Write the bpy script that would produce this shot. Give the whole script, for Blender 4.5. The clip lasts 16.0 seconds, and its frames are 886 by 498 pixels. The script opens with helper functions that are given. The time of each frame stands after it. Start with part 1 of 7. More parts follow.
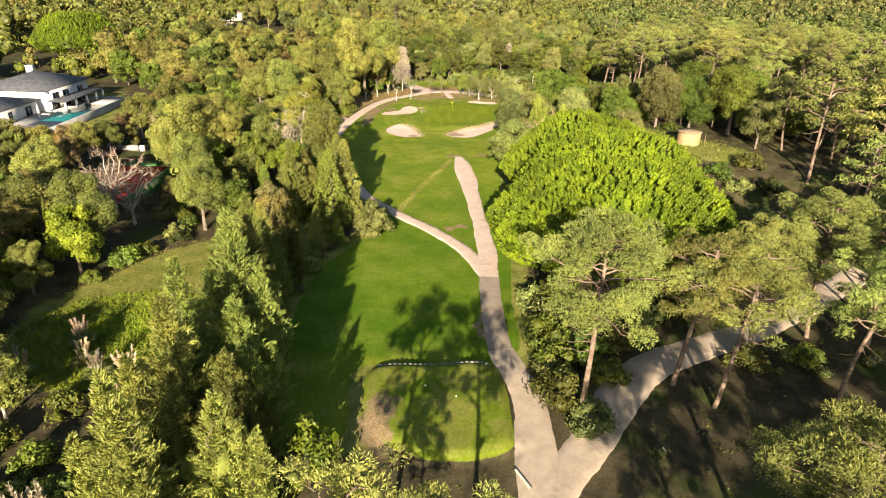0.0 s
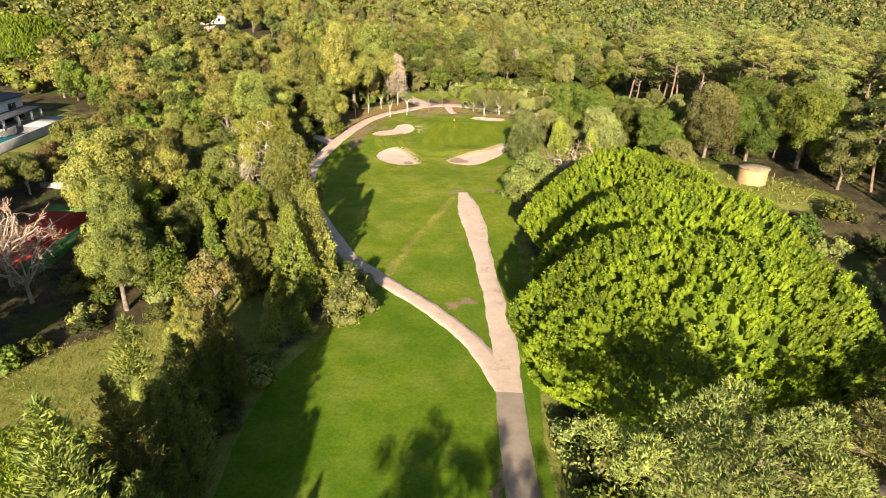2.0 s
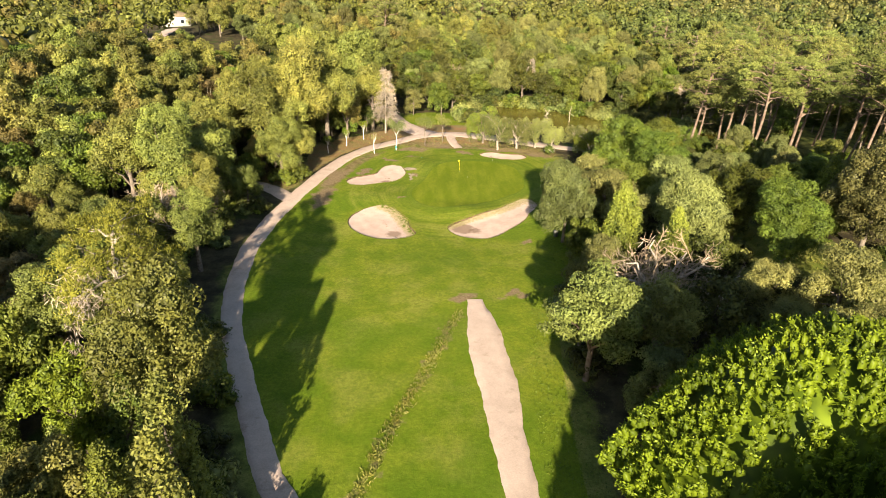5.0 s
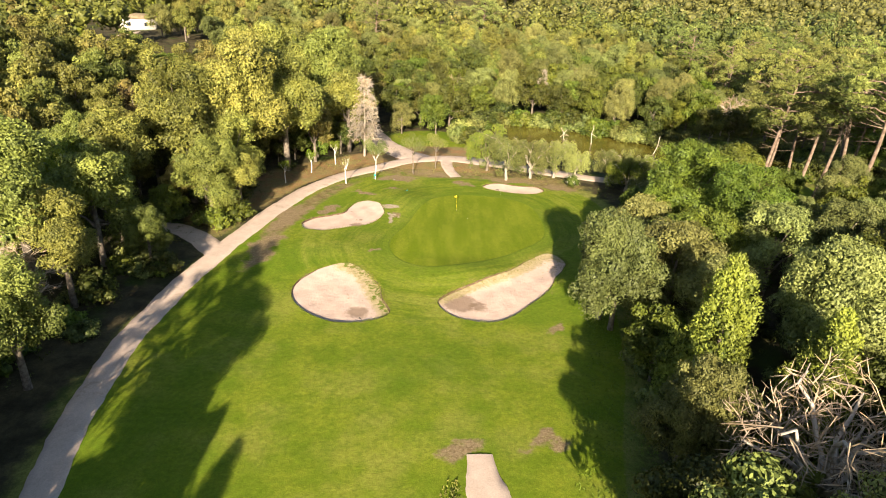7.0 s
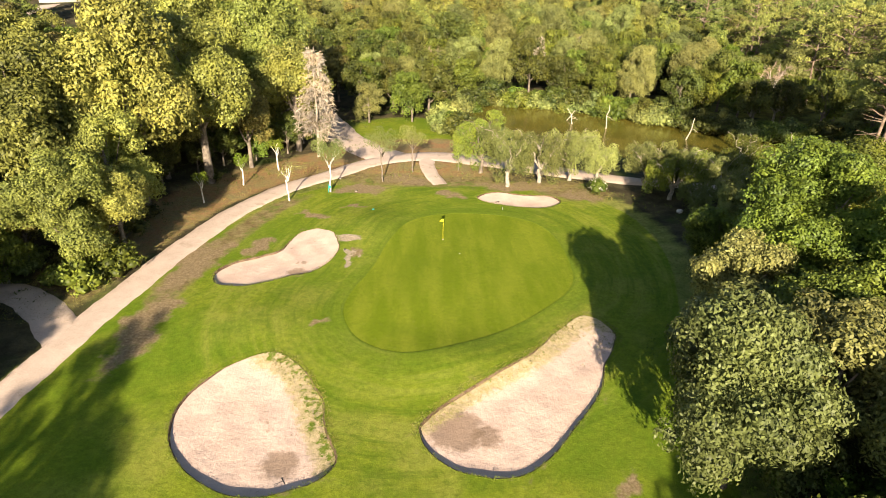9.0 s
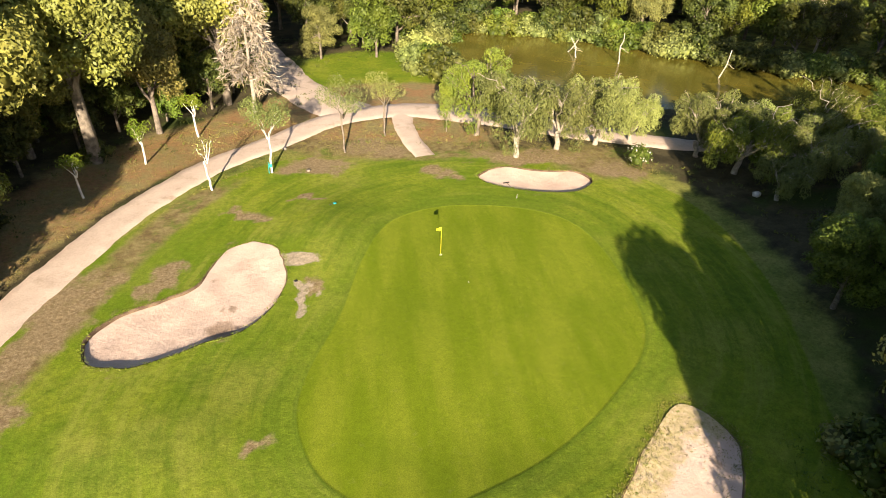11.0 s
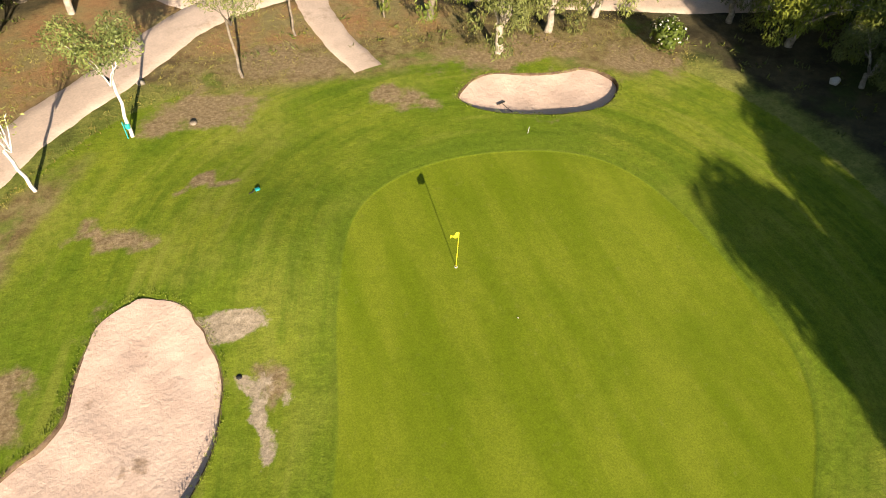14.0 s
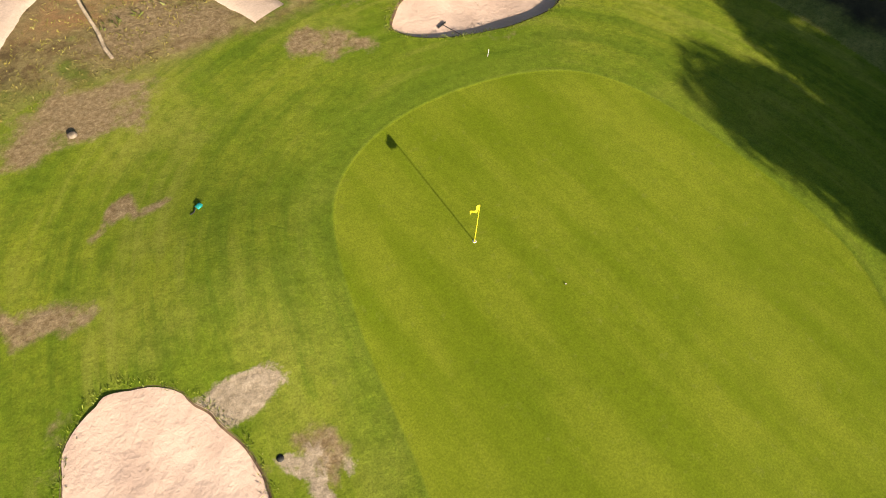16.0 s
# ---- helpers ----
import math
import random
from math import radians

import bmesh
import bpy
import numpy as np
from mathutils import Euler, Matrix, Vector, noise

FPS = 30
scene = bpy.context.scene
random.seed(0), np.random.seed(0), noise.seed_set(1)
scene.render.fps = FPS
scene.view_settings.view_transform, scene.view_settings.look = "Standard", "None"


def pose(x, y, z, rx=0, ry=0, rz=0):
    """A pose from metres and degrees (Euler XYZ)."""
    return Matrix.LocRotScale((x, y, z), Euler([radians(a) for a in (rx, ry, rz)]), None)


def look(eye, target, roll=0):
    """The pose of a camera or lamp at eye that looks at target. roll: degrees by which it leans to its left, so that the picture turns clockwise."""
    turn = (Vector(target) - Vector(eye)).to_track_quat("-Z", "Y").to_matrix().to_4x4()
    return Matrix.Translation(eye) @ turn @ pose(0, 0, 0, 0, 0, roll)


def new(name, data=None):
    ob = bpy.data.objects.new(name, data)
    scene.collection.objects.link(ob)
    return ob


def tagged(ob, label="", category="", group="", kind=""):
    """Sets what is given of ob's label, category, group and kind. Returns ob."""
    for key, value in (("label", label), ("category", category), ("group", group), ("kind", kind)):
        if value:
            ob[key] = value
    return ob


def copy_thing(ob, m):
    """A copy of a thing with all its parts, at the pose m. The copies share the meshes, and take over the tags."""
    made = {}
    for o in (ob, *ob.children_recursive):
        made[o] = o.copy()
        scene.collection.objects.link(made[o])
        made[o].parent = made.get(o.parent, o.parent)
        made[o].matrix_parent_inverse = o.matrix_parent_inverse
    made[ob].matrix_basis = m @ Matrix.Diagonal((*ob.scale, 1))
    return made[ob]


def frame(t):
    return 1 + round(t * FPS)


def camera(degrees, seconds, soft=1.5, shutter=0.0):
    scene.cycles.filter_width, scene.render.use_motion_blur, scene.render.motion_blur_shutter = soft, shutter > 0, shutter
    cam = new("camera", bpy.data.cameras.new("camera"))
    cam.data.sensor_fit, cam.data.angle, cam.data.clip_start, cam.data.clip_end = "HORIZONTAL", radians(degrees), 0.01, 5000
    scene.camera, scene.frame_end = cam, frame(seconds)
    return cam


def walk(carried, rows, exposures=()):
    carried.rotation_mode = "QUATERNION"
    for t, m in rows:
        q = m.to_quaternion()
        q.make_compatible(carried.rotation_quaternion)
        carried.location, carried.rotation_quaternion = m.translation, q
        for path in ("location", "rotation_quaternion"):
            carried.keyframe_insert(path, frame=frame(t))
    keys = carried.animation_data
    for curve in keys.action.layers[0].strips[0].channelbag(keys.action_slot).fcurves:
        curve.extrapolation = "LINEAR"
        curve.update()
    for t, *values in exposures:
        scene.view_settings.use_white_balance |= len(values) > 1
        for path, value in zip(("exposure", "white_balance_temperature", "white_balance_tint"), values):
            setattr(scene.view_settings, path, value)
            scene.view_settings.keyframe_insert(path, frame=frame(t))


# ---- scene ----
cam = camera(72.6, 16.0, 1.0)
PATH = [
    (0, (0.112, 2.505, 32.557), (0.129, 4.352, 31.791), 1.6),
    (0.5, (0.153, 8.608, 32.57), (0.171, 10.455, 31.803), 1.5),
    (1, (0.093, 14.993, 32.547), (0.111, 16.841, 31.782), 1.6),
    (1.5, (0.018, 21.355, 32.602), (0.035, 23.203, 31.838), 1.7),
    (2, (-0.095, 27.971, 32.694), (-0.078, 29.819, 31.931), 1.6),
    (2.5, (-0.2, 34.701, 32.812), (-0.182, 36.549, 32.048), 1.6),
    (3, (-0.221, 41.606, 32.944), (-0.204, 43.454, 32.18), 1.7),
    (3.5, (-0.133, 48.518, 33.092), (-0.118, 50.365, 32.326), 1.7),
    (4, (-0.263, 55.498, 33.104), (-0.248, 57.345, 32.338), 1.7),
    (4.5, (-0.346, 62.648, 32.958), (-0.33, 64.496, 32.193), 1.8),
    (5, (-0.278, 70.121, 32.72), (-0.26, 71.968, 31.955), 1.8),
    (5.2, (-0.178, 73.085, 32.583), (-0.161, 74.933, 31.817), 1.7),
    (7.3, (0.793, 103.721, 27.591), (0.818, 105.589, 26.879), 2.6),
    (7.5, (0.83, 106.527, 27.397), (0.857, 108.393, 26.678), 2.5),
    (8, (0.83, 113.293, 26.66), (0.872, 115.15, 25.918), 2.1),
    (8.5, (0.942, 119.642, 25.961), (1.002, 121.495, 25.21), 1.7),
    (9, (1.086, 125.806, 25.603), (1.164, 127.642, 24.812), 1.3),
    (9.2, (1.032, 128.102, 25.548), (1.124, 129.927, 24.734), 0.9),
    (11.3, (-1.059, 149.223, 23.864), (-0.833, 150.899, 22.795), 2.2),
    (11.5, (-1.222, 150.945, 23.824), (-0.988, 152.596, 22.72), 2.3),
    (12, (-1.583, 154.686, 23.643), (-1.327, 156.279, 22.461), 2.5),
    (12.5, (-2.087, 157.909, 23.351), (-1.789, 159.437, 22.097), 2.5),
    (13, (-2.557, 160.782, 22.887), (-2.187, 162.237, 21.566), 2.6),
    (13.5, (-2.923, 163.276, 22.395), (-2.486, 164.653, 21.011), 2.5),
    (14, (-3.391, 165.372, 22.003), (-2.897, 166.665, 20.56), 2.3),
    (14.5, (-3.952, 167.246, 21.653), (-3.4, 168.451, 20.155), 2.3),
    (15, (-4.564, 168.968, 21.241), (-3.955, 170.075, 19.69), 2.2),
    (15.5, (-5.108, 170.585, 20.872), (-4.45, 171.586, 19.27), 1.8),
    (16, (-5.53, 172.073, 20.53), (-4.815, 172.977, 18.894), 1.4),
]
# the whole survey levelled about the middle of the fairway
LEVEL = pose(0, 120, 0, -2.5) @ pose(0, -120, 0)
walk(cam, [(t, LEVEL @ look(eye, target, roll)) for t, eye, target, roll in PATH],
     [(0, 1.60), (3, 1.56), (5, 1.57), (7.5, 1.63), (9, 1.63), (12, 1.60), (13, 1.53), (14, 1.43), (16, 1.36)])

# ---- world, sun and exposure ----
SUN_EL, SUN_AZ = 19.2, 184.0            # degrees; the sun stands low behind the first camera
world = bpy.data.worlds.new("world")
scene.world = world
world.use_nodes = True
wn = world.node_tree
sky = wn.nodes.new("ShaderNodeTexSky")
sky.sky_type, sky.sun_disc = "NISHITA", False
sky.sun_elevation, sky.sun_rotation = radians(SUN_EL), radians(SUN_AZ)
wn.nodes["Background"].inputs["Strength"].default_value = 0.050
wn.links.new(sky.outputs["Color"], wn.nodes["Background"].inputs["Color"])
lamp = bpy.data.lights.new("sun", "SUN")
lamp.energy, lamp.angle, lamp.color = 5.0, radians(0.55), (1.0, 0.835, 0.63)
sun = new("sun", lamp)
sd = Vector((math.sin(radians(SUN_AZ)) * math.cos(radians(SUN_EL)), math.cos(radians(SUN_AZ)) * math.cos(radians(SUN_EL)), math.sin(radians(SUN_EL))))
sun.matrix_basis = look(sd * 300, (0, 0, 0))

# ---- materials ----
RNG = np.random.default_rng(7)


class Nodes:
    """A short way to write node trees."""

    def __init__(self, name):
        self.mat = bpy.data.materials.new(name)
        self.mat.use_nodes = True
        self.t = self.mat.node_tree
        self.bsdf = self.t.nodes["Principled BSDF"]
        self.out = self.t.nodes["Material Output"]

    def add(self, kind, **values):
        n = self.t.nodes.new(kind)
        for k, v in values.items():
            if k in n.inputs:
                n.inputs[k].default_value = v
        return n

    def link(self, a, b):
        self.t.links.new(a, b)

    def noise(self, scale, detail=4.0, rough=0.6, coords=None):
        n = self.add("ShaderNodeTexNoise", Scale=scale, Detail=detail, Roughness=rough)
        self.link(coords if coords else self.coords(), n.inputs["Vector"])
        return n.outputs["Fac"]

    def coords(self):
        return self.t.nodes.new("ShaderNodeNewGeometry").outputs["Position"]

    def object_coords(self):
        return self.t.nodes.new("ShaderNodeTexCoord").outputs["Object"]

    def ramp(self, fac, stops):
        n = self.t.nodes.new("ShaderNodeValToRGB")
        e = n.color_ramp.elements
        while len(e) < len(stops):
            e.new(0.5)
        for el, (p, c) in zip(e, stops):
            el.position = p
            el.color = (c, c, c, 1) if isinstance(c, (int, float)) else (*c, 1)
        self.link(fac, n.inputs["Fac"])
        return n.outputs["Color"]

    def mix(self, fac, a, b, mode="MIX"):
        n = self.t.nodes.new("ShaderNodeMix")
        n.data_type, n.blend_type = "RGBA", mode
        for i, v in ((0, fac), (6, a), (7, b)):
            sock = n.inputs[i]
            if isinstance(v, (int, float)):
                sock.default_value = v if i == 0 else (v, v, v, 1)
            elif isinstance(v, tuple):
                sock.default_value = (*v, 1)
            else:
                self.link(v, sock)
        return n.outputs[2]

    def math(self, op, a, b=0.0, c=0.0):
        n = self.t.nodes.new("ShaderNodeMath")
        n.operation = op
        for sock, v in zip(n.inputs, (a, b, c)):
            if isinstance(v, (int, float)):
                sock.default_value = v
            else:
                self.link(v, sock)
        return n.outputs[0]

    def step(self, v, lo, hi):
        n = self.t.nodes.new("ShaderNodeMapRange")
        n.interpolation_type = "SMOOTHSTEP"
        self.link(v, n.inputs["Value"])
        n.inputs["From Min"].default_value, n.inputs["From Max"].default_value = lo, hi
        return n.outputs["Result"]

    def attr(self, name):
        n = self.t.nodes.new("ShaderNodeAttribute")
        n.attribute_name = name
        return n.outputs["Fac"]

    def bump(self, h, strength, dist):
        n = self.add("ShaderNodeBump", Strength=strength, Distance=dist)
        self.link(h, n.inputs["Height"])
        self.link(n.outputs["Normal"], self.bsdf.inputs["Normal"])

    def done(self, color, rough=0.8, spec=0.3, metal=0.0):
        if isinstance(color, tuple):
            self.bsdf.inputs["Base Color"].default_value = (*color, 1)
        else:
            self.link(color, self.bsdf.inputs["Base Color"])
        self.bsdf.inputs["Roughness"].default_value = rough
        self.bsdf.inputs["Specular IOR Level"].default_value = spec
        self.bsdf.inputs["Metallic"].default_value = metal
        return self.mat


LEAFY = set()     # materials whose blades each carry a tone of their own


def foliage(name, dark, light, glow=0.22, tint=(1.0, 0.85, 0.5), vary=1.0):
    """Leaves: each blade and each tree a little different, some light passing through."""
    n = Nodes(name)
    LEAFY.add(name)
    info = n.t.nodes.new("ShaderNodeObjectInfo")
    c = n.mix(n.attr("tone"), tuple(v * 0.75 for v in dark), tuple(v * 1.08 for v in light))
    big = n.step(n.noise(0.55, 2), 0.35, 0.7)
    c = n.mix(n.math("MULTIPLY", big, 0.45), c, tuple(min(1, a * b * 1.25) for a, b in zip(light, tint)))
    hsv = n.add("ShaderNodeHueSaturation")
    n.link(n.math("MULTIPLY_ADD", info.outputs["Random"], 0.048 * vary, 0.490 - 0.024 * vary), hsv.inputs["Hue"])
    own = n.math("MULTIPLY_ADD", n.math("FRACT", n.math("MULTIPLY", info.outputs["Random"], 7.31)), 0.66 * vary, 1.0 - 0.33 * vary)
    stand = n.math("MULTIPLY_ADD", n.step(n.noise(0.13, 2), 0.35, 0.65), 0.45, 0.76)
    n.link(n.math("MULTIPLY", own, stand), hsv.inputs["Value"])
    n.link(c, hsv.inputs["Color"])
    mat = n.done(hsv.outputs["Color"], 0.55, 0.25)
    tr = n.t.nodes.new("ShaderNodeBsdfTranslucent")
    n.link(hsv.outputs["Color"], tr.inputs["Color"])
    mx = n.add("ShaderNodeMixShader", Fac=glow * 0.55)
    n.link(n.bsdf.outputs[0], mx.inputs[1])
    n.link(tr.outputs[0], mx.inputs[2])
    n.link(mx.outputs[0], n.out.inputs["Surface"])
    return mat


def plain(name, a, b, scale=3.0, rough=0.8, spec=0.3, bump=0.3, dist=0.02, fine=25.0, own=False, metal=0.0):
    """Two tones at two scales with fine relief."""
    n = Nodes(name)
    co = n.object_coords() if own else n.coords()
    c = n.mix(n.step(n.noise(scale, 4, 0.6, co), 0.35, 0.65), a, b)
    f = n.noise(fine, 5, 0.65, co)
    c = n.mix(0.35, c, n.mix(1.0, c, n.ramp(f, [(0.3, 0.55), (0.7, 1.3)]), "MULTIPLY"))
    n.bump(f, bump, dist)
    return n.done(c, rough, spec, metal)


M_EUC = foliage("olive green leaves", (0.068, 0.088, 0.019), (0.232, 0.262, 0.060), 0.22, (1.0, 0.93, 0.7))
M_OAK = foliage("green leaves", (0.045, 0.074, 0.012), (0.135, 0.195, 0.028))
M_DARK = foliage("dark green leaves", (0.034, 0.052, 0.012), (0.105, 0.130, 0.026))
M_PINE = foliage("pine needles", (0.080, 0.108, 0.024), (0.270, 0.315, 0.080), 0.22, (1.0, 0.95, 0.8))
M_UMB = foliage("bright pine needles", (0.058, 0.104, 0.005), (0.198, 0.290, 0.016), 0.25, (1.0, 0.98, 0.7), 0.1)
M_CYP = foliage("cypress sprays", (0.075, 0.105, 0.020), (0.255, 0.300, 0.068), 0.22, (1.0, 0.95, 0.8))
M_CONE = foliage("bright evergreen shoots", (0.058, 0.095, 0.014), (0.210, 0.275, 0.045), 0.22, (1.0, 0.97, 0.75), 0.6)
M_OLIVE = foliage("grey green leaves", (0.085, 0.112, 0.030), (0.240, 0.285, 0.085), 0.22, (1.0, 0.97, 0.8))
M_GOLD = foliage("yellowing olive leaves", (0.084, 0.088, 0.020), (0.250, 0.245, 0.062), 0.25, (1.0, 0.9, 0.7))
M_HOLM = foliage("holm oak leaves", (0.068, 0.084, 0.024), (0.215, 0.240, 0.074), 0.25, (1.0, 0.96, 0.8))
M_RUST = foliage("dry olive leaves", (0.096, 0.084, 0.030), (0.250, 0.215, 0.078))
M_LIME = foliage("fresh green leaves", (0.065, 0.120, 0.008), (0.190, 0.280, 0.026))
M_MOWN = foliage("mown grass blades", (0.085, 0.140, 0.012), (0.20, 0.25, 0.03), 0.2, (1.0, 0.97, 0.8), 0.0)
M_STRAW = foliage("straw grass", (0.130, 0.155, 0.026), (0.330, 0.340, 0.085))
M_FLAT = foliage("yellow-green cypress tops", (0.080, 0.102, 0.012), (0.270, 0.295, 0.045), 0.22, (1.0, 0.95, 0.7), 0.3)
M_DEADTWIG = foliage("dead twigs", (0.21, 0.180, 0.145), (0.40, 0.360, 0.305), 0.12)
M_FARPINE = foliage("distant pine needles", (0.046, 0.064, 0.016), (0.150, 0.178, 0.046), 0.2, (1.0, 0.95, 0.8))
M_TWIG = foliage("grey twigs", (0.20, 0.165, 0.12), (0.42, 0.36, 0.28), 0.15)
M_PLUME = foliage("cream plumes", (0.42, 0.36, 0.26), (0.68, 0.60, 0.46), 0.3)
M_FLOWER = foliage("white blossoms", (0.6, 0.6, 0.55), (0.8, 0.8, 0.76), 0.2)
M_BARK = plain("pine bark", (0.15, 0.105, 0.075), (0.27, 0.205, 0.155), 2.0, 0.9, 0.1, 0.8, 0.05, 14, True)
M_GREY = plain("grey bark", (0.12, 0.10, 0.08), (0.25, 0.21, 0.165), 2.0, 0.9, 0.1, 0.7, 0.04, 16, True)
M_PALE = plain("bleached wood", (0.38, 0.33, 0.27), (0.58, 0.52, 0.44), 3.0, 0.85, 0.15, 0.5, 0.03, 20, True)
M_LIMB = plain("pale grey limbs", (0.24, 0.21, 0.17), (0.42, 0.37, 0.30), 3.0, 0.85, 0.15, 0.5, 0.03, 20, True)
M_WHITEBARK = plain("whitewashed bark", (0.55, 0.52, 0.47), (0.72, 0.70, 0.66), 3.0, 0.85, 0.15, 0.3, 0.02, 20, True)
M_SOIL = plain("bare soil", (0.09, 0.06, 0.04), (0.17, 0.12, 0.08), 1.5, 0.95, 0.1, 0.8, 0.05, 9)
M_STONE = plain("field stone", (0.22, 0.20, 0.17), (0.40, 0.37, 0.32), 2.0, 0.9, 0.2, 0.6, 0.03, 12)


def ground_material():
    n = Nodes("ground")
    p = n.coords()
    big, mid, fine = n.noise(0.035, 4, 0.6, p), n.noise(0.35, 5, 0.65, p), n.noise(5.0, 6, 0.7, p)
    grit = n.noise(15.0, 8, 0.8, p)
    # woodland floor
    floor = n.mix(n.step(mid, 0.35, 0.65), (0.042, 0.036, 0.020), (0.095, 0.080, 0.042))
    floor = n.mix(n.step(n.noise(0.12, 4, 0.6, p), 0.52, 0.66), floor, (0.055, 0.075, 0.018))
    # rough grass and weeds
    rough = n.mix(n.step(mid, 0.3, 0.7), (0.140, 0.175, 0.028), (0.270, 0.265, 0.070))
    rough = n.mix(n.math("MULTIPLY", n.step(fine, 0.45, 0.75), 0.7), rough, (0.070, 0.100, 0.016))
    wild = n.mix(n.step(mid, 0.35, 0.65), (0.07, 0.14, 0.008), (0.16, 0.25, 0.018))
    # mown grass
    mown = n.mix(n.step(mid, 0.3, 0.72), (0.128, 0.186, 0.010), (0.215, 0.252, 0.020))
    mown = n.mix(n.math("MULTIPLY", n.step(n.noise(0.16, 4, 0.6, p), 0.46, 0.68), 0.70), mown, (0.262, 0.268, 0.046))
    tuft = n.noise(1.5, 6, 0.75, p)
    mown = n.mix(n.math("MULTIPLY", n.step(tuft, 0.42, 0.72), 0.50), mown, (0.082, 0.136, 0.008))
    mown = n.mix(n.math("MULTIPLY", n.step(fine, 0.5, 0.8), 0.45), mown, (0.065, 0.115, 0.007))
    mown = n.mix(n.math("MULTIPLY", n.step(n.noise(0.075, 3, 0.6, p), 0.45, 0.62), 0.50), mown, (0.090, 0.160, 0.008))
    sep = n.t.nodes.new("ShaderNodeSeparateXYZ")
    n.link(p, sep.inputs[0])
    lush = n.math("SUBTRACT", 1.0, n.step(n.math("MULTIPLY_ADD", n.noise(0.05, 3, 0.6, p), 60.0, sep.outputs["Y"]), 85.0, 165.0))
    lush = n.math("MULTIPLY", lush, n.step(sep.outputs["Y"], 56.0, 58.5))
    mown = n.mix(n.math("MULTIPLY", lush, 0.85), mown, n.mix(1.0, mown, (0.50, 0.74, 0.45), "MULTIPLY"))
    # putting green, striped by the mower
    wob = n.math("MULTIPLY_ADD", n.noise(0.25, 2, 0.5, p), 1.6, sep.outputs["X"])
    band = n.step(n.math("SINE", n.math("MULTIPLY", wob, 2.1)), -0.9, 0.9)
    long = n.t.nodes.new("ShaderNodeMapping")
    long.inputs["Rotation"].default_value = (0, 0, 0.06)
    long.inputs["Scale"].default_value = (0.55, 0.10, 1)
    n.link(p, long.inputs["Vector"])
    streak = n.step(n.noise(1.0, 4, 0.6, long.outputs["Vector"]), 0.35, 0.65)
    # mower lines that follow the green's outline
    gd = n.attr("green_d")
    rows_ = n.t.nodes.new("ShaderNodeCombineXYZ")
    n.link(n.math("MULTIPLY", gd, 1.0), rows_.inputs["X"])
    n.link(n.math("MULTIPLY", sep.outputs["X"], 0.10), rows_.inputs["Y"])
    n.link(n.math("MULTIPLY", sep.outputs["Y"], 0.10), rows_.inputs["Z"])
    lines = n.noise(1.1, 4, 0.65, rows_.outputs[0])
    near = n.step(gd, -15.0, -9.0)
    mown = n.mix(n.math("MULTIPLY", near, n.math("MULTIPLY", n.step(lines, 0.50, 0.68), 0.6)), mown, (0.240, 0.262, 0.040))
    mown = n.mix(n.math("MULTIPLY", near, n.math("MULTIPLY", n.step(lines, 0.50, 0.34), 0.6)), mown, (0.075, 0.130, 0.008))
    mown = n.mix(n.math("MULTIPLY", n.step(gd, -9.0, -1.0), 0.30), mown, (0.105, 0.150, 0.010))
    putt = n.mix(n.math("ADD", n.math("MULTIPLY", band, 0.05), n.math("MULTIPLY", streak, 0.46)), (0.128, 0.176, 0.006), (0.238, 0.266, 0.022))
    putt = n.mix(n.math("MULTIPLY", n.step(n.noise(0.3, 5, 0.6, p), 0.45, 0.75), 0.5), putt, (0.108, 0.160, 0.006))
    putt = n.mix(n.math("MULTIPLY", n.step(n.noise(2.2, 5, 0.7, p), 0.56, 0.75), 0.35), putt, (0.21, 0.225, 0.045))
    # worn and dry earth
    dry = n.mix(n.step(fine, 0.35, 0.7), (0.19, 0.135, 0.070), (0.33, 0.255, 0.150))
    orange = n.mix(n.step(mid, 0.35, 0.65), (0.30, 0.172, 0.082), (0.235, 0.195, 0.088))
    field = n.mix(n.step(big, 0.4, 0.6), (0.22, 0.22, 0.07), (0.15, 0.19, 0.05))
    ragged = n.math("MULTIPLY_ADD", fine, 0.7, -0.35)
    ragged2 = n.math("MULTIPLY_ADD", mid, 1.0, -0.5)

    def mask(name, lo, hi, rag=ragged2):
        return n.step(n.math("ADD", n.attr(name), rag), lo, hi)
    c = n.mix(mask("rough", 0.3, 0.7), floor, rough)
    c = n.mix(mask("field", 0.3, 0.7), c, field)
    c = n.mix(mask("wild", 0.35, 0.65), c, wild)
    c = n.mix(mask("mown", 0.42, 0.58, ragged), c, mown)
    straw = n.mix(n.step(n.noise(1.1, 6, 0.7, p), 0.35, 0.65), (0.15, 0.105, 0.050), (0.26, 0.215, 0.095))
    straw = n.mix(n.math("MULTIPLY", n.step(mid, 0.5, 0.68), 0.8), straw, (0.12, 0.17, 0.02))
    c = n.mix(mask("straw", 0.35, 0.75), c, straw)
    c = n.mix(mask("orange", 0.35, 0.75), c, orange)
    c = n.mix(mask("dry", 0.40, 0.95, n.math("MULTIPLY_ADD", n.noise(1.0, 7, 0.75, p), 1.5, -0.75)), c, dry)
    c = n.mix(n.math("MULTIPLY", n.step(gd, -1.6, -1.2), 0.30), c, (0.13, 0.190, 0.012))
    ringn = n.math("MULTIPLY", n.step(gd, -0.30, -0.14), 0.20)
    c = n.mix(ringn, c, (0.050, 0.092, 0.006))
    c = n.mix(n.step(gd, -0.06, 0.06), c, putt)
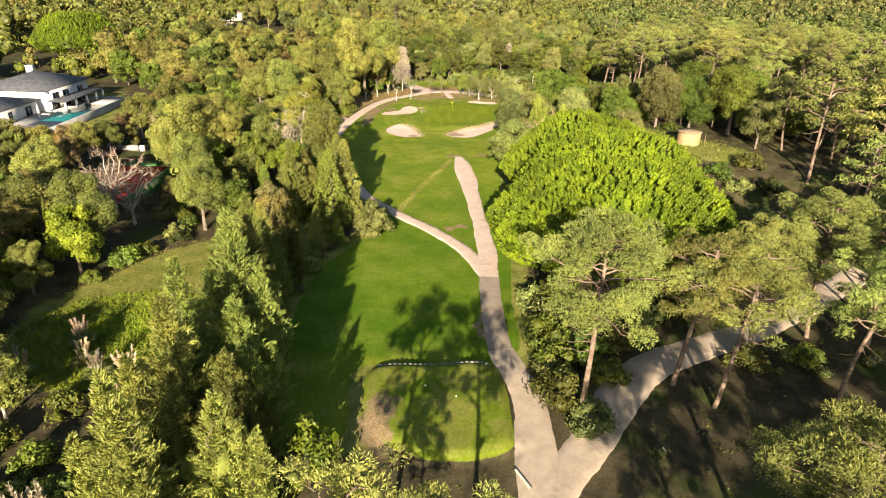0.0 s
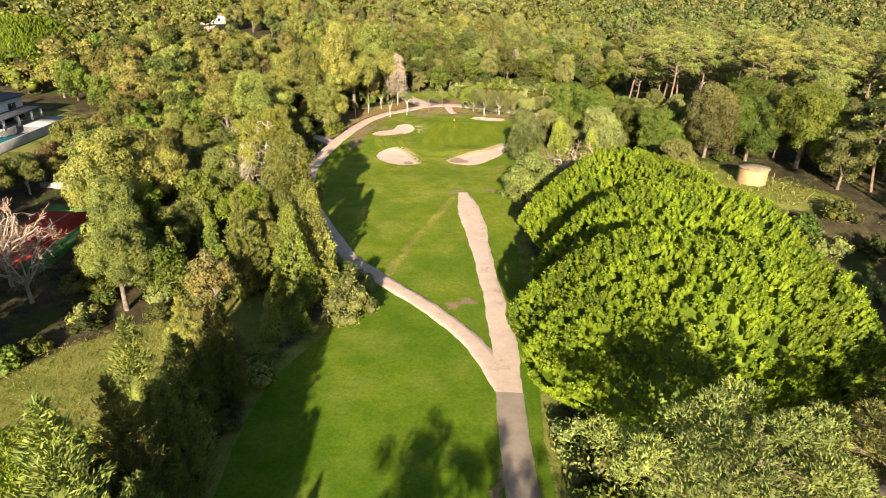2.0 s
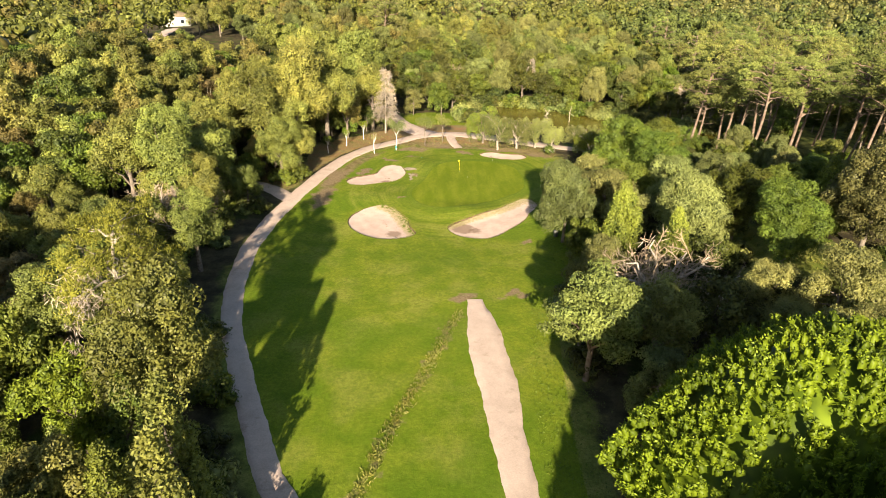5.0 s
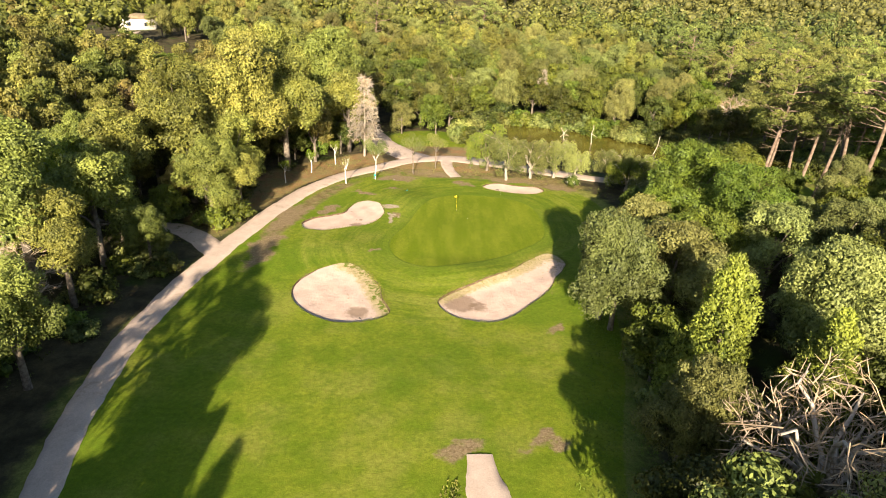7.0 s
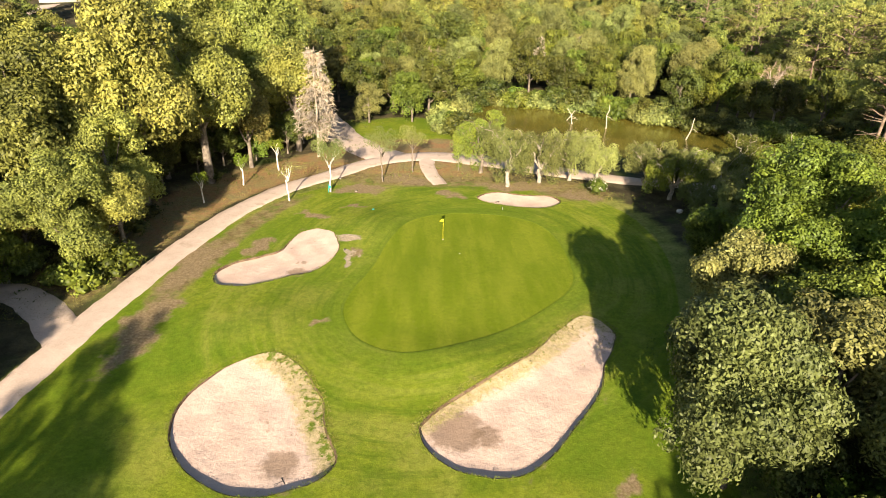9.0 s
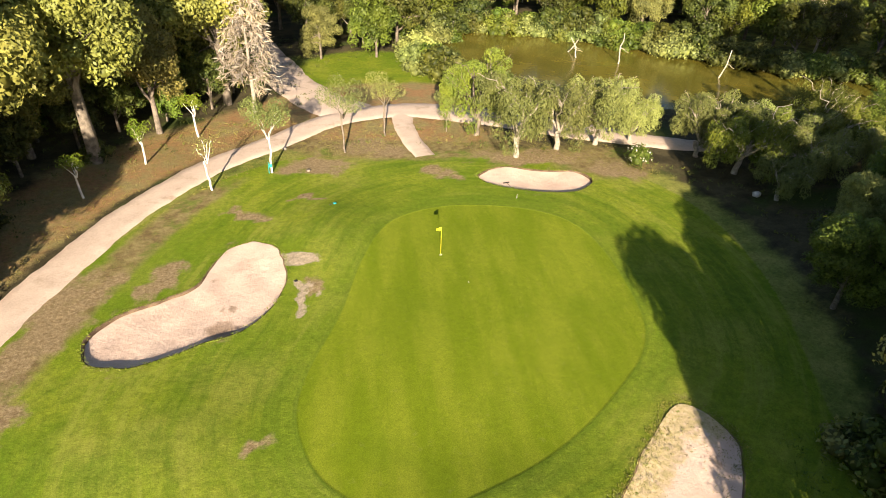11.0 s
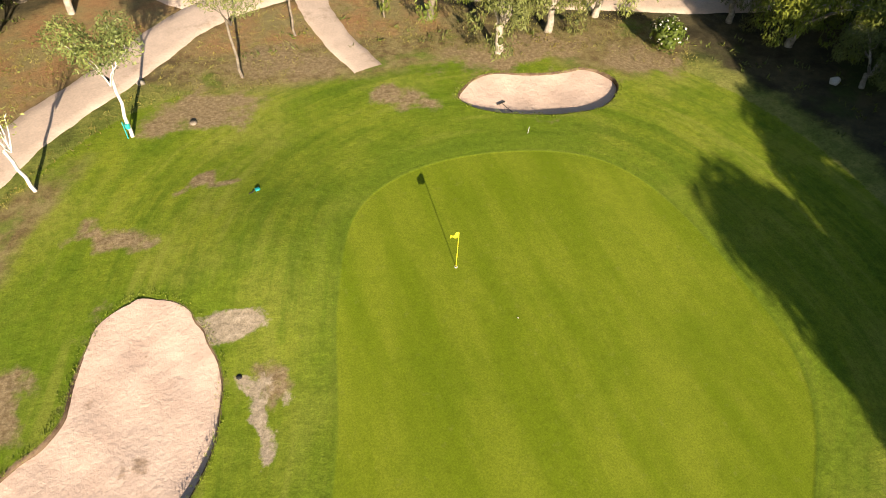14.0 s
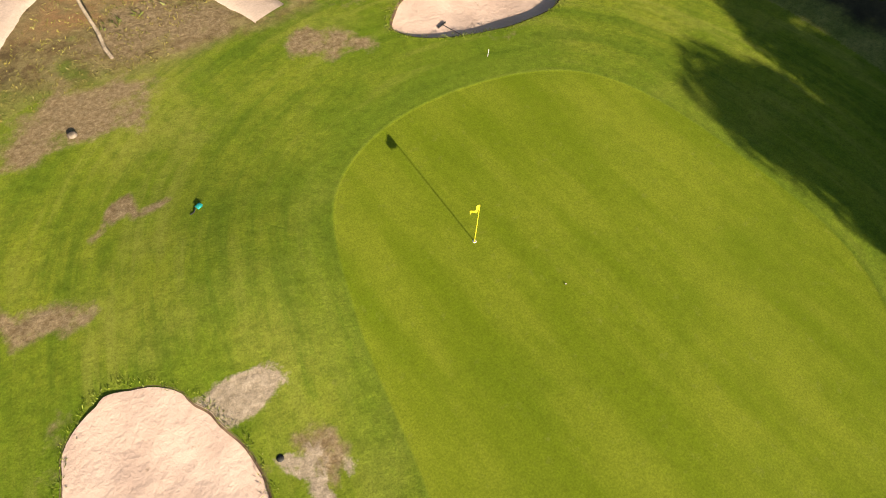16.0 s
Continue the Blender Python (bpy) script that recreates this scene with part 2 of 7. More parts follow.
    spill = n.mix(n.step(fine, 0.35, 0.7), (0.30, 0.245, 0.17), (0.46, 0.375, 0.28))
    c = n.mix(mask("spill", 0.42, 0.72, n.math("MULTIPLY_ADD", n.noise(2.2, 6, 0.75, p), 1.1, -0.55)), c, spill)
    dapple = n.noise(2.6, 5, 0.7, p)
    c = n.mix(n.math("MULTIPLY_ADD", n.step(gd, -0.1, 0.1), -0.25, 0.52), c, n.mix(1.0, c, n.ramp(dapple, [(0.34, 0.66), (0.66, 1.30)]), "MULTIPLY"))
    c = n.mix(0.6, c, n.mix(1.0, c, n.ramp(grit, [(0.32, 0.42), (0.68, 1.55)]), "MULTIPLY"))
    h = n.math("ADD", n.math("MULTIPLY", fine, 1.0), n.math("MULTIPLY", grit, 0.5))
    smooth_green = n.math("SUBTRACT", 1.0, n.math("MULTIPLY", n.step(gd, -0.1, 0.1), 0.93))
    soft = n.math("MULTIPLY", n.math("MULTIPLY", h, smooth_green), n.math("MULTIPLY_ADD", n.attr("mown"), -0.55, 1.0))
    n.bump(soft, 0.7, 0.10)
    return n.done(c, 0.9, 0.12)


M_GROUND = ground_material()


def sand_material():
    n = Nodes("bunker sand")
    p = n.coords()
    f, m = n.noise(7.0, 6, 0.7, p), n.noise(0.7, 4, 0.6, p)
    c = n.mix(n.step(m, 0.3, 0.7), (0.545, 0.405, 0.330), (0.625, 0.480, 0.395))
    c = n.mix(n.math("MULTIPLY", n.step(n.noise(0.45, 5, 0.7, p), 0.62, 0.72), 0.7), c, (0.22, 0.15, 0.09))
    # damp, dirty sand where water gathers
    for sx, sy, sr in ((-6.7, 152.6, 1.1), (3.4, 155.2, 1.7), (5.2, 154.6, 0.9), (-9.8, 174.8, 0.8)):
        off = n.add("ShaderNodeVectorMath")
        off.operation = "DISTANCE"
        n.link(p, off.inputs[0])
        off.inputs[1].default_value = (sx, sy, -0.3)
        damp = n.step(n.math("MULTIPLY_ADD", n.noise(1.4, 5, 0.7, p), 1.6, off.outputs["Value"]), sr + 1.2, sr + 0.5)
        c = n.mix(n.math("MULTIPLY", damp, 0.72), c, (0.20, 0.135, 0.085))
    c = n.mix(0.3, c, n.mix(1.0, c, n.ramp(f, [(0.3, 0.78), (0.7, 1.15)]), "MULTIPLY"))
    # straw and sparse grass creeping down the upper faces
    creep = n.math("MULTIPLY", n.attr("creep"), n.math("MULTIPLY_ADD", n.noise(1.9, 7, 0.75, p), 2.6, -0.3))
    c = n.mix(n.math("MULTIPLY", n.step(creep, 0.30, 0.75), 0.75), c, n.mix(n.step(n.noise(3.5, 5, 0.7, p), 0.4, 0.6), (0.46, 0.37, 0.20), (0.30, 0.27, 0.09)))
    c = n.mix(n.step(creep, 0.92, 1.15), c, n.mix(n.step(f, 0.4, 0.6), (0.17, 0.20, 0.04), (0.10, 0.15, 0.015)))
    rake = n.t.nodes.new("ShaderNodeMapping")
    rake.inputs["Rotation"].default_value = (0, 0, 0.7)
    rake.inputs["Scale"].default_value = (5.0, 0.5, 1)
    n.link(p, rake.inputs["Vector"])
    n.bump(n.math("ADD", n.math("MULTIPLY", f, 0.45), n.math("ADD", n.noise(1.6, 4, 0.6, p), n.math("MULTIPLY", n.noise(1.0, 3, 0.6, rake.outputs["Vector"]), 0.30))), 0.48, 0.13)
    return n.done(c, 0.95, 0.1)


M_SAND = sand_material()


def path_material(name, a, b, stain, strength):
    n = Nodes(name)
    p = n.coords()
    f, m = n.noise(9.0, 6, 0.7, p), n.noise(0.6, 5, 0.65, p)
    c = n.mix(n.step(m, 0.3, 0.7), a, b)
    c = n.mix(n.math("MULTIPLY", n.step(n.noise(0.33, 6, 0.7, p), 0.55, 0.7), strength), c, stain)
    c = n.mix(0.45, c, n.mix(1.0, c, n.ramp(f, [(0.3, 0.65), (0.7, 1.25)]), "MULTIPLY"))
    n.bump(f, 0.6, 0.04)
    return n.done(c, 0.92, 0.15)


M_CONCRETE = path_material("worn concrete", (0.40, 0.325, 0.245), (0.50, 0.41, 0.315), (0.20, 0.17, 0.13), 0.6)
M_ASPHALT = path_material("brown asphalt", (0.27, 0.225, 0.18), (0.34, 0.285, 0.23), (0.11, 0.09, 0.075), 0.6)
M_GRAVEL = path_material("sandy gravel", (0.53, 0.415, 0.335), (0.63, 0.50, 0.41), (0.30, 0.22, 0.155), 0.6)


# ---- mesh tools ----
def mesh(name, verts, faces, material=None, smooth=False):
    """A mesh from arrays; faces: one array, or a list of arrays of equal-sided faces."""
    me = bpy.data.meshes.new(name)
    verts = np.asarray(verts, dtype=np.float32).reshape(-1, 3)
    faces = faces if isinstance(faces, list) else [faces]
    faces = [np.asarray(f, dtype=np.int32) for f in faces if len(f)]
    loops = np.concatenate([f.ravel() for f in faces])
    counts = np.concatenate([np.full(len(f), f.shape[1], np.int32) for f in faces])
    starts = np.concatenate(([0], np.cumsum(counts)[:-1])).astype(np.int32)
    me.vertices.add(len(verts))
    me.vertices.foreach_set("co", verts.ravel())
    me.loops.add(len(loops))
    me.loops.foreach_set("vertex_index", loops)
    me.polygons.add(len(counts))
    me.polygons.foreach_set("loop_start", starts)
    me.update(calc_edges=True)
    if smooth:
        me.polygons.foreach_set("use_smooth", np.ones(len(counts), dtype=bool))
    me.validate()
    if material:
        me.materials.append(material)
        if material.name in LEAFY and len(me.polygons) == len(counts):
            # triangles are crown cores: near the darkest tone, standing for shade among the leaves
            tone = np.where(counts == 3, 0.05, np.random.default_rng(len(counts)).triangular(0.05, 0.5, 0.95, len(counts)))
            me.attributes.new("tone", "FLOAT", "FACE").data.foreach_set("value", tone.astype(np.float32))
    return me


def join(pieces):
    """Joins (verts, faces) pairs into one (verts, list of face arrays)."""
    vs, fs, k = [], {}, 0
    for v, f in pieces:
        v = np.asarray(v, dtype=float).reshape(-1, 3)
        for a in (f if isinstance(f, list) else [f]):
            a = np.asarray(a)
            if len(a):
                fs.setdefault(a.shape[1], []).append(a + k)
        vs.append(v)
        k += len(v)
    return np.concatenate(vs), [np.concatenate(a) for a in fs.values()]


def weld(pieces):
    """Joins tubes into one branching body: each later one grows from the nearest point of what stands already."""
    v, q = np.asarray(pieces[0][0], float), [np.asarray(pieces[0][1])]
    for pv, pf in pieces[1:]:
        pv, pf = np.asarray(pv, float), np.asarray(pf)
        near = int(((v - pv[0]) ** 2).sum(1).argmin())
        q.append(np.where(pf == 0, near, pf + len(v) - 1))
        v = np.vstack([v, pv[1:]])
    return v, np.concatenate(q)


def cut_quads(geo):
    """The same body in triangles."""
    v, q = geo
    return v, np.concatenate([q[:, [0, 1, 2]], q[:, [0, 2, 3]]])


def part(name, geo, material, parent=None, label="", smooth=False, m=None):
    """One mesh object, from (verts, faces), from a mesh or from a bmesh, under a thing or a part."""
    if isinstance(geo, bmesh.types.BMesh):
        me = bpy.data.meshes.new(name)
        geo.to_mesh(me)
        geo.free()
        me.materials.append(material)
    elif isinstance(geo, tuple):
        me = mesh(name, geo[0], geo[1], material, smooth)
    else:
        me = geo
    ob = new(name, me)
    if parent:
        ob.parent = parent
    if m is not None:
        ob.matrix_basis = m
    return tagged(ob, label)


def thing(name, label, category, group="", m=None, kind=""):
    """A top-level empty that carries parts."""
    ob = new(name)
    ob.empty_display_size = 0.3
    if m is not None:
        ob.matrix_basis = m
    return tagged(ob, label, category, group, kind)


def tube(points, radii, sides=6):
    """A tapered tube along a line of points."""
    p = np.asarray(points, dtype=float)
    r = np.broadcast_to(np.asarray(radii, dtype=float), (len(p),))
    d = np.gradient(p, axis=0)
    d /= np.linalg.norm(d, axis=1)[:, None] + 1e-9
    ref = np.where(np.abs(d[:, 2:3]) > 0.9, [[1.0, 0, 0]], [[0, 0, 1.0]])
    u = np.cross(d, ref)
    u /= np.linalg.norm(u, axis=1)[:, None]
    w = np.cross(d, u)
    a = np.arange(sides) * 2 * np.pi / sides
    v = p[:, None] + r[:, None, None] * (np.cos(a)[None, :, None] * u[:, None] + np.sin(a)[None, :, None] * w[:, None])
    n = len(p)
    i = np.arange(n - 1)[:, None] * sides
    j = np.arange(sides)[None]
    k = (j + 1) % sides
    q = np.stack([i + j, i + k, i + sides + k, i + sides + j], -1).reshape(-1, 4)
    return v.reshape(-1, 3), q


def box(x0, y0, z0, x1, y1, z1, bevel=0.0):
    """A box with chamfered upper edges."""
    b = bevel
    v = [(x0, y0, z0), (x1, y0, z0), (x1, y1, z0), (x0, y1, z0), (x0, y0, z1 - b), (x1, y0, z1 - b), (x1, y1, z1 - b), (x0, y1, z1 - b)]
    f = [(3, 2, 1, 0), (0, 1, 5, 4), (1, 2, 6, 5), (2, 3, 7, 6), (3, 0, 4, 7)]
    if b:
        v += [(x0 + b, y0 + b, z1), (x1 - b, y0 + b, z1), (x1 - b, y1 - b, z1), (x0 + b, y1 - b, z1)]
        f += [(4, 5, 9, 8), (5, 6, 10, 9), (6, 7, 11, 10), (7, 4, 8, 11), (8, 9, 10, 11)]
    else:
        f += [(4, 5, 6, 7)]
    return np.array(v, float), np.array(f)


def unit(v):
    return v / (np.linalg.norm(v, axis=-1, keepdims=True) + 1e-9)


def blades(c, d, side, length, width):
    """Diamond blades: from c along d, broad along side."""
    l, w = np.reshape(length, (-1, 1)), np.reshape(width, (-1, 1))
    v = np.stack([c, c + d * l * 0.45 + side * w / 2, c + d * l, c + d * l * 0.45 - side * w / 2], 1)
    return v.reshape(-1, 3), np.arange(len(c) * 4).reshape(-1, 4)


ICO = None


def blob(c, r, rng):
    """A rough little body inside a clump of leaves."""
    global ICO
    if ICO is None:
        bm = bmesh.new()
        bmesh.ops.create_icosphere(bm, subdivisions=1, radius=1)
        ICO = (np.array([v.co for v in bm.verts]), np.array([[v.index for v in f.verts] for f in bm.faces]))
        bm.free()
    return np.asarray(c) + ICO[0] * np.asarray(r) * rng.uniform(0.8, 1.15, (len(ICO[0]), 1)), ICO[1]


def clumps(rng, centers, radii, count, length, width, flat=0.8, up=0.15, tuft=0.0, core=0.72, droop=0.0, loose=0.35):
    """Leafy clumps: blades that lie on the outside of each clump; tuft turns them outwards, like needles."""
    out = []
    for c, r in zip(centers, radii):
        n = max(6, int(count * r * r))
        d = unit(rng.normal(size=(n, 3)) + [0, 0, up * 3])
        lumps = 1 + 0.16 * np.sin(d[:, :1] * 5 + c[0]) * np.cos(d[:, 1:2] * 5 + c[1])
        pos = c + d * lumps * r * rng.uniform(0.78, 1.06, (n, 1)) * [1, 1, flat]
        t = unit(np.cross(d, rng.normal(size=(n, 3))))
        go = unit(t * (1 - tuft) + d * tuft + rng.normal(size=(n, 3)) * loose * 0.6 + [0, 0, -droop])
        side = unit(np.cross(go, d + rng.normal(size=(n, 3)) * loose))
        out.append(blades(pos - go * length * 0.4, go, side, length * rng.uniform(0.7, 1.3, n), width * rng.uniform(0.7, 1.3, n)))
        # the dark core puts the clump's inner shade into its colour
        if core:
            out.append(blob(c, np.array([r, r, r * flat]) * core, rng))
    return out


def limb(rng, a, b, r0, r1, sag=0.1, sides=5, n=6, kink=0.035):
    a, b = np.asarray(a, float), np.asarray(b, float)
    s = np.linspace(0, 1, n)[:, None]
    p = a + (b - a) * s
    l = np.linalg.norm(b - a)
    p[1:-1] += rng.normal(size=(n - 2, 3)) * l * kink
    p[:, 2] += np.sin(s[:, 0] * np.pi) * sag * l
    return tube(p, np.linspace(r0, r1, n), sides)


# ---- the lie of the land ----
def smooth01(v):
    v = np.clip(v, 0, 1)
    return v * v * (3 - 2 * v)


def ripple(x, y):
    return (np.sin(x * 0.11 + 1.3) * np.cos(y * 0.09 + 0.4) + 0.6 * np.sin(x * 0.23 + y * 0.19) + 0.4 * np.sin(x * 0.41 - y * 0.37 + 2)) / 2


def smooth_loop(points, per=8):
    """A closed Catmull-Rom curve through a few corners."""
    p = np.asarray(points, float)
    n = len(p)
    out = []
    for i in range(n):
        a, b, c, d = p[i - 1], p[i], p[(i + 1) % n], p[(i + 2) % n]
        for u in np.arange(per) / per:
            out.append(0.5 * (2 * b + (c - a) * u + (2 * a - 5 * b + 4 * c - d) * u * u + (3 * b - a - 3 * c + d) * u ** 3))
    out = np.array(out)
    turn = (out[:, 0] * np.roll(out[:, 1], -1) - np.roll(out[:, 0], -1) * out[:, 1]).sum()
    return out if turn > 0 else out[::-1].copy()


def smooth_line(points, step):
    """An open Catmull-Rom curve, evenly stepped."""
    p = np.asarray(points, float)
    q = np.vstack([2 * p[0] - p[1], p, 2 * p[-1] - p[-2]])
    out = []
    for i in range(1, len(q) - 2):
        a, b, c, d = q[i - 1:i + 3]
        k = max(2, int(np.linalg.norm((c - b)[:2]) / step))
        for u in np.arange(k) / k:
            out.append(0.5 * (2 * b + (c - a) * u + (2 * a - 5 * b + 4 * c - d) * u * u + (3 * b - a - 3 * c + d) * u ** 3))
    return np.array(out + [p[-1]])


def inside(loop, x, y):
    """Signed distance to a loop, positive inside."""
    x, y = np.asarray(x, float), np.asarray(y, float)
    best = np.full(x.shape, 1e9)
    odd = np.zeros(x.shape, bool)
    for (ax, ay), (bx, by) in zip(loop, np.roll(loop, -1, 0)):
        ex, ey = bx - ax, by - ay
        t = np.clip(((x - ax) * ex + (y - ay) * ey) / (ex * ex + ey * ey + 1e-12), 0, 1)
        best = np.minimum(best, np.hypot(x - ax - t * ex, y - ay - t * ey))
        if ay != by:
            odd ^= ((ay > y) != (by > y)) & (x < (bx - ax) * (y - ay) / (by - ay) + ax)
    return np.where(odd, best, -best)


def near_line(line, x, y):
    x, y = np.asarray(x, float), np.asarray(y, float)
    best = np.full(x.shape, 1e9)
    for (ax, ay), (bx, by) in zip(line[:-1], line[1:]):
        ex, ey = bx - ax, by - ay
        t = np.clip(((x - ax) * ex + (y - ay) * ey) / (ex * ex + ey * ey + 1e-12), 0, 1)
        best = np.minimum(best, np.hypot(x - ax - t * ex, y - ay - t * ey))
    return best


FAIRWAY = smooth_loop([(-7.5, 55.5), (-7.6, 46), (-11, 43), (-15, 47), (-16.5, 60), (-16.2, 76), (-11.5, 87), (-9, 97), (-13, 106), (-18.5, 116), (-22, 126), (-24.2, 141), (-24, 157), (-21.5, 172), (-17, 188), (-9, 197), (0, 197.5), (8, 197), (18, 196), (24, 189), (24.5, 177), (20.5, 162), (17.5, 145), (13.5, 130), (11.5, 110), (11, 88), (9.5, 70), (8, 57)], 4)
GREEN = smooth_loop([(0.4, 186.3), (4.6, 188.3), (9.9, 187.8), (13.6, 185.4), (15, 180.5), (14.6, 173), (11.1, 168.3), (6.1, 164.4), (0.6, 162.4), (-3.1, 164), (-4.8, 167.2), (-4.7, 170.6), (-3.1, 175.6), (-1.8, 181.3)], 6)
TEE = smooth_loop([(-6.2, 54.8), (-6.4, 49), (-4, 44), (1.3, 42.2), (6.5, 43.5), (7.3, 47), (6.2, 55.6), (0, 55.6)], 5)
POND = smooth_loop([(8, 236), (15, 247), (26, 244), (36, 238), (46, 231), (58, 222), (72, 219), (74, 207), (60, 205), (47, 208), (38, 209), (30, 212), (18, 217), (9, 223)], 5)
BUNKERS = {
    "left": smooth_loop([(-9.4, 162.2), (-7.4, 161.2), (-5.6, 158.6), (-4.7, 155.6), (-3.8, 152.2), (-6.6, 150.2), (-9.6, 150.4), (-12.7, 152.9), (-14.0, 156.7), (-12.5, 160.3)], 8),
    "right": smooth_loop([(14.2, 167.4), (15.9, 165), (14.4, 161.5), (12.9, 158.2), (9.8, 154.1), (7, 151.5), (3.9, 151.7), (1.7, 153.5), (1.2, 155.6), (4, 158.4), (8.5, 161.6), (11.5, 164.8)], 8),
    "upper": smooth_loop([(-9.2, 183.75), (-7.8, 182.7), (-6.9, 181), (-6.65, 179.2), (-7.2, 176.7), (-8.7, 174.5), (-10.6, 173.5), (-12.6, 172.3), (-14.6, 171.8), (-16.3, 172.6), (-16.7, 174.7), (-15.4, 176.6), (-13.4, 177.7), (-12.1, 179), (-11.5, 181.2), (-10.5, 183.1)], 7),
    "far": smooth_loop([(7.9, 193.6), (10.4, 195), (13.6, 194.1), (16.6, 193.9), (17.5, 192.1), (16, 190.4), (13.5, 190.1), (10.8, 190.9), (8.4, 192.1)], 8),
}
CLEARING = smooth_loop([(-46, 64), (-42, 74), (-37, 83), (-27, 90), (-21, 96), (-16, 92), (-17, 82), (-21, 70), (-24, 54), (-31, 51), (-40, 51), (-45, 57)], 4)
BANK = smooth_loop([(33, 148), (35, 138), (39, 126), (42, 115), (50, 106), (58, 109), (54, 118), (48, 124), (43, 132), (38, 146)], 4)
LAWN = smooth_loop([(45, 176), (54, 172), (74, 176), (90, 186), (92, 200), (78, 204), (62, 198), (48, 192)], 4)
PATH_MAIN = [(9.1, 20), (9.0, 34), (9.0, 42), (9.1, 51.3), (7.2, 59), (6.9, 66), (7.1, 76), (7.3, 84.7), (6.9, 95), (6.3, 105), (5.7, 116), (4.9, 125), (4.4, 131), (4.3, 132.6)]
PATH_LEFT = [(6.9, 76.5), (5.6, 80.8), (2.8, 86.6), (-1.2, 92), (-6.6, 98), (-10.9, 103.1), (-13.6, 107.5), (-17.2, 115.3), (-20.4, 122.3), (-23.1, 130), (-25.2, 141.4), (-25.6, 150), (-25, 158), (-23.6, 167), (-22.2, 175), (-20.4, 183), (-18.0, 190), (-14.8, 195.7), (-9.6, 201.6), (-5.0, 206.4), (0.5, 208.8), (6.5, 208.6), (13, 206.2), (20, 203), (28, 199.6), (40, 196)]
PATH_RIGHT = [(9.4, 38.5), (12.5, 43), (16.3, 48.5), (21, 55), (28, 59.6), (36.2, 63.6), (47, 70.5), (60, 80)]
PATH_SPUR = [(2.0, 209.5), (2.0, 205.5), (2.6, 201.5), (3.6, 197.4)]
PATH_WEST = [(-24.2, 164), (-27.5, 167.5), (-32, 170.5), (-38, 172)]
PATH_NORTH = [(-3.0, 208.6), (-7.0, 212.6), (-10.5, 219), (-13.5, 228), (-18, 240)]


def height(x, y):
    """The ground's height."""
    x, y = np.asarray(x, float), np.asarray(y, float)
    h = 8.2 * smooth01((x - 21) / 25) * smooth01((y - 76) / 34) * (1 - 0.96 * smooth01((y - 150) / 50))
    h = h + 6.0 * smooth01((-x - 34) / 60) + 5 * smooth01((y - 235) / 90) * smooth01(-x / 90)
    h = h + 1.6 * smooth01((-x - 19) / 16) * smooth01((y - 178) / 20) * (1 - smooth01((y - 225) / 20))
    h = h + 34 * smooth01((y - 300 - 0.10 * np.abs(x)) / 380)
    far = smooth01((np.hypot(x, y - 120) - 150) / 140)
    h = h + ripple(x, y) * (0.08 + 1.2 * far)
    h = h - 0.5 * np.exp(-((y - 153) / 11) ** 2) * np.exp(-(x / 26) ** 2)
    h = h + 0.35 * np.exp(-((x + 11) / 5) ** 2 - ((y - 166) / 5) ** 2) + 0.45 * np.exp(-((x - 4) / 6) ** 2 - ((y - 161.5) / 3) ** 2)
    h = h + 0.5 * np.exp(-((x + 4.5) / 3.5) ** 2 - ((y - 185) / 5) ** 2)
    near = (np.abs(x) < 9) & (y > 40) & (y < 58)
    if near.any():
        h[near] = h[near] + 0.75 * smooth01((inside(TEE, x[near], y[near]) + 0.5) / 1.4)
    wet = (x > 3) & (x < 80) & (y > 200) & (y < 252)
    if wet.any():
        h[wet] = h[wet] - 1.9 * smooth01((inside(POND, x[wet], y[wet]) + 2.5) / 4)
    return h


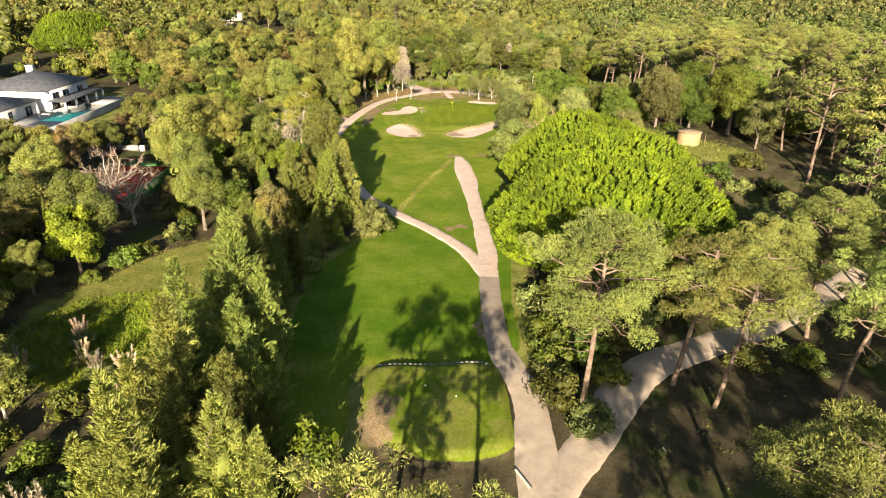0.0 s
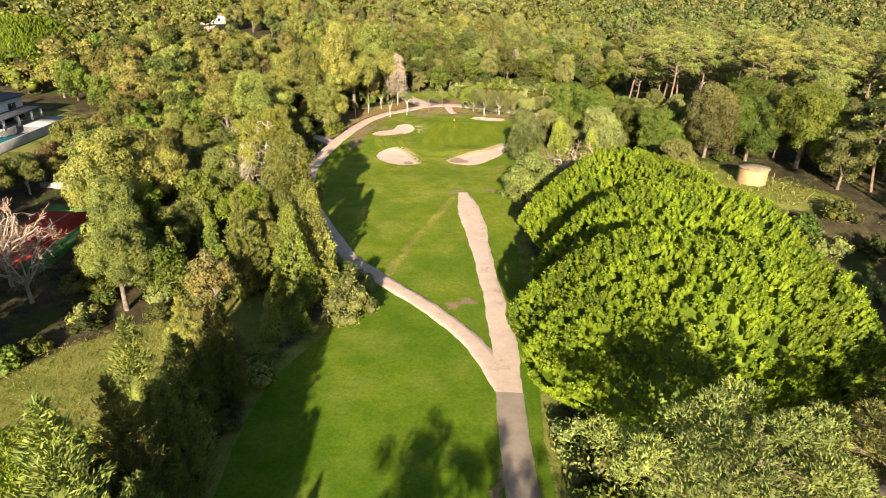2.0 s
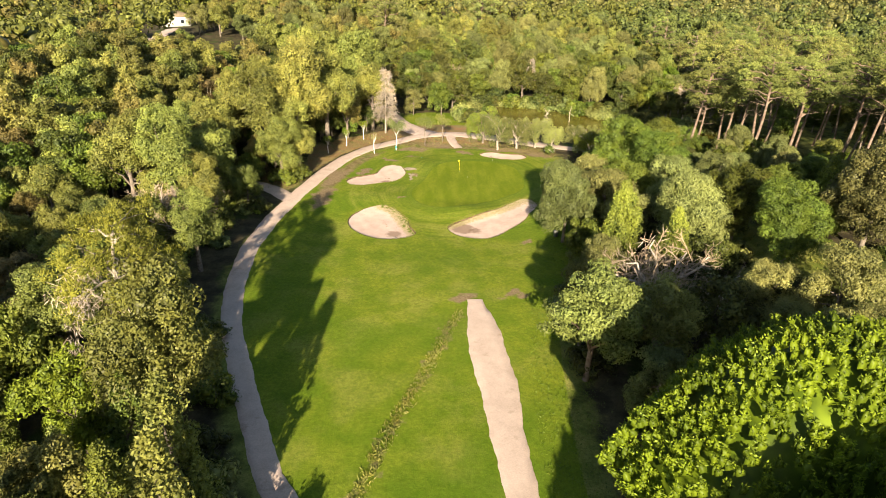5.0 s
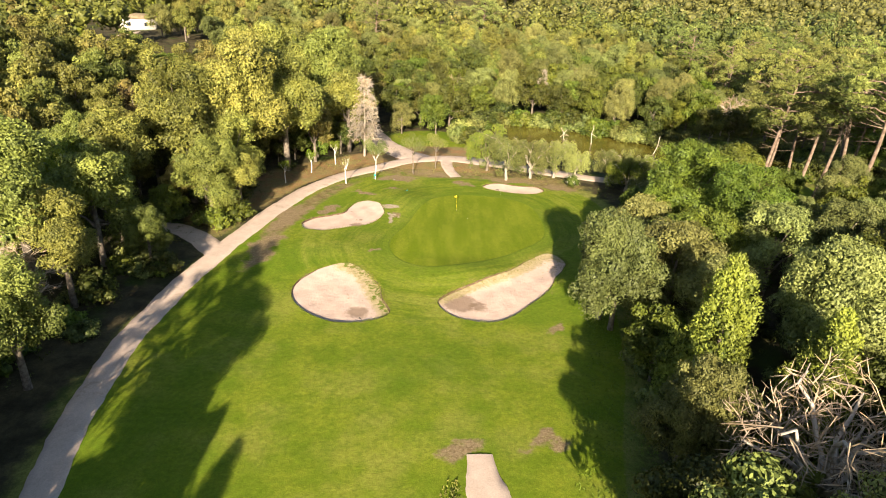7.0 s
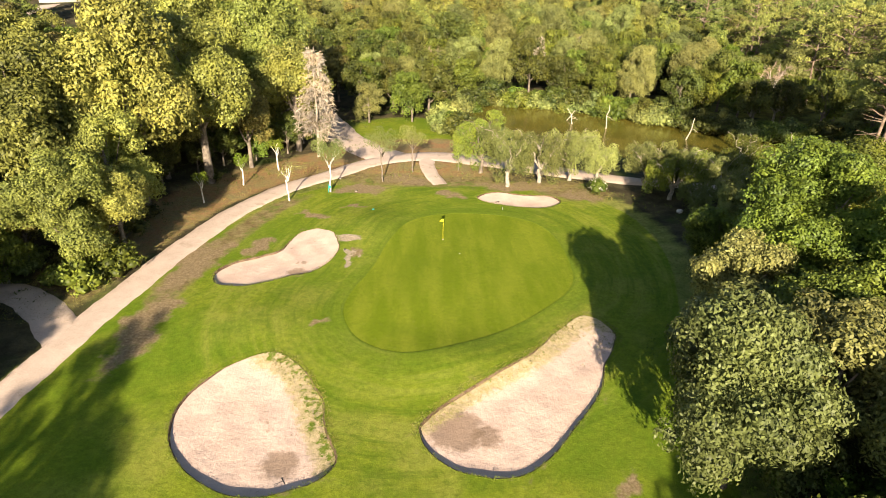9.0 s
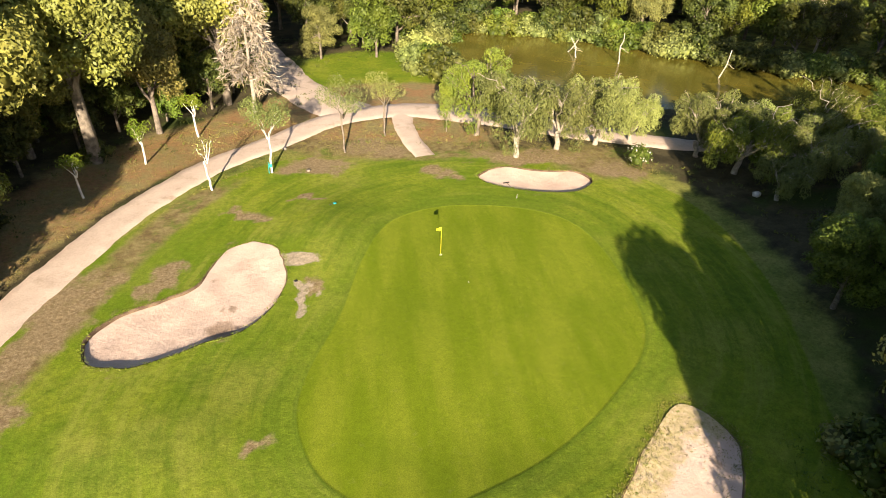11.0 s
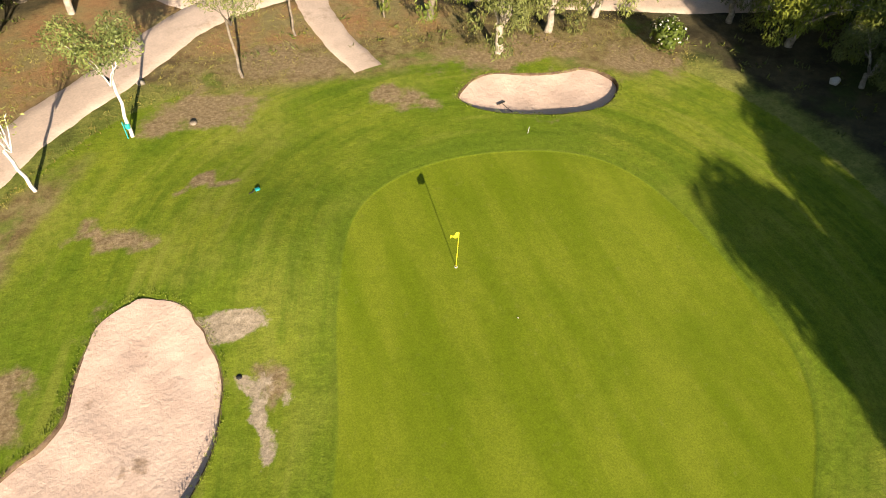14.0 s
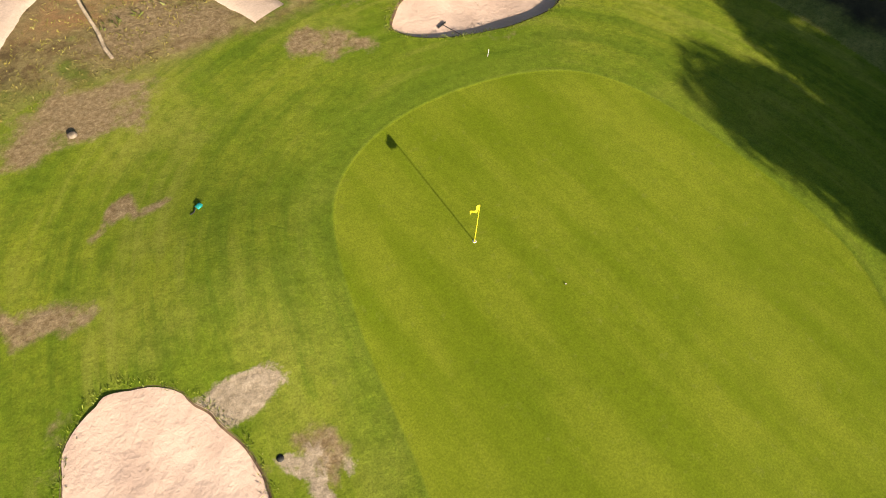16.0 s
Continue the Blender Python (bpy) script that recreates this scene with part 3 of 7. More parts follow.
def ground_masks(x, y):
    """How far each kind of cover reaches, 0 to 1."""
    s = {}
    mown = smooth01(inside(FAIRWAY, x, y) / 1.6 + 0.5)
    tee = smooth01(inside(TEE, x, y) / 0.8 + 0.5)
    lawn = smooth01(inside(LAWN, x, y) / 3 + 0.5)
    north = smooth01(1 - np.hypot((x + 1.0) / 11.5, (y - 223) / 11.5) + 0.3)
    s["mown"] = np.maximum.reduce([mown, tee, lawn * 0.9, north])
    clear = smooth01(inside(CLEARING, x, y) / 4 + 0.5)
    bank = np.maximum(smooth01(inside(BANK, x, y) / 4 + 0.5), 0.8 * smooth01(1.3 - np.hypot((x + 92) / 30, (y - 140) / 34)))
    verge = smooth01(1.3 - near_line(np.array(PATH_MAIN), x, y) / 7) * (y > 58)
    tail = smooth01(inside(FAIRWAY, x, y) / 5 + 1.0)
    s["rough"] = np.maximum.reduce([clear, bank, verge * 0.8, tail * 0.75, smooth01((x - 46) / 10) * smooth01((y - 150) / 30) * 0.55])
    s["wild"] = smooth01(1.2 - np.hypot((x + 33) / 10, (y - 60) / 8)) * clear
    s["field"] = np.maximum(smooth01(1.3 - np.hypot((x - 4) / 42, (y - 490) / 34)), smooth01(1.3 - np.hypot((x + 292) / 60, (y - 412) / 26)))
    path_l = np.array(PATH_LEFT)
    d = near_line(path_l, x, y)
    s["orange"] = smooth01(1.25 - np.abs(d - 5.5) / 5.5) * smooth01((y - 165) / 12) * (1 - smooth01((x - 8) / 6)) * (x < path_l[:, 0].max()) * smooth01(-inside(FAIRWAY, x, y) / 3 - 0.6)
    inner = smooth01(1.2 - np.abs(d - 3.2) / 2.2) * smooth01((y - 162) / 10) * (1 - smooth01((y - 190) / 8)) * (x < 0)
    spots = [(-10.5, 187.5, 2.2, 1.0), (-6, 189.5, 1.8, .7), (4.8, 194, 2.4, 1.4), (-5.8, 195.8, 4.2, 2.2), (-1, 199.5, 4, 2.6), (-14.5, 180, 1.4, 3), (-17.5, 178, 1.0, 3.5), (-4.6, 178.6, .7, 1.6), (-6, 166, 1, .8), (12.5, 150.5, .8, 1.6), (9, 134, 2.2, 1.2), (3, 133, 2, 1.2), (13, 197, 7, 2.2), (20.5, 194, 3, 2.4), (-19.5, 166, 2, 7), (-19.5, 176, 2, 7), (5.4, 64, .7, 5), (3, 93, 2.5, 1.2), (-5, 47, 2.2, 4.5)]
    dry = np.zeros_like(x)
    x0, y0 = x, y
    x = x0 + 0.45 * np.sin(y0 * 1.1 + 1) + 0.3 * np.sin(y0 * 2.7 + x0) + 0.2 * np.sin(x0 * 4.3 + y0 * 2)
    y = y0 + 0.45 * np.sin(x0 * 1.2) + 0.3 * np.sin(x0 * 2.9 - y0) + 0.2 * np.sin(y0 * 4.1 + 2)
    for cx, cy, rx, ry in spots:
        if rx:
            dry = np.maximum(dry, smooth01(1.35 - np.hypot((x - cx) / rx, (y - cy) / ry)))
    ditch = near_line(np.array([(-6.5, 100), (-5.4, 104.6), (-3.8, 110.7), (-1.7, 116.7), (0.3, 123.3), (2.4, 129.5)]), x, y)
    dry = np.maximum(dry, 0.62 * smooth01(1.4 - ditch / 0.6))
    for loop in BUNKERS.values():
        dry = np.maximum(dry, 0.5 * smooth01(1.2 - np.abs(inside(loop, x, y)) / 0.7))
    x, y = x0, y0
    s["dry"] = dry
    s["spill"] = np.maximum.reduce([smooth01(1.4 - np.hypot((x + 6.2 + 0.4 * (y - 181)) / 1.9, (y - 181.2) / 0.85)), 0.85 * smooth01(1.4 - near_line(np.array([(-5.9, 178.7), (-5.5, 178.0), (-5.6, 177.2), (-5.3, 176.4), (-5.4, 175.6)]), x, y) / 0.36), 0.75 * smooth01(1.4 - near_line(np.array([(-5.2, 178.6), (-4.7, 177.9), (-4.5, 177.3)]), x, y) / 0.26)])
    s["straw"] = smooth01(1.3 - np.hypot((x - 2) / 15, (y - 201) / 5.5)) + smooth01(1.3 - np.hypot((x - 20) / 7, (y - 196) / 5)) * 0.8
    s["straw"] = np.maximum.reduce([np.minimum(s["straw"], 1.0), inner * 0.75, tee * 0.46])
    s["green_d"] = np.clip(inside(GREEN, x, y), -16, 6)
    return s


def set_masks(me):
    co = np.empty(len(me.vertices) * 3, np.float32)
    me.vertices.foreach_get("co", co)
    co = co.reshape(-1, 3).astype(float)
    for k, v in ground_masks(co[:, 0], co[:, 1]).items():
        me.attributes.new(k, "FLOAT", "POINT").data.foreach_set("value", v.astype(np.float32))


def graded(lo, hi, fine, far0, far1, grow=1.16):
    inner = list(np.arange(lo, hi + fine / 2, fine))
    step, v, up = fine, inner[-1], []
    while v < far1:
        step = min(step * grow, 160)
        v += step
        up.append(v)
    step, v, down = fine, lo, []
    while v > far0:
        step = min(step * grow, 160)
        v -= step
        down.append(v)
    return np.array(down[::-1] + inner + up)


def build_ground():
    gx, gy = graded(-30, 30, 0.5, -2600, 2600), graded(34, 215, 0.5, -700, 3600)
    X, Y = np.meshgrid(gx, gy)
    x, y = X.ravel(), Y.ravel()
    z = height(x, y)
    for loop in BUNKERS.values():
        lo, hi = loop.min(0) - 3, loop.max(0) + 3
        k = (x > lo[0]) & (x < hi[0]) & (y > lo[1]) & (y < hi[1])
        z[k] -= 1.1 * smooth01((inside(loop, x[k], y[k]) + 0.75) / 0.2)
    nx, ny = len(gx), len(gy)
    i = (np.arange(ny - 1)[:, None] * nx + np.arange(nx - 1)[None]).ravel()
    me = mesh("ground", np.stack([x, y, z], 1), np.stack([i, i + 1, i + nx + 1, i + nx], 1), M_GROUND, True)
    set_masks(me)
    tagged(new("ground", me), "mown green fairway grass with brown woodland floor round it", "ground", kind="structure")


build_ground()


def bunker(loop, flash, up, mid=None):
    """Sand in a hollow with a grass lip; flash: how high the far face runs up."""
    g = thing("sand_bunker", "pale pinkish sand bunker with a raised grass lip", "bunker")
    n = len(loop)
    c = loop.mean(0)
    rim_z = height(loop[:, 0], loop[:, 1])
    g.matrix_basis = Matrix.Translation((c[0], c[1], float(rim_z.mean())))
    off = np.array([c[0], c[1], float(rim_z.mean())])
    out = unit(loop - c)
    tang = unit(np.roll(loop, -1, 0) - np.roll(loop, 1, 0))
    nor = np.stack([tang[:, 1], -tang[:, 0]], 1)
    nor *= np.sign((nor * out).sum(1).mean() or 1)
    if inside(loop, (loop + nor * 0.3)[:, 0], (loop + nor * 0.3)[:, 1]).mean() > 0:
        nor = -nor
    lo, hi = loop[:, 1].min(), loop[:, 1].max()
    rr = np.random.default_rng(n)
    wob = np.zeros(n)
    for step, amp in ((9, 0.13), (4, 0.08), (2, 0.05)):
        knots = rr.normal(size=n // step + 1) * amp
        wob += np.interp(np.arange(n), np.linspace(0, n, len(knots) + 1), np.append(knots, knots[0]))
    wob *= 0.45 + 0.55 * smooth01((loop[:, 1] - lo) / (hi - lo))
    rows = []
    for d, dz in ((1.6, 0.003), (1.3, 0.006), (0.7, 0.008), (0.22, 0.012), (0.06, 0.012)):
        p = loop + nor * (d + wob * 0.9)[:, None] if abs(d) < 0.3 else loop + nor * d
        rows.append(np.column_stack([p, height(p[:, 0], p[:, 1]) + dz]))
    v = np.concatenate(rows)
    j = np.arange(n)
    f = np.concatenate([np.stack([k * n + j, k * n + (j + 1) % n, (k + 1) * n + (j + 1) % n, (k + 1) * n + j], 1) for k in range(len(rows) - 1)])
    # the lip is built in place so that it takes on the ground's own cover, then set under the bunker
    me = mesh("grass_lip", v, f, M_GROUND, True)
    set_masks(me)
    me.transform(Matrix.Translation(tuple(-off)))
    part("grass_lip", me, None, g)
    wall = []
    for d, dz in ((0.10, 0.016), (0.0, -0.01), (-0.03, -0.12), (-0.06, -0.55)):
        p = loop + nor * (d + wob * 0.9)[:, None]
        wall.append(np.column_stack([p, height(p[:, 0], p[:, 1]) + dz]))
    part("bank", (np.concatenate(wall) - off, f[:len(f) * 3 // 4]), M_SOIL, g, "dark earth face under the lip", True)
    # the sand
    rings = 16
    hub = np.array(mid or tuple(c))
    sv, sf = [], []
    for k in range(rings + 1):
        u = k / rings
        p = (loop + nor * (wob * 0.9 + 0.03)[:, None]) * (1 - u) + hub * u
        t = np.clip((p[:, 1] - lo) / (hi - lo), 0, 1)
        z = height(p[:, 0], p[:, 1]) * (1 - u) + rim_z.mean() * u
        z = z - 0.27 + flash * t ** 1.6 - 0.12 * np.sin(u * np.pi / 2) + 0.03 * np.sin(p[:, 0] * 2.1) * np.sin(p[:, 1] * 1.7)
        sv.append(np.column_stack([p, z]))
    for k in range(rings):
        sf.append(np.stack([k * n + j, k * n + (j + 1) % n, (k + 1) * n + (j + 1) % n, (k + 1) * n + j], 1))
    sand = np.concatenate(sv)
    me = mesh("sand", sand - off, np.concatenate(sf), M_SAND, True)
    depth = inside(loop, sand[:, 0], sand[:, 1])
    reach = np.clip((up[0] * (sand[:, 0] - c[0]) + up[1] * (sand[:, 1] - c[1])) / up[2], 0, 1)
    me.attributes.new("creep", "FLOAT", "POINT").data.foreach_set("value", (up[3] * smooth01(1.15 - depth / 2.6) * smooth01(reach * 1.6)).astype(np.float32))
    part("sand", me, None, g, "raked pale sand", True)
    return g


# up: the way in which grass creeps in from the rim, how far off, and how much
for key, flash, up in (("left", 0.34, (0.9, 0.55, 4.0, 1.0)), ("right", 0.36, (-0.6, 0.8, 3.5, 0.8)), ("upper", 0.34, (-0.3, 0.9, 5.0, 0.25)), ("far", 0.22, (0.0, 1.0, 1.5, 0.2))):
    bunker(BUNKERS[key], flash, up, (-10.2, 177.0) if key == "upper" else None)


def ribbon(name, line, width, material, label, lift=0.03, rag=0.12, seed=1):
    """A path laid on the ground, with uneven edges."""
    rng = np.random.default_rng(seed)
    p = smooth_line(line, 0.35)
    w = np.interp(np.linspace(0, 1, len(p)), np.linspace(0, 1, len(width)), width) if np.ndim(width) else np.full(len(p), width)
    t = unit(np.gradient(p, axis=0))
    s = np.stack([t[:, 1], -t[:, 0]], 1)
    cols = []
    for u, dz in ((-1.12, -0.12), (-1, 0), (-0.5, 0.02), (0, 0.03), (0.5, 0.02), (1, 0), (1.12, -0.12)):
        i = np.arange(len(p))
        wave = np.sin(i * 0.21 + 3 * u) * 0.5 + np.sin(i * 0.57 + 5 * u) * 0.3 + np.sin(i * 1.31 + u) * 0.2 + rng.normal(size=len(p)) * 0.12
        k = u * w / 2 + (wave * rag * 0.8 if abs(u) >= 1 else 0)
        q = p + s * np.reshape(k, (-1, 1))
        cols.append(np.column_stack([q, height(q[:, 0], q[:, 1]) + lift + dz]))
    v = np.stack(cols, 1).reshape(-1, 3)
    m, c = len(p), len(cols)
    i = (np.arange(m - 1)[:, None] * c + np.arange(c - 1)[None]).ravel()
    ob = part(name, (v, np.stack([i, i + 1, i + c + 1, i + c], 1)), material, None, label, True)
    return tagged(ob, "", "path", kind="structure")


cut = [p for p in PATH_MAIN if p[1] < 60]
ribbon("path_concrete", cut, (3.6, 3.6, 3.9, 3.0, 2.8), M_CONCRETE, "worn pale concrete cart path beside the tee", 0.075)
ribbon("path_asphalt", [(7.2, 59), (6.9, 66), (7.1, 76)], 2.5, M_ASPHALT, "cracked brown asphalt stretch of the cart path", 0.070)
ribbon("path_gravel", [p for p in PATH_MAIN if p[1] > 75], (2.5, 2.7, 2.5, 2.3, 2.4, 2.8, 3.6, 3.4, 1.6), M_GRAVEL, "pale sandy track ending on the fairway", 0.065, 0.2)
ribbon("path_left", PATH_LEFT, (2.4, 2.2, 2.2, 2.0, 2.0, 2.1, 2.2, 2.3, 2.4, 2.5, 2.6, 2.7, 2.9, 3.2, 4.6, 4.2, 2.6, 2.2), M_GRAVEL, "pale sandy cart track curving round the fairway", 0.055, 0.18, 2)
ribbon("path_right", PATH_RIGHT, (3.0, 4.2, 3.6, 3.4, 3.4), M_CONCRETE, "pale concrete track under the pines", 0.06, 0.2, 3)
ribbon("path_spur", PATH_SPUR, (2.2, 1.9, 1.8), M_GRAVEL, "short sandy spur towards the green", 0.045, 0.15, 4)
ribbon("path_west", PATH_WEST, (3.0, 2.4), M_GRAVEL, "sandy side track into the shaded wood", 0.045, 0.25, 5)
ribbon("path_north", PATH_NORTH, (5.6, 5.0, 3.6, 3.0), M_GRAVEL, "sandy track past the pond", 0.043, 0.25, 6)

# pond
wn_ = Nodes("pond water")
wn_.bump(wn_.noise(1.2, 3), 0.12, 0.05)
M_WATER = wn_.done(wn_.mix(wn_.step(wn_.noise(0.15, 3), 0.4, 0.6), (0.105, 0.092, 0.014), (0.145, 0.120, 0.020)), 0.16, 0.35)
pc = np.array([[*POND.mean(0), -0.75]])
grow = POND + unit(POND - POND.mean(0)) * 2.0
pv = np.column_stack([grow, np.full(len(grow), -0.75)])
k = np.arange(len(pv))
water = part("water", (np.vstack([pv, pc]), np.stack([k, (k + 1) % len(pv), np.full(len(pv), len(pv))], 1)), M_WATER, None, "still olive-brown pond water")
tagged(water, "", "pond", kind="structure")


# ---- trees ----
def tree(name, label, wood, wood_mat, crown, crown_mat, extra=()):
    """A trunk with its limbs, a crown, and further parts, under an empty at the foot."""
    g = thing(name, label, "tree")
    part("trunk", weld(wood), wood_mat, g, "", True)
    if crown:
        part("crown", join(crown), crown_mat, g)
    for nm, geo, mat, lab in extra:
        part(nm, join(geo), mat, g, lab)
    return g


def broadleaf(seed, h=14.0, r=5.0, mat=None, n=34, size=0.55, low=0.30, label="tall rounded olive-green leafy tree", name="broadleaf_tree", bark=None, count=60, split=3, flat=0.85, droop=0.1, loose=0.45, fine=1.6):
    """A rounded crown of many clumps on forking limbs; the crown is built of several heads."""
    rng = np.random.default_rng(seed)
    heads = [(np.array([rng.normal() * r * 0.12, rng.normal() * r * 0.12, h * 0.70]), r * 0.80)]
    for k in range(split):
        a = k * 2 * np.pi / split + rng.uniform(0, 1.5)
        heads.append((np.array([np.cos(a) * r * 0.52, np.sin(a) * r * 0.52, h * rng.uniform(low + 0.20, 0.68)]), r * rng.uniform(0.45, 0.62)))
    cs, rs = [], []
    for c, hr in heads:
        m = int(n * (hr / r) ** 1.5)
        for _ in range(m):
            d = unit(rng.normal(size=3) + [0, 0, 0.35])
            rr = r * rng.uniform(0.16, 0.30)
            p = c + d * np.array([1, 1, 1.15]) * hr * rng.uniform(0.55, 1.0) * 0.86
            p[2] = min(max(p[2], h * low), h - rr * 0.8)
            cs.append(p)
            rs.append(rr)
    wood = [tube([(0, 0, -0.4), (0.02, 0, h * 0.15), (0.03, 0.04, h * 0.3), (0, 0.05, h * 0.48), (rng.normal() * 0.2, rng.normal() * 0.2, h * 0.66)], np.array([0.030, 0.024, 0.021, 0.018, 0.008]) * h, 7)]
    for c, hr in heads[1:]:
        wood.append(limb(rng, (0, 0, h * rng.uniform(0.2, 0.4)), c, 0.014 * h, 0.05, 0.08))
    for p in [cs[i] for i in rng.choice(len(cs), min(9, len(cs)), replace=False)]:
        wood.append(limb(rng, (0, 0, h * rng.uniform(0.35, 0.55)), p * [1.02, 1.02, 1], 0.08, 0.03, 0.05, 4, 4))
    crown = clumps(rng, cs, rs, count * fine * fine, size * 1.15 / fine, size * 0.62 / fine, flat, 0.15, 0.15, 0.48, droop, loose)
    return tree(name, label, wood, bark or M_GREY, crown, mat or M_EUC)


def open_pine(seed, h=19.0, r=5.5, crown_from=0.5, n=30, lean=0.06, label="tall pine with a bare reddish trunk and open tufted crown", size=0.34, count=210, mat=None, name="pine_tree", dead=False):
    """A bare, leaning trunk; spreading limbs that carry flat tufts of needles."""
    rng = np.random.default_rng(seed)
    az = rng.uniform(0, 6.28)
    top = np.array([np.cos(az) * lean * h, np.sin(az) * lean * h, h * 0.93])
    s = np.linspace(0, 1, 9)[:, None]
    line = np.array([0, 0, -0.4]) + (top - [0, 0, -0.4]) * s + np.sin(s * 3.1) * rng.normal(size=3) * [0.35, 0.35, 0]
    wood = [tube(line, np.linspace(0.016 * h, 0.006 * h, 9), 8)]
    cs, rs = [], []
    for k in range(n):
        u = crown_from + (1 - crown_from) * (k + rng.uniform(0, 1)) / n
        a = k * 2.4 + rng.uniform(-0.4, 0.4)
        reach = r * np.sin(np.pi * np.clip(0.28 + 0.62 * (u - crown_from) / (1 - crown_from), 0, 1)) * rng.uniform(0.55, 1.05)
        base = np.array([np.interp(u, s[:, 0], line[:, i]) for i in range(3)])
        tip = base + [np.cos(a) * reach, np.sin(a) * reach, reach * rng.uniform(0.05, 0.4)]
        wood.append(limb(rng, base, tip, 0.10, 0.035, rng.uniform(-0.02, 0.1), 5, 5))
        for _ in range(3):
            q = tip + rng.normal(size=3) * [0.9, 0.9, 0.35] * r * 0.17
            wood.append(limb(rng, base + (tip - base) * 0.65, q, 0.04, 0.02, 0.05, 3, 3))
            cs.append(q + [0, 0, 0.2])
            rs.append(r * rng.uniform(0.14, 0.23))
    for k in range(5):   # dead snags below the crown
        u = rng.uniform(crown_from - 0.16, crown_from + 0.05)
        base = np.array([np.interp(u, s[:, 0], line[:, i]) for i in range(3)])
        a = rng.uniform(0, 6.28)
        wood.append(limb(rng, base, base + [np.cos(a) * r * 0.5, np.sin(a) * r * 0.5, rng.uniform(-0.6, 0.6)], 0.05, 0.015, -0.05, 4, 4))
    crown = clumps(rng, cs, rs, count, size, size * 0.24, 0.70, 0.3, 0.55, 0.42, -0.12, 0.3)
    extra = []
    if dead:      # withered boughs that hang under the living top
        low = [c * [0.9, 0.9, 1] - [0, 0, rng.uniform(0.9, 2.6)] for c in cs[:len(cs) * 2 // 3]]
        extra.append(("dead_bough", clumps(rng, low, [q * 0.9 for q in rs[:len(low)]], 70, 0.7, 0.07, 1.2, -0.2, 0.4, 0, 0.5, 0.5), M_DEADTWIG, "withered grey-brown bough"))
    return tree(name, label, wood, M_LIMB if dead else M_BARK, crown, mat or M_PINE, extra)


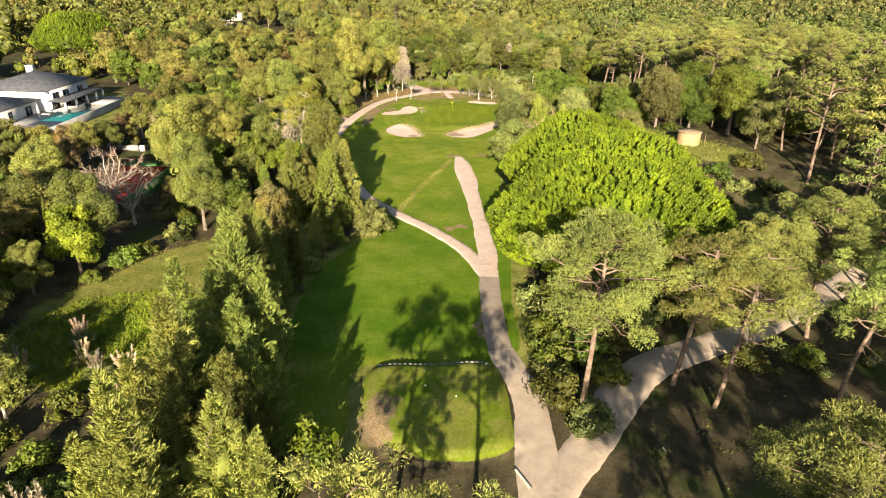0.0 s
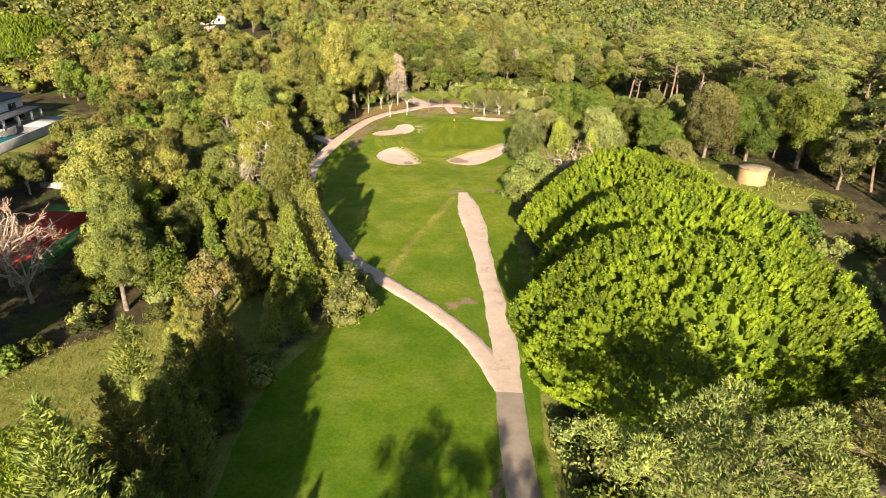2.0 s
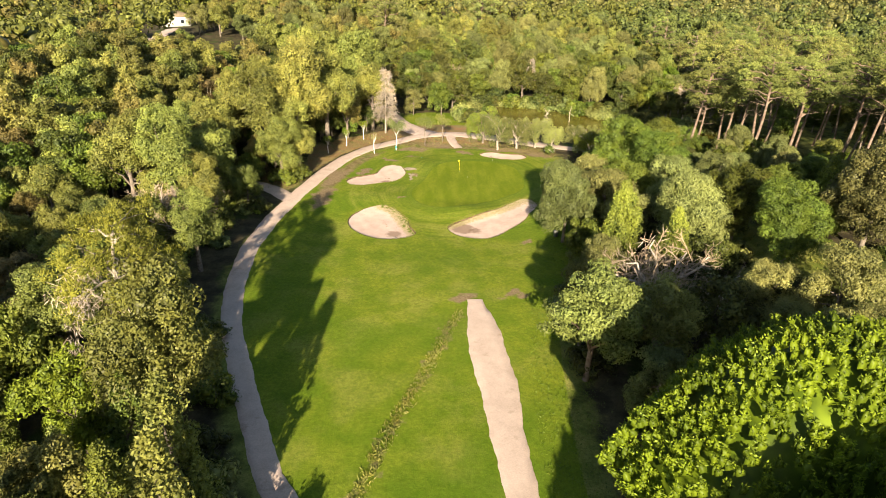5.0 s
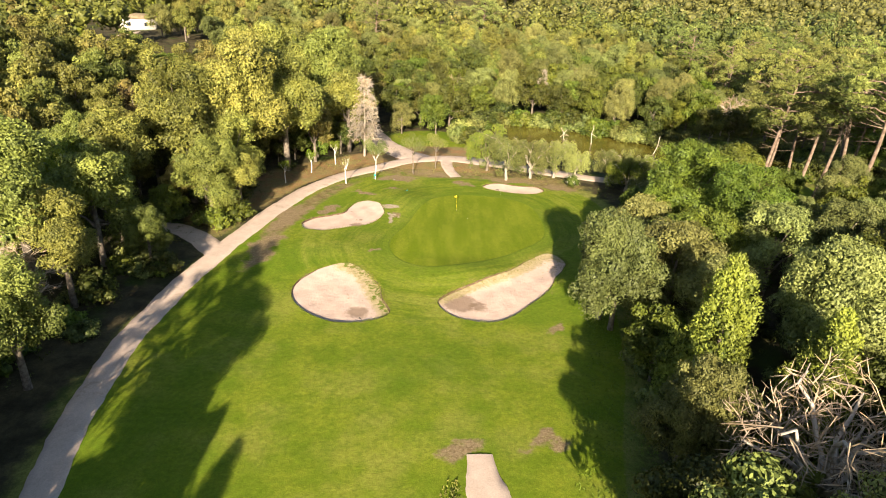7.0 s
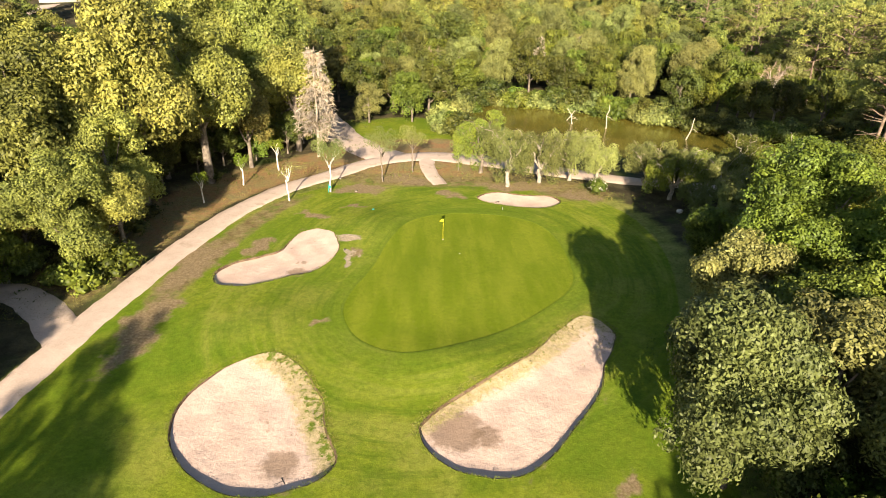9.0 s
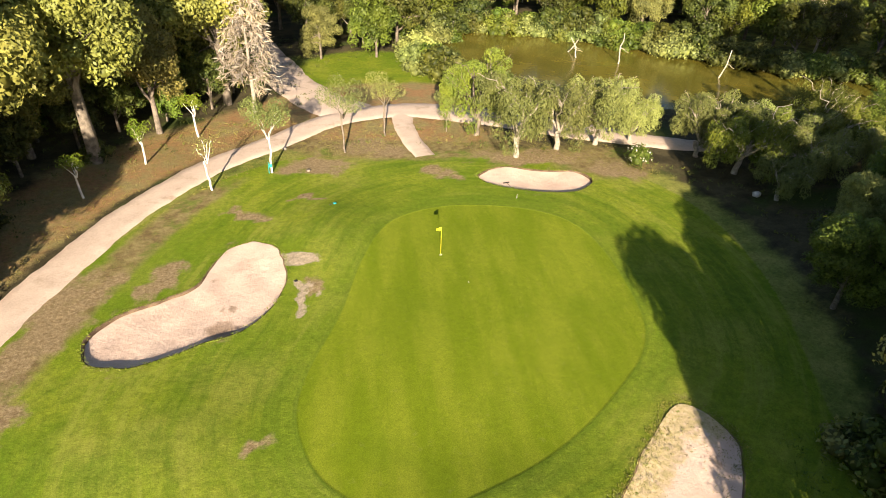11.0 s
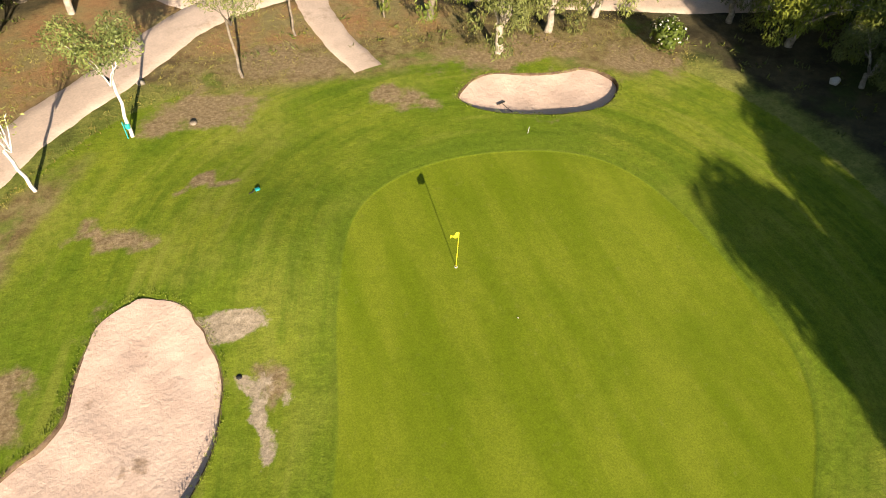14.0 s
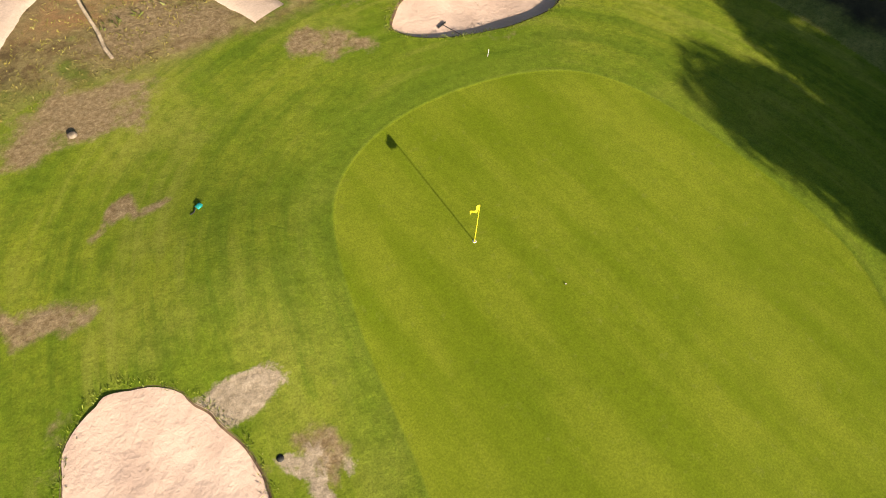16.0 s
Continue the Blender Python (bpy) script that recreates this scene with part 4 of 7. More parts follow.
def umbrella_pine(seed, h=12.5, rx=12.0, ry=9.0, label="broad umbrella pine with a dense bright green domed crown"):
    """A wide dome of very many upright needle puffs, packed close, on a fan of limbs."""
    rng = np.random.default_rng(seed)
    wood = [limb(rng, (0, 0, -0.4), (0.4, 0.2, h * 0.45), 0.5, 0.38, 0, 8, 6)]
    crown = []

    def dome(x, y, q):
        lump = 0.55 * np.sin(x * 0.42 + seed) * np.cos(y * 0.47 + seed * 2) + 0.22 * np.sin(x * 1.5 + y * 1.1) * np.cos(y * 1.7 - x)
        return h * 0.93 - h * 0.46 * q ** 2.9 + lump * (1 - 0.4 * q)
    n = int(6.6 * np.pi * rx * ry)
    k = np.arange(n)
    grid = np.linspace(0, 1, 200)
    area = np.cumsum(grid * np.sqrt(1 + (h * 0.46 * 2.9 * grid ** 1.9 / (0.5 * (rx + ry))) ** 2))
    q, a = np.interp((k + 0.5) / n, area / area[-1], grid), k * 2.39996 + rng.normal(size=n) * 0.10
    edge = 1 + 0.08 * np.sin(3 * a + seed) + 0.05 * np.sin(7 * a + 2 * seed) + 0.03 * np.sin(19 * a)
    x, y = np.cos(a) * q * rx * edge + rng.normal(size=n) * 0.12, np.sin(a) * q * ry * edge + rng.normal(size=n) * 0.12
    foot = np.stack([x, y, dome(x, y, q) - 0.35 + rng.normal(size=n) * 0.16], 1)
    lean = np.stack([np.cos(a) * q * 0.5, np.sin(a) * q * 0.5, np.ones(n)], 1) + rng.normal(size=(n, 3)) * 0.13
    m = int(n * 0.22)                  # the drooping rim, in tiers
    ra, rt = rng.uniform(0, 2 * np.pi, m), rng.uniform(0, 1, m)
    redge = (1 + 0.08 * np.sin(3 * ra + seed) + 0.05 * np.sin(7 * ra + 2 * seed)) * (1.0 - 0.16 * rt ** 2)
    foot = np.vstack([foot, np.stack([np.cos(ra) * rx * redge, np.sin(ra) * ry * redge, h * (0.46 - 0.13 * rt)], 1)])
    lean = unit(np.vstack([lean, np.stack([np.cos(ra) * 0.9, np.sin(ra) * 0.9, np.full(m, 0.75)], 1)]))
    tall, wide = rng.uniform(0.34, 0.54, n + m), rng.uniform(0.23, 0.34, n + m)
    # needles: each puff is a plump upright finger, its blades swept up along it
    per = 18
    c, d = np.repeat(foot, per, 0), np.repeat(lean, per, 0)
    t, w = np.repeat(tall, per)[:, None], np.repeat(wide, per)[:, None]
    u = rng.uniform(0, 1, (len(c), 1)) ** 0.8
    out = unit(rng.normal(size=(len(c), 3)) * [1, 1, 0.3])
    pos = c + d * t * u + out * w * np.sqrt(np.clip(1.02 - u ** 2.4, 0.04, 1)) * rng.uniform(0.75, 1.05, (len(c), 1))
    go = unit(d * 0.5 + out * (1.0 - 0.5 * u) + rng.normal(size=c.shape) * 0.3)
    crown.append(blades(pos - go * 0.10, go, unit(np.cross(go, out + rng.normal(size=c.shape) * 0.4)), rng.uniform(0.16, 0.28, len(c)), rng.uniform(0.07, 0.11, len(c))))
    # a dark core in each puff colours in the shade between needles
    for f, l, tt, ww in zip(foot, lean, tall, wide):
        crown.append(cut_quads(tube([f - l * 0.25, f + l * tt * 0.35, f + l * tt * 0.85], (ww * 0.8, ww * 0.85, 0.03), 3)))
    for k in range(16):
        b = k * 0.3927 + rng.uniform(-0.15, 0.15)
        r = rng.uniform(0.45, 0.85)
        wood.append(limb(rng, (0.4, 0.2, h * 0.4), (np.cos(b) * rx * r, np.sin(b) * ry * r, h * (0.82 - 0.3 * r * r)), 0.24, 0.07, 0.08, 6, 6))
    # a dark sheet under the puffs: shade in the gaps, put into colour
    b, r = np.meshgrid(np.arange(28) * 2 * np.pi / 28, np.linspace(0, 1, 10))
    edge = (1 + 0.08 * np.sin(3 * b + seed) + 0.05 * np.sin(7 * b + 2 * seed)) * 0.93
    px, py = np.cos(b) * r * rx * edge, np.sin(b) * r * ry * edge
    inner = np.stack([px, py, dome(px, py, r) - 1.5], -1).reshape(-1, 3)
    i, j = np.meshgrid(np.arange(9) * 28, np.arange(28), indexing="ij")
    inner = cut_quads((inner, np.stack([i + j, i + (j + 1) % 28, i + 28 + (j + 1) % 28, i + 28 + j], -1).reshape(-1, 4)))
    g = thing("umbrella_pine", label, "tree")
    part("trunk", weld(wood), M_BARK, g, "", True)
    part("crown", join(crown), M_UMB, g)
    part("inner_crown", inner, M_UMB, g, "dark sheet for the shade inside the dome", True)
    return g


def cypress(seed, h=15.0, r=2.4, n=150, mat=None, label="tall feathery cypress with upswept sprays", spires=3, size=1.0):
    """Several upright leaders, each hung about with upswept feathery sprays."""
    rng = np.random.default_rng(seed)
    wood = [limb(rng, (0, 0, -0.4), (0.1, 0, h * 0.9), 0.22, 0.04, 0, 6, 6)]
    crown = []
    for k in range(spires + 1):
        a = k * 2 * np.pi / max(1, spires) + rng.uniform(-0.5, 0.5)
        off = 0.0 if k == 0 else r * 0.55
        base = np.array([np.cos(a) * off, np.sin(a) * off, 0.3])
        hh, rr = (h, r) if k == 0 else (h * rng.uniform(0.55, 0.86), r * 0.62)
        tip = base * [1.35, 1.35, 1] + [rng.normal() * 0.25, rng.normal() * 0.25, hh]
        if k:
            wood.append(limb(rng, (0, 0, 0.6), tip * [0.9, 0.9, 0.85], 0.12, 0.03, 0, 5, 5))
        m = n if k == 0 else int(n * 0.5)
        u = (np.arange(m) + rng.uniform(0, 1, m)) / m
        ang = np.arange(m) * 2.4 + rng.uniform(-0.5, 0.5, m)
        reach = rr * np.minimum(1.0, (1 - u) * 1.35 + 0.06) * np.minimum(1, u * 5 + 0.55) * rng.uniform(0.55, 1.15, m)
        root = base + (tip - base) * u[:, None]
        d = unit(np.stack([np.cos(ang), np.sin(ang), rng.uniform(0.55, 1.3, m)], 1))
        per = 58                       # blades on each spray
        R0, D, L = np.repeat(root, per, 0), np.repeat(d, per, 0), np.repeat(reach, per)[:, None] * 1.25
        v = rng.uniform(0.25, 1.0, (len(R0), 1)) ** 0.7
        droop = np.array([0, 0, -0.16]) * (v * L) ** 2 / (L + 0.3)
        pos = R0 + D * L * v + droop + rng.normal(size=R0.shape) * (0.10 + 0.22 * (1 - v)) * np.minimum(L, 1.0)
        go = unit(D + [0, 0, 0.25] + rng.normal(size=R0.shape) * 0.42)
        crown.append(blades(pos - go * 0.1, go, unit(np.cross(go, rng.normal(size=R0.shape))), rng.uniform(0.22, 0.50, len(R0)) * size, rng.uniform(0.05, 0.11, len(R0)) * size))
        s = np.linspace(0, 1, 8)
        # dark column inside the sprays, its colour standing for the shade there
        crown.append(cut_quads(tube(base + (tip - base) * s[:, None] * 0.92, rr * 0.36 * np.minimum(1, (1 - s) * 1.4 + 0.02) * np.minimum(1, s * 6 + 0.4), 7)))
    return tree("cypress_tree", label, wood, M_GREY, crown, mat or M_CYP)


def cone_tree(seed, h=14.0, r=3.4, mat=None, label="dense upright evergreen tree with bright tips", tiers=150):
    """A ragged cone of small upturned tufts, with leading shoots standing out of it."""
    rng = np.random.default_rng(seed)
    wood = [limb(rng, (0, 0, -0.4), (0.1, 0, h * 0.9), 0.26, 0.05, 0, 7, 6, 0.012)]
    cs, rs = [], []
    for k in range(tiers):
        u = 0.04 + 0.95 * ((k + rng.uniform()) / tiers) ** 1.15
        a = k * 2.4 + rng.uniform(-0.3, 0.3)
        lobe = 1 + 0.28 * np.sin(a * 3 + seed + u * 7)
        reach = r * (1 - u) ** 0.72 * min(1.0, u * 5 + 0.5) * rng.uniform(0.62, 1.0) * lobe
        cs.append(np.array([np.cos(a) * reach, np.sin(a) * reach, u * h]))
        rs.append(r * rng.uniform(0.15, 0.24) * (1.15 - 0.55 * u))
        if k % 6 == 0 and u < 0.85:
            wood.append(limb(rng, (0, 0, max(0.5, u * h - reach * 0.4)), cs[-1], 0.05, 0.02, 0.05, 4, 4))
    crown = clumps(rng, cs, rs, 230, 0.27, 0.15, 1.25, 0.3, 0.4, 0.5, -0.35, 0.4)
    return tree("evergreen_tree", label, wood, M_GREY, crown, mat or M_CONE)


def dead_conifer(seed, h=14.0, label="dead grey-brown conifer with fine drooping bare branches"):
    rng = np.random.default_rng(seed)
    wood = [limb(rng, (0, 0, -0.4), (0.2, 0, h), 0.24, 0.03, 0, 7, 7)]
    twigs = []
    for k in range(170):
        u = rng.uniform(0.22, 0.98)
        a = rng.uniform(0, 6.28)
        l = (1 - u) * h * 0.20 + 0.9
        b = np.array([0.2 * u, 0, u * h])
        tip = b + [np.cos(a) * l, np.sin(a) * l, -l * rng.uniform(0.05, 0.4)]
        twigs.append(limb(rng, b, tip, 0.045, 0.015, 0.12, 3, 4))
        m = 26
        s = rng.uniform(0.25, 1, (m, 1))
        p = b + (tip - b) * s + [0, 0, 0.1 * l]
        go = unit(rng.normal(size=(m, 3)) + [np.cos(a), np.sin(a), -0.9])
        twigs.append(blades(p, go, unit(np.cross(go, rng.normal(size=(m, 3)))), rng.uniform(0.4, 1.0, m), rng.uniform(0.05, 0.13, m)))
    return tree("dead_tree", label, wood, M_LIMB, twigs, M_DEADTWIG)


def bare_tree(seed, h=7.0, spread=4.0, label="leafless grey tree with a mist of fine bare twigs", lean=0.0, mat=None):
    rng = np.random.default_rng(seed)
    wood, twigs = [], []
    fork = np.array([lean, 0, h * 0.25])
    wood.append(limb(rng, (0, 0, -0.3), fork, 0.22, 0.16, 0, 6, 4))
    for k in range(11):
        a = k * 0.57 * 2 + rng.uniform(-0.3, 0.3)
        e = fork + [np.cos(a) * spread * rng.uniform(0.4, 0.8) + lean, np.sin(a) * spread * rng.uniform(0.4, 0.8), h * rng.uniform(0.25, 0.62)]
        wood.append(limb(rng, fork, e, 0.10, 0.04, 0.12, 5, 6))
        for _ in range(9):
            s = rng.uniform(0.35, 1)
            b = fork + (e - fork) * s + [0, 0, 0.12 * h * 0.4]
            q = b + unit(rng.normal(size=3) + [np.cos(a) * 0.7, np.sin(a) * 0.7, 0.5]) * spread * rng.uniform(0.2, 0.45)
            twigs.append(limb(rng, b, q, 0.03, 0.01, 0.08, 3, 4))
            m = 14
            p = b + (q - b) * rng.uniform(0.2, 1, (m, 1))
            go = unit(rng.normal(size=(m, 3)) + (q - b))
            twigs.append(blades(p, go, unit(np.cross(go, rng.normal(size=(m, 3)))), rng.uniform(0.3, 0.8, m), rng.uniform(0.02, 0.05, m)))
    return tree("bare_tree", label, wood, M_PALE, twigs, mat or M_TWIG)


def olive(seed, h=6.8, r=3.6, label="gnarled pepper tree with pale twisted limbs and drooping grey-green leaves", mat=None, n=30, bark=None):
    rng = np.random.default_rng(seed)
    wood = [limb(rng, (0, 0, -0.3), (rng.normal() * 0.3, rng.normal() * 0.3, h * 0.28), 0.30, 0.2, 0, 8, 5)]
    cs, rs = [], []
    for k in range(7):
        a = k * 0.9 + rng.uniform(-0.3, 0.3)
        e = np.array([np.cos(a) * r * rng.uniform(0.4, 0.75), np.sin(a) * r * rng.uniform(0.4, 0.75), h * rng.uniform(0.62, 0.93)])
        wood.append(limb(rng, (0, 0, h * 0.25), e, 0.16, 0.05, 0.1, 5, 7))
        for _ in range(max(2, n // 7)):
            q = e + rng.normal(size=3) * [r * 0.22, r * 0.22, h * 0.10]
            wood.append(limb(rng, e * [0.7, 0.7, 0.85], q * [1.12, 1.12, 1.05] + [0, 0, 0.45], 0.05, 0.02, 0.12, 4, 7, 0.06))
            cs.append(q)
            rs.append(r * rng.uniform(0.16, 0.27))
    crown = clumps(rng, cs, rs, 620, 0.22, 0.072, 0.95, 0.1, 0.25, 0.25, 0.75, 0.6)
    low = [c * [1.05, 1.05, 1] - [0, 0, h * rng.uniform(0.12, 0.4)] for c in cs]
    crown += clumps(rng, low, [q * 0.85 for q in rs], 430, 0.26, 0.068, 1.3, -0.1, 0.2, 0.25, 1.2, 0.5)
    return tree("olive_tree", label, wood, bark or M_LIMB, crown, mat or M_OLIVE)


def sapling(seed, h=3.4, r=0.95, leafy=1.0, mat=None, label="young whitewashed tree with a small leafy crown", stake=False, bark=None):
    rng = np.random.default_rng(seed)
    wood = [limb(rng, (0, 0, -0.2), (rng.normal() * 0.12, rng.normal() * 0.12, h * 0.55), 0.10, 0.07, 0, 7, 6, 0.012)]
    cs, rs = [], []
    for k in range(6):
        a = k * 1.05 + rng.uniform(-0.3, 0.3)
        e = np.array([np.cos(a) * r * rng.uniform(0.4, 0.9), np.sin(a) * r * rng.uniform(0.4, 0.9), h * rng.uniform(0.72, 0.96)])
        wood.append(limb(rng, (0, 0, h * 0.5), e, 0.045, 0.015, 0.05, 5, 5))
        cs += [e, e * [0.6, 0.6, 0.95]]
        rs += [r * 0.42, r * 0.36]
    crown = clumps(rng, cs, rs, 620 * leafy, 0.19, 0.06, 1.0, 0.1, 0.25, 0.0, 0.35, 0.9) if leafy else None
    extra = []
    if stake:
        extra.append(("tie", [tube([(0.02, 0.02, 0.55), (0.02, 0.02, 0.85)], 0.13, 8)], M_TEAL, "turquoise tree tie"))
        extra.append(("stake", [tube([(0.22, 0.05, -0.2), (0.2, 0.05, 1.0)], 0.03, 6)], M_TEAL, "turquoise stake"))
    return tree("young_tree", label, wood, bark or M_WHITEBARK, crown, mat or M_OLIVE, extra)


def shrub(seed, r=2.0, h=2.2, mat=None, label="dense dark green evergreen shrub", count=95, size=0.34, name="shrub", n=16):
    rng = np.random.default_rng(seed)
    cs, rs = [], []
    for k in range(n):
        a, q = k * 2.4, np.sqrt(rng.uniform(0, 1))
        rr = r * rng.uniform(0.26, 0.42)
        cs.append(np.array([np.cos(a) * q * r * 0.8, np.sin(a) * q * r * 0.8, max(rr * 0.5, h * (1 - 0.6 * q * q) * rng.uniform(0.55, 0.95) - rr * 0.5)]))
        rs.append(rr)
    g = thing(name, label, "shrub")
    part("stem", weld([limb(rng, (0, 0, -0.2), c * [0.8, 0.8, 0.8], 0.05, 0.02, 0, 4, 4) for c in cs[:6]]), M_GREY, g)
    part("foliage", join(clumps(rng, cs, rs, count, size, size * 0.6, 0.85, 0.2, 0.2, 0.7, 0.05, 0.45)), mat or M_DARK, g)
    return g


M_TEAL = plain("turquoise plastic", (0.02, 0.32, 0.30), (0.03, 0.38, 0.36), 6, 0.5, 0.4, 0.1)

PLACED = []      # x, y, radius of what stands already


def put(proto, x, y, s=1.0, turn=None, sz=None, first=[], label="", tilt=(0, 0), group=""):
    """Sets a copy of a tree at a place; the pattern itself is used the first time."""
    a = (x * 37.7 + y * 71.3) % 360 if turn is None else turn
    z = float(height(np.array([x]), np.array([y]))[0])
    m = pose(x, y, z, tilt[0], tilt[1], a) @ Matrix.Diagonal((s, s, sz or s, 1))
    if proto.name in first:
        ob = copy_thing(proto, m)
    else:
        first.append(proto.name)
        proto.matrix_basis = m
        ob = proto
    tagged(ob, label, group=group)
    return ob


# prominent trees
P_PINE = [open_pine(11, 19.5, 5.6, 0.54, 38, size=0.25, count=400), open_pine(12, 19.0, 4.7, 0.58, 30, 0.10, size=0.25, count=400), open_pine(13, 18.0, 4.8, 0.58, 30, 0.12, size=0.25, count=400)]
P_TALL = [open_pine(21, 17.5, 4.6, 0.62, 20, 0.05, size=0.28, count=260, label="slender tall pine with a high flat crown"), open_pine(22, 18.5, 4.9, 0.64, 20, 0.10, size=0.28, count=260, label="slender tall pine with a high flat crown")]


def at(protos, i, x, y, s=1.0, turn=None, sz=None, r=4.0, tilt=(0, 0), label="", group=""):
    PLACED.append((x, y, r))
    return put(protos[i % len(protos)], x, y, s, turn, sz, label=label, tilt=tilt, group=group)


G1 = "pines beside the cart path"
at(P_PINE, 0, 13.7, 48.4, 1.0, 20, group=G1)
at(P_PINE, 1, 24.2, 53.7, 0.9, 200, group=G1)
at(P_PINE, 2, 27.1, 50.3, .95, 80, group=G1)
at(P_PINE, 1, 34.7, 59.5, .88, 40, group=G1)
at(P_PINE, 2, 38.9, 50.3, 1.0, 10, group=G1)
at(P_PINE, 0, 43.0, 63.0, .9, 130, group=G1)
at(P_PINE, 0, 22.5, 28.5, .9, 250, group=G1)
at(P_PINE, 1, 33.5, 30.0, .9, 250, group=G1)
at(P_PINE, 2, 47.0, 52.0, 1.05, 190, group=G1)
at(P_TALL, 0, -3.2, 25.0, .95, 300, group=G1)
at(P_TALL, 1, 1.8, 22.5, .93, 140, group=G1)
at(P_PINE, 1, -1.2, 27.0, .52, 60, group=G1)
for i, (x, y, s) in enumerate(((18, 12, .95), (26, 4, 1.0), (34, 14, .95), (42, 8, 1.0), (50, 16, 1.0), (22, -6, 1.0), (38, -8, 1.0), (56, 4, 1.0), (30, 20, .8), (47, 26, .8))):
    at(P_PINE, i, x, y, s, group="pines behind the tee")
UMB = [umbrella_pine(1, 20.0, 14.6, 9.8), umbrella_pine(2, 19.4, 14.2, 7.6), umbrella_pine(3, 18.6, 13.0, 8.0)]
for ob, (x, y) in zip(UMB, ((20.6, 71.0), (23.6, 84.8), (23.4, 98.6))):
    ob.matrix_basis = pose(x, y, float(height(np.array([x]), np.array([y]))[0]))
    PLACED.extend([(x - 5, y, 10.0), (x + 6, y, 10.0)])
    tagged(ob, group="umbrella pines by the fairway")

CYP = [cypress(31, 15.5, 3.7, 190, spires=4), cypress(32, 13.5, 3.6, 180, spires=5), cypress(33, 16, 3.3, 190, spires=3)]
OAKCONE = [cone_tree(41, 14.0, 3.3), cone_tree(42, 13.0, 3.0, M_CYP)]
G2 = "cypresses along the fairway"
for i, (x, y, s) in enumerate([(-18.6, 39.3, 1.08), (-16.0, 45, 1.0), (-20.0, 44.5, 1.05), (-17.6, 50.4, 1.1), (-20.4, 53, .95), (-17.6, 56, .95), (-19.6, 61.5, .95), (-15.0, 39.6, .9), (-18, 31, 1.0), (-13.4, 33.5, .8), (-20.4, 69, .75), (-18.6, 73.5, .62), (-22.4, 75, .6)]):
    at(CYP, i, x, y, s, r=2.2, group=G2)
for i, (x, y, s) in enumerate([(-16.4, 90.6, .92), (-14.8, 95.4, 1.0), (-18.4, 96.5, .85), (-16.9, 100.8, .95), (-20.8, 103.5, .8), (-17.6, 84.0, .45), (-14.8, 86.0, .36), (-25, 102, .55), (-28.5, 98.5, .6), (-24, 94.5, .55), (-31, 104.5, .55), (-32.5, 96, .6)]):
    at(OAKCONE, i, x, y, s, r=3.0, group="conical evergreens by the fairway")
RUSTY = [broadleaf(43, 9.5, 2.9, M_RUST, 34, 0.40, 0.12, "rounded tree with rusty orange-brown young leaves", "rusty_tree", None, 90, 3)]
at(RUSTY, 0, -24.3, 87.0, 1.0, r=2.6)
YELLOWCONE = [cone_tree(44, 8.5, 2.1, M_GOLD, "small yellow-green conifer beside the clearing", 90)]
at(YELLOWCONE, 0, -21.3, 79.0, 1.0, r=2)
at(YELLOWCONE, 0, -23.0, 82.5, .8, r=2)
at(CYP, 2, -22.6, 93.2, .78, r=2.4, group=G2)
JUN = [shrub(51, 3.2, 6.2, M_OLIVE, "rounded grey-green juniper bush at the path's edge", 90, 0.3, "juniper_bush", 26)]
at(JUN, 0, -9.6, 88.0, 1.0, r=3)
LIMEBUSH = [shrub(52, 2.6, 7.5, M_LIME, "bright green young evergreen beside the tee", 80, 0.4, "evergreen_bush", 26)]
at(LIMEBUSH, 0, -9.5, 39.5, 0.95, r=3)
FLATTOP = [open_pine(61, 17.5, 5.0, 0.55, 20, 0.07, "tall cypress with a yellowing flat top and bare lower boughs", 0.28, 330, M_FLAT, "flat_topped_cypress", True)]
at(FLATTOP, 0, -26.9, 112.7, .88, 0, sz=1.10, r=7.0, tilt=(7, 13))
DEAD = [dead_conifer(71, 14.5)]
at(DEAD, 0, -13.0, 208.7, 1.0, 0, r=3)
for x, y, s in ((36.0, 262.0, .75), (27.5, 266.0, .7)):
    at(DEAD, 0, x, y, s, r=3)
BARE = [bare_tree(73, 7.5, 4.5), bare_tree(74, 6.0, 4.0)]
for i, (x, y, s) in enumerate([(-46.5, 89.5, 1.15), (-39, 150, 1.2), (-33, 142, 1.0), (-52, 84, .9), (-50.5, 92.5, 1.15), (-54, 95, 1.0), (-42, 165, 1.2)]):
    at(BARE, i, x, y, s, r=3.0)

# trees behind the green
SAP = [sapling(81, 3.6, .95, 0.8, M_LIME), sapling(82, 4.6, 1.0, 0.12, None, "young whitewashed tree with almost bare branches"), sapling(83, 6.0, 1.9, 0.9, M_OLIVE, "slender whitewashed tree with turquoise tie and thin foliage", True), sapling(84, 6.4, 2.0, 0.6, M_OLIVE, "young dark-stemmed tree with sparse pale foliage", False, M_GREY)]
G3 = "young trees behind the green"
for i, x, y, s in ((1, -13.7, 191.6, 1.0), (2, -9.5, 194.6, 1.0), (3, -3.5, 198.5, 1.0), (0, -20.2, 196.6, 1.0), (0, -22.9, 190.5, .95), (3, .2, 202.3, .9), (0, -17.2, 202.5, 1.1), (3, 6.2, 203.1, .65)):
    at(SAP, i, x, y, s, r=1.6, group=G3)
OLV = [olive(91), olive(92, 6.6, 3.8), olive(93, 6.8, 3.3, "small leafy green tree with a dark stem", M_OAK, 34, M_GREY)]
G4 = "pepper trees by the pond"
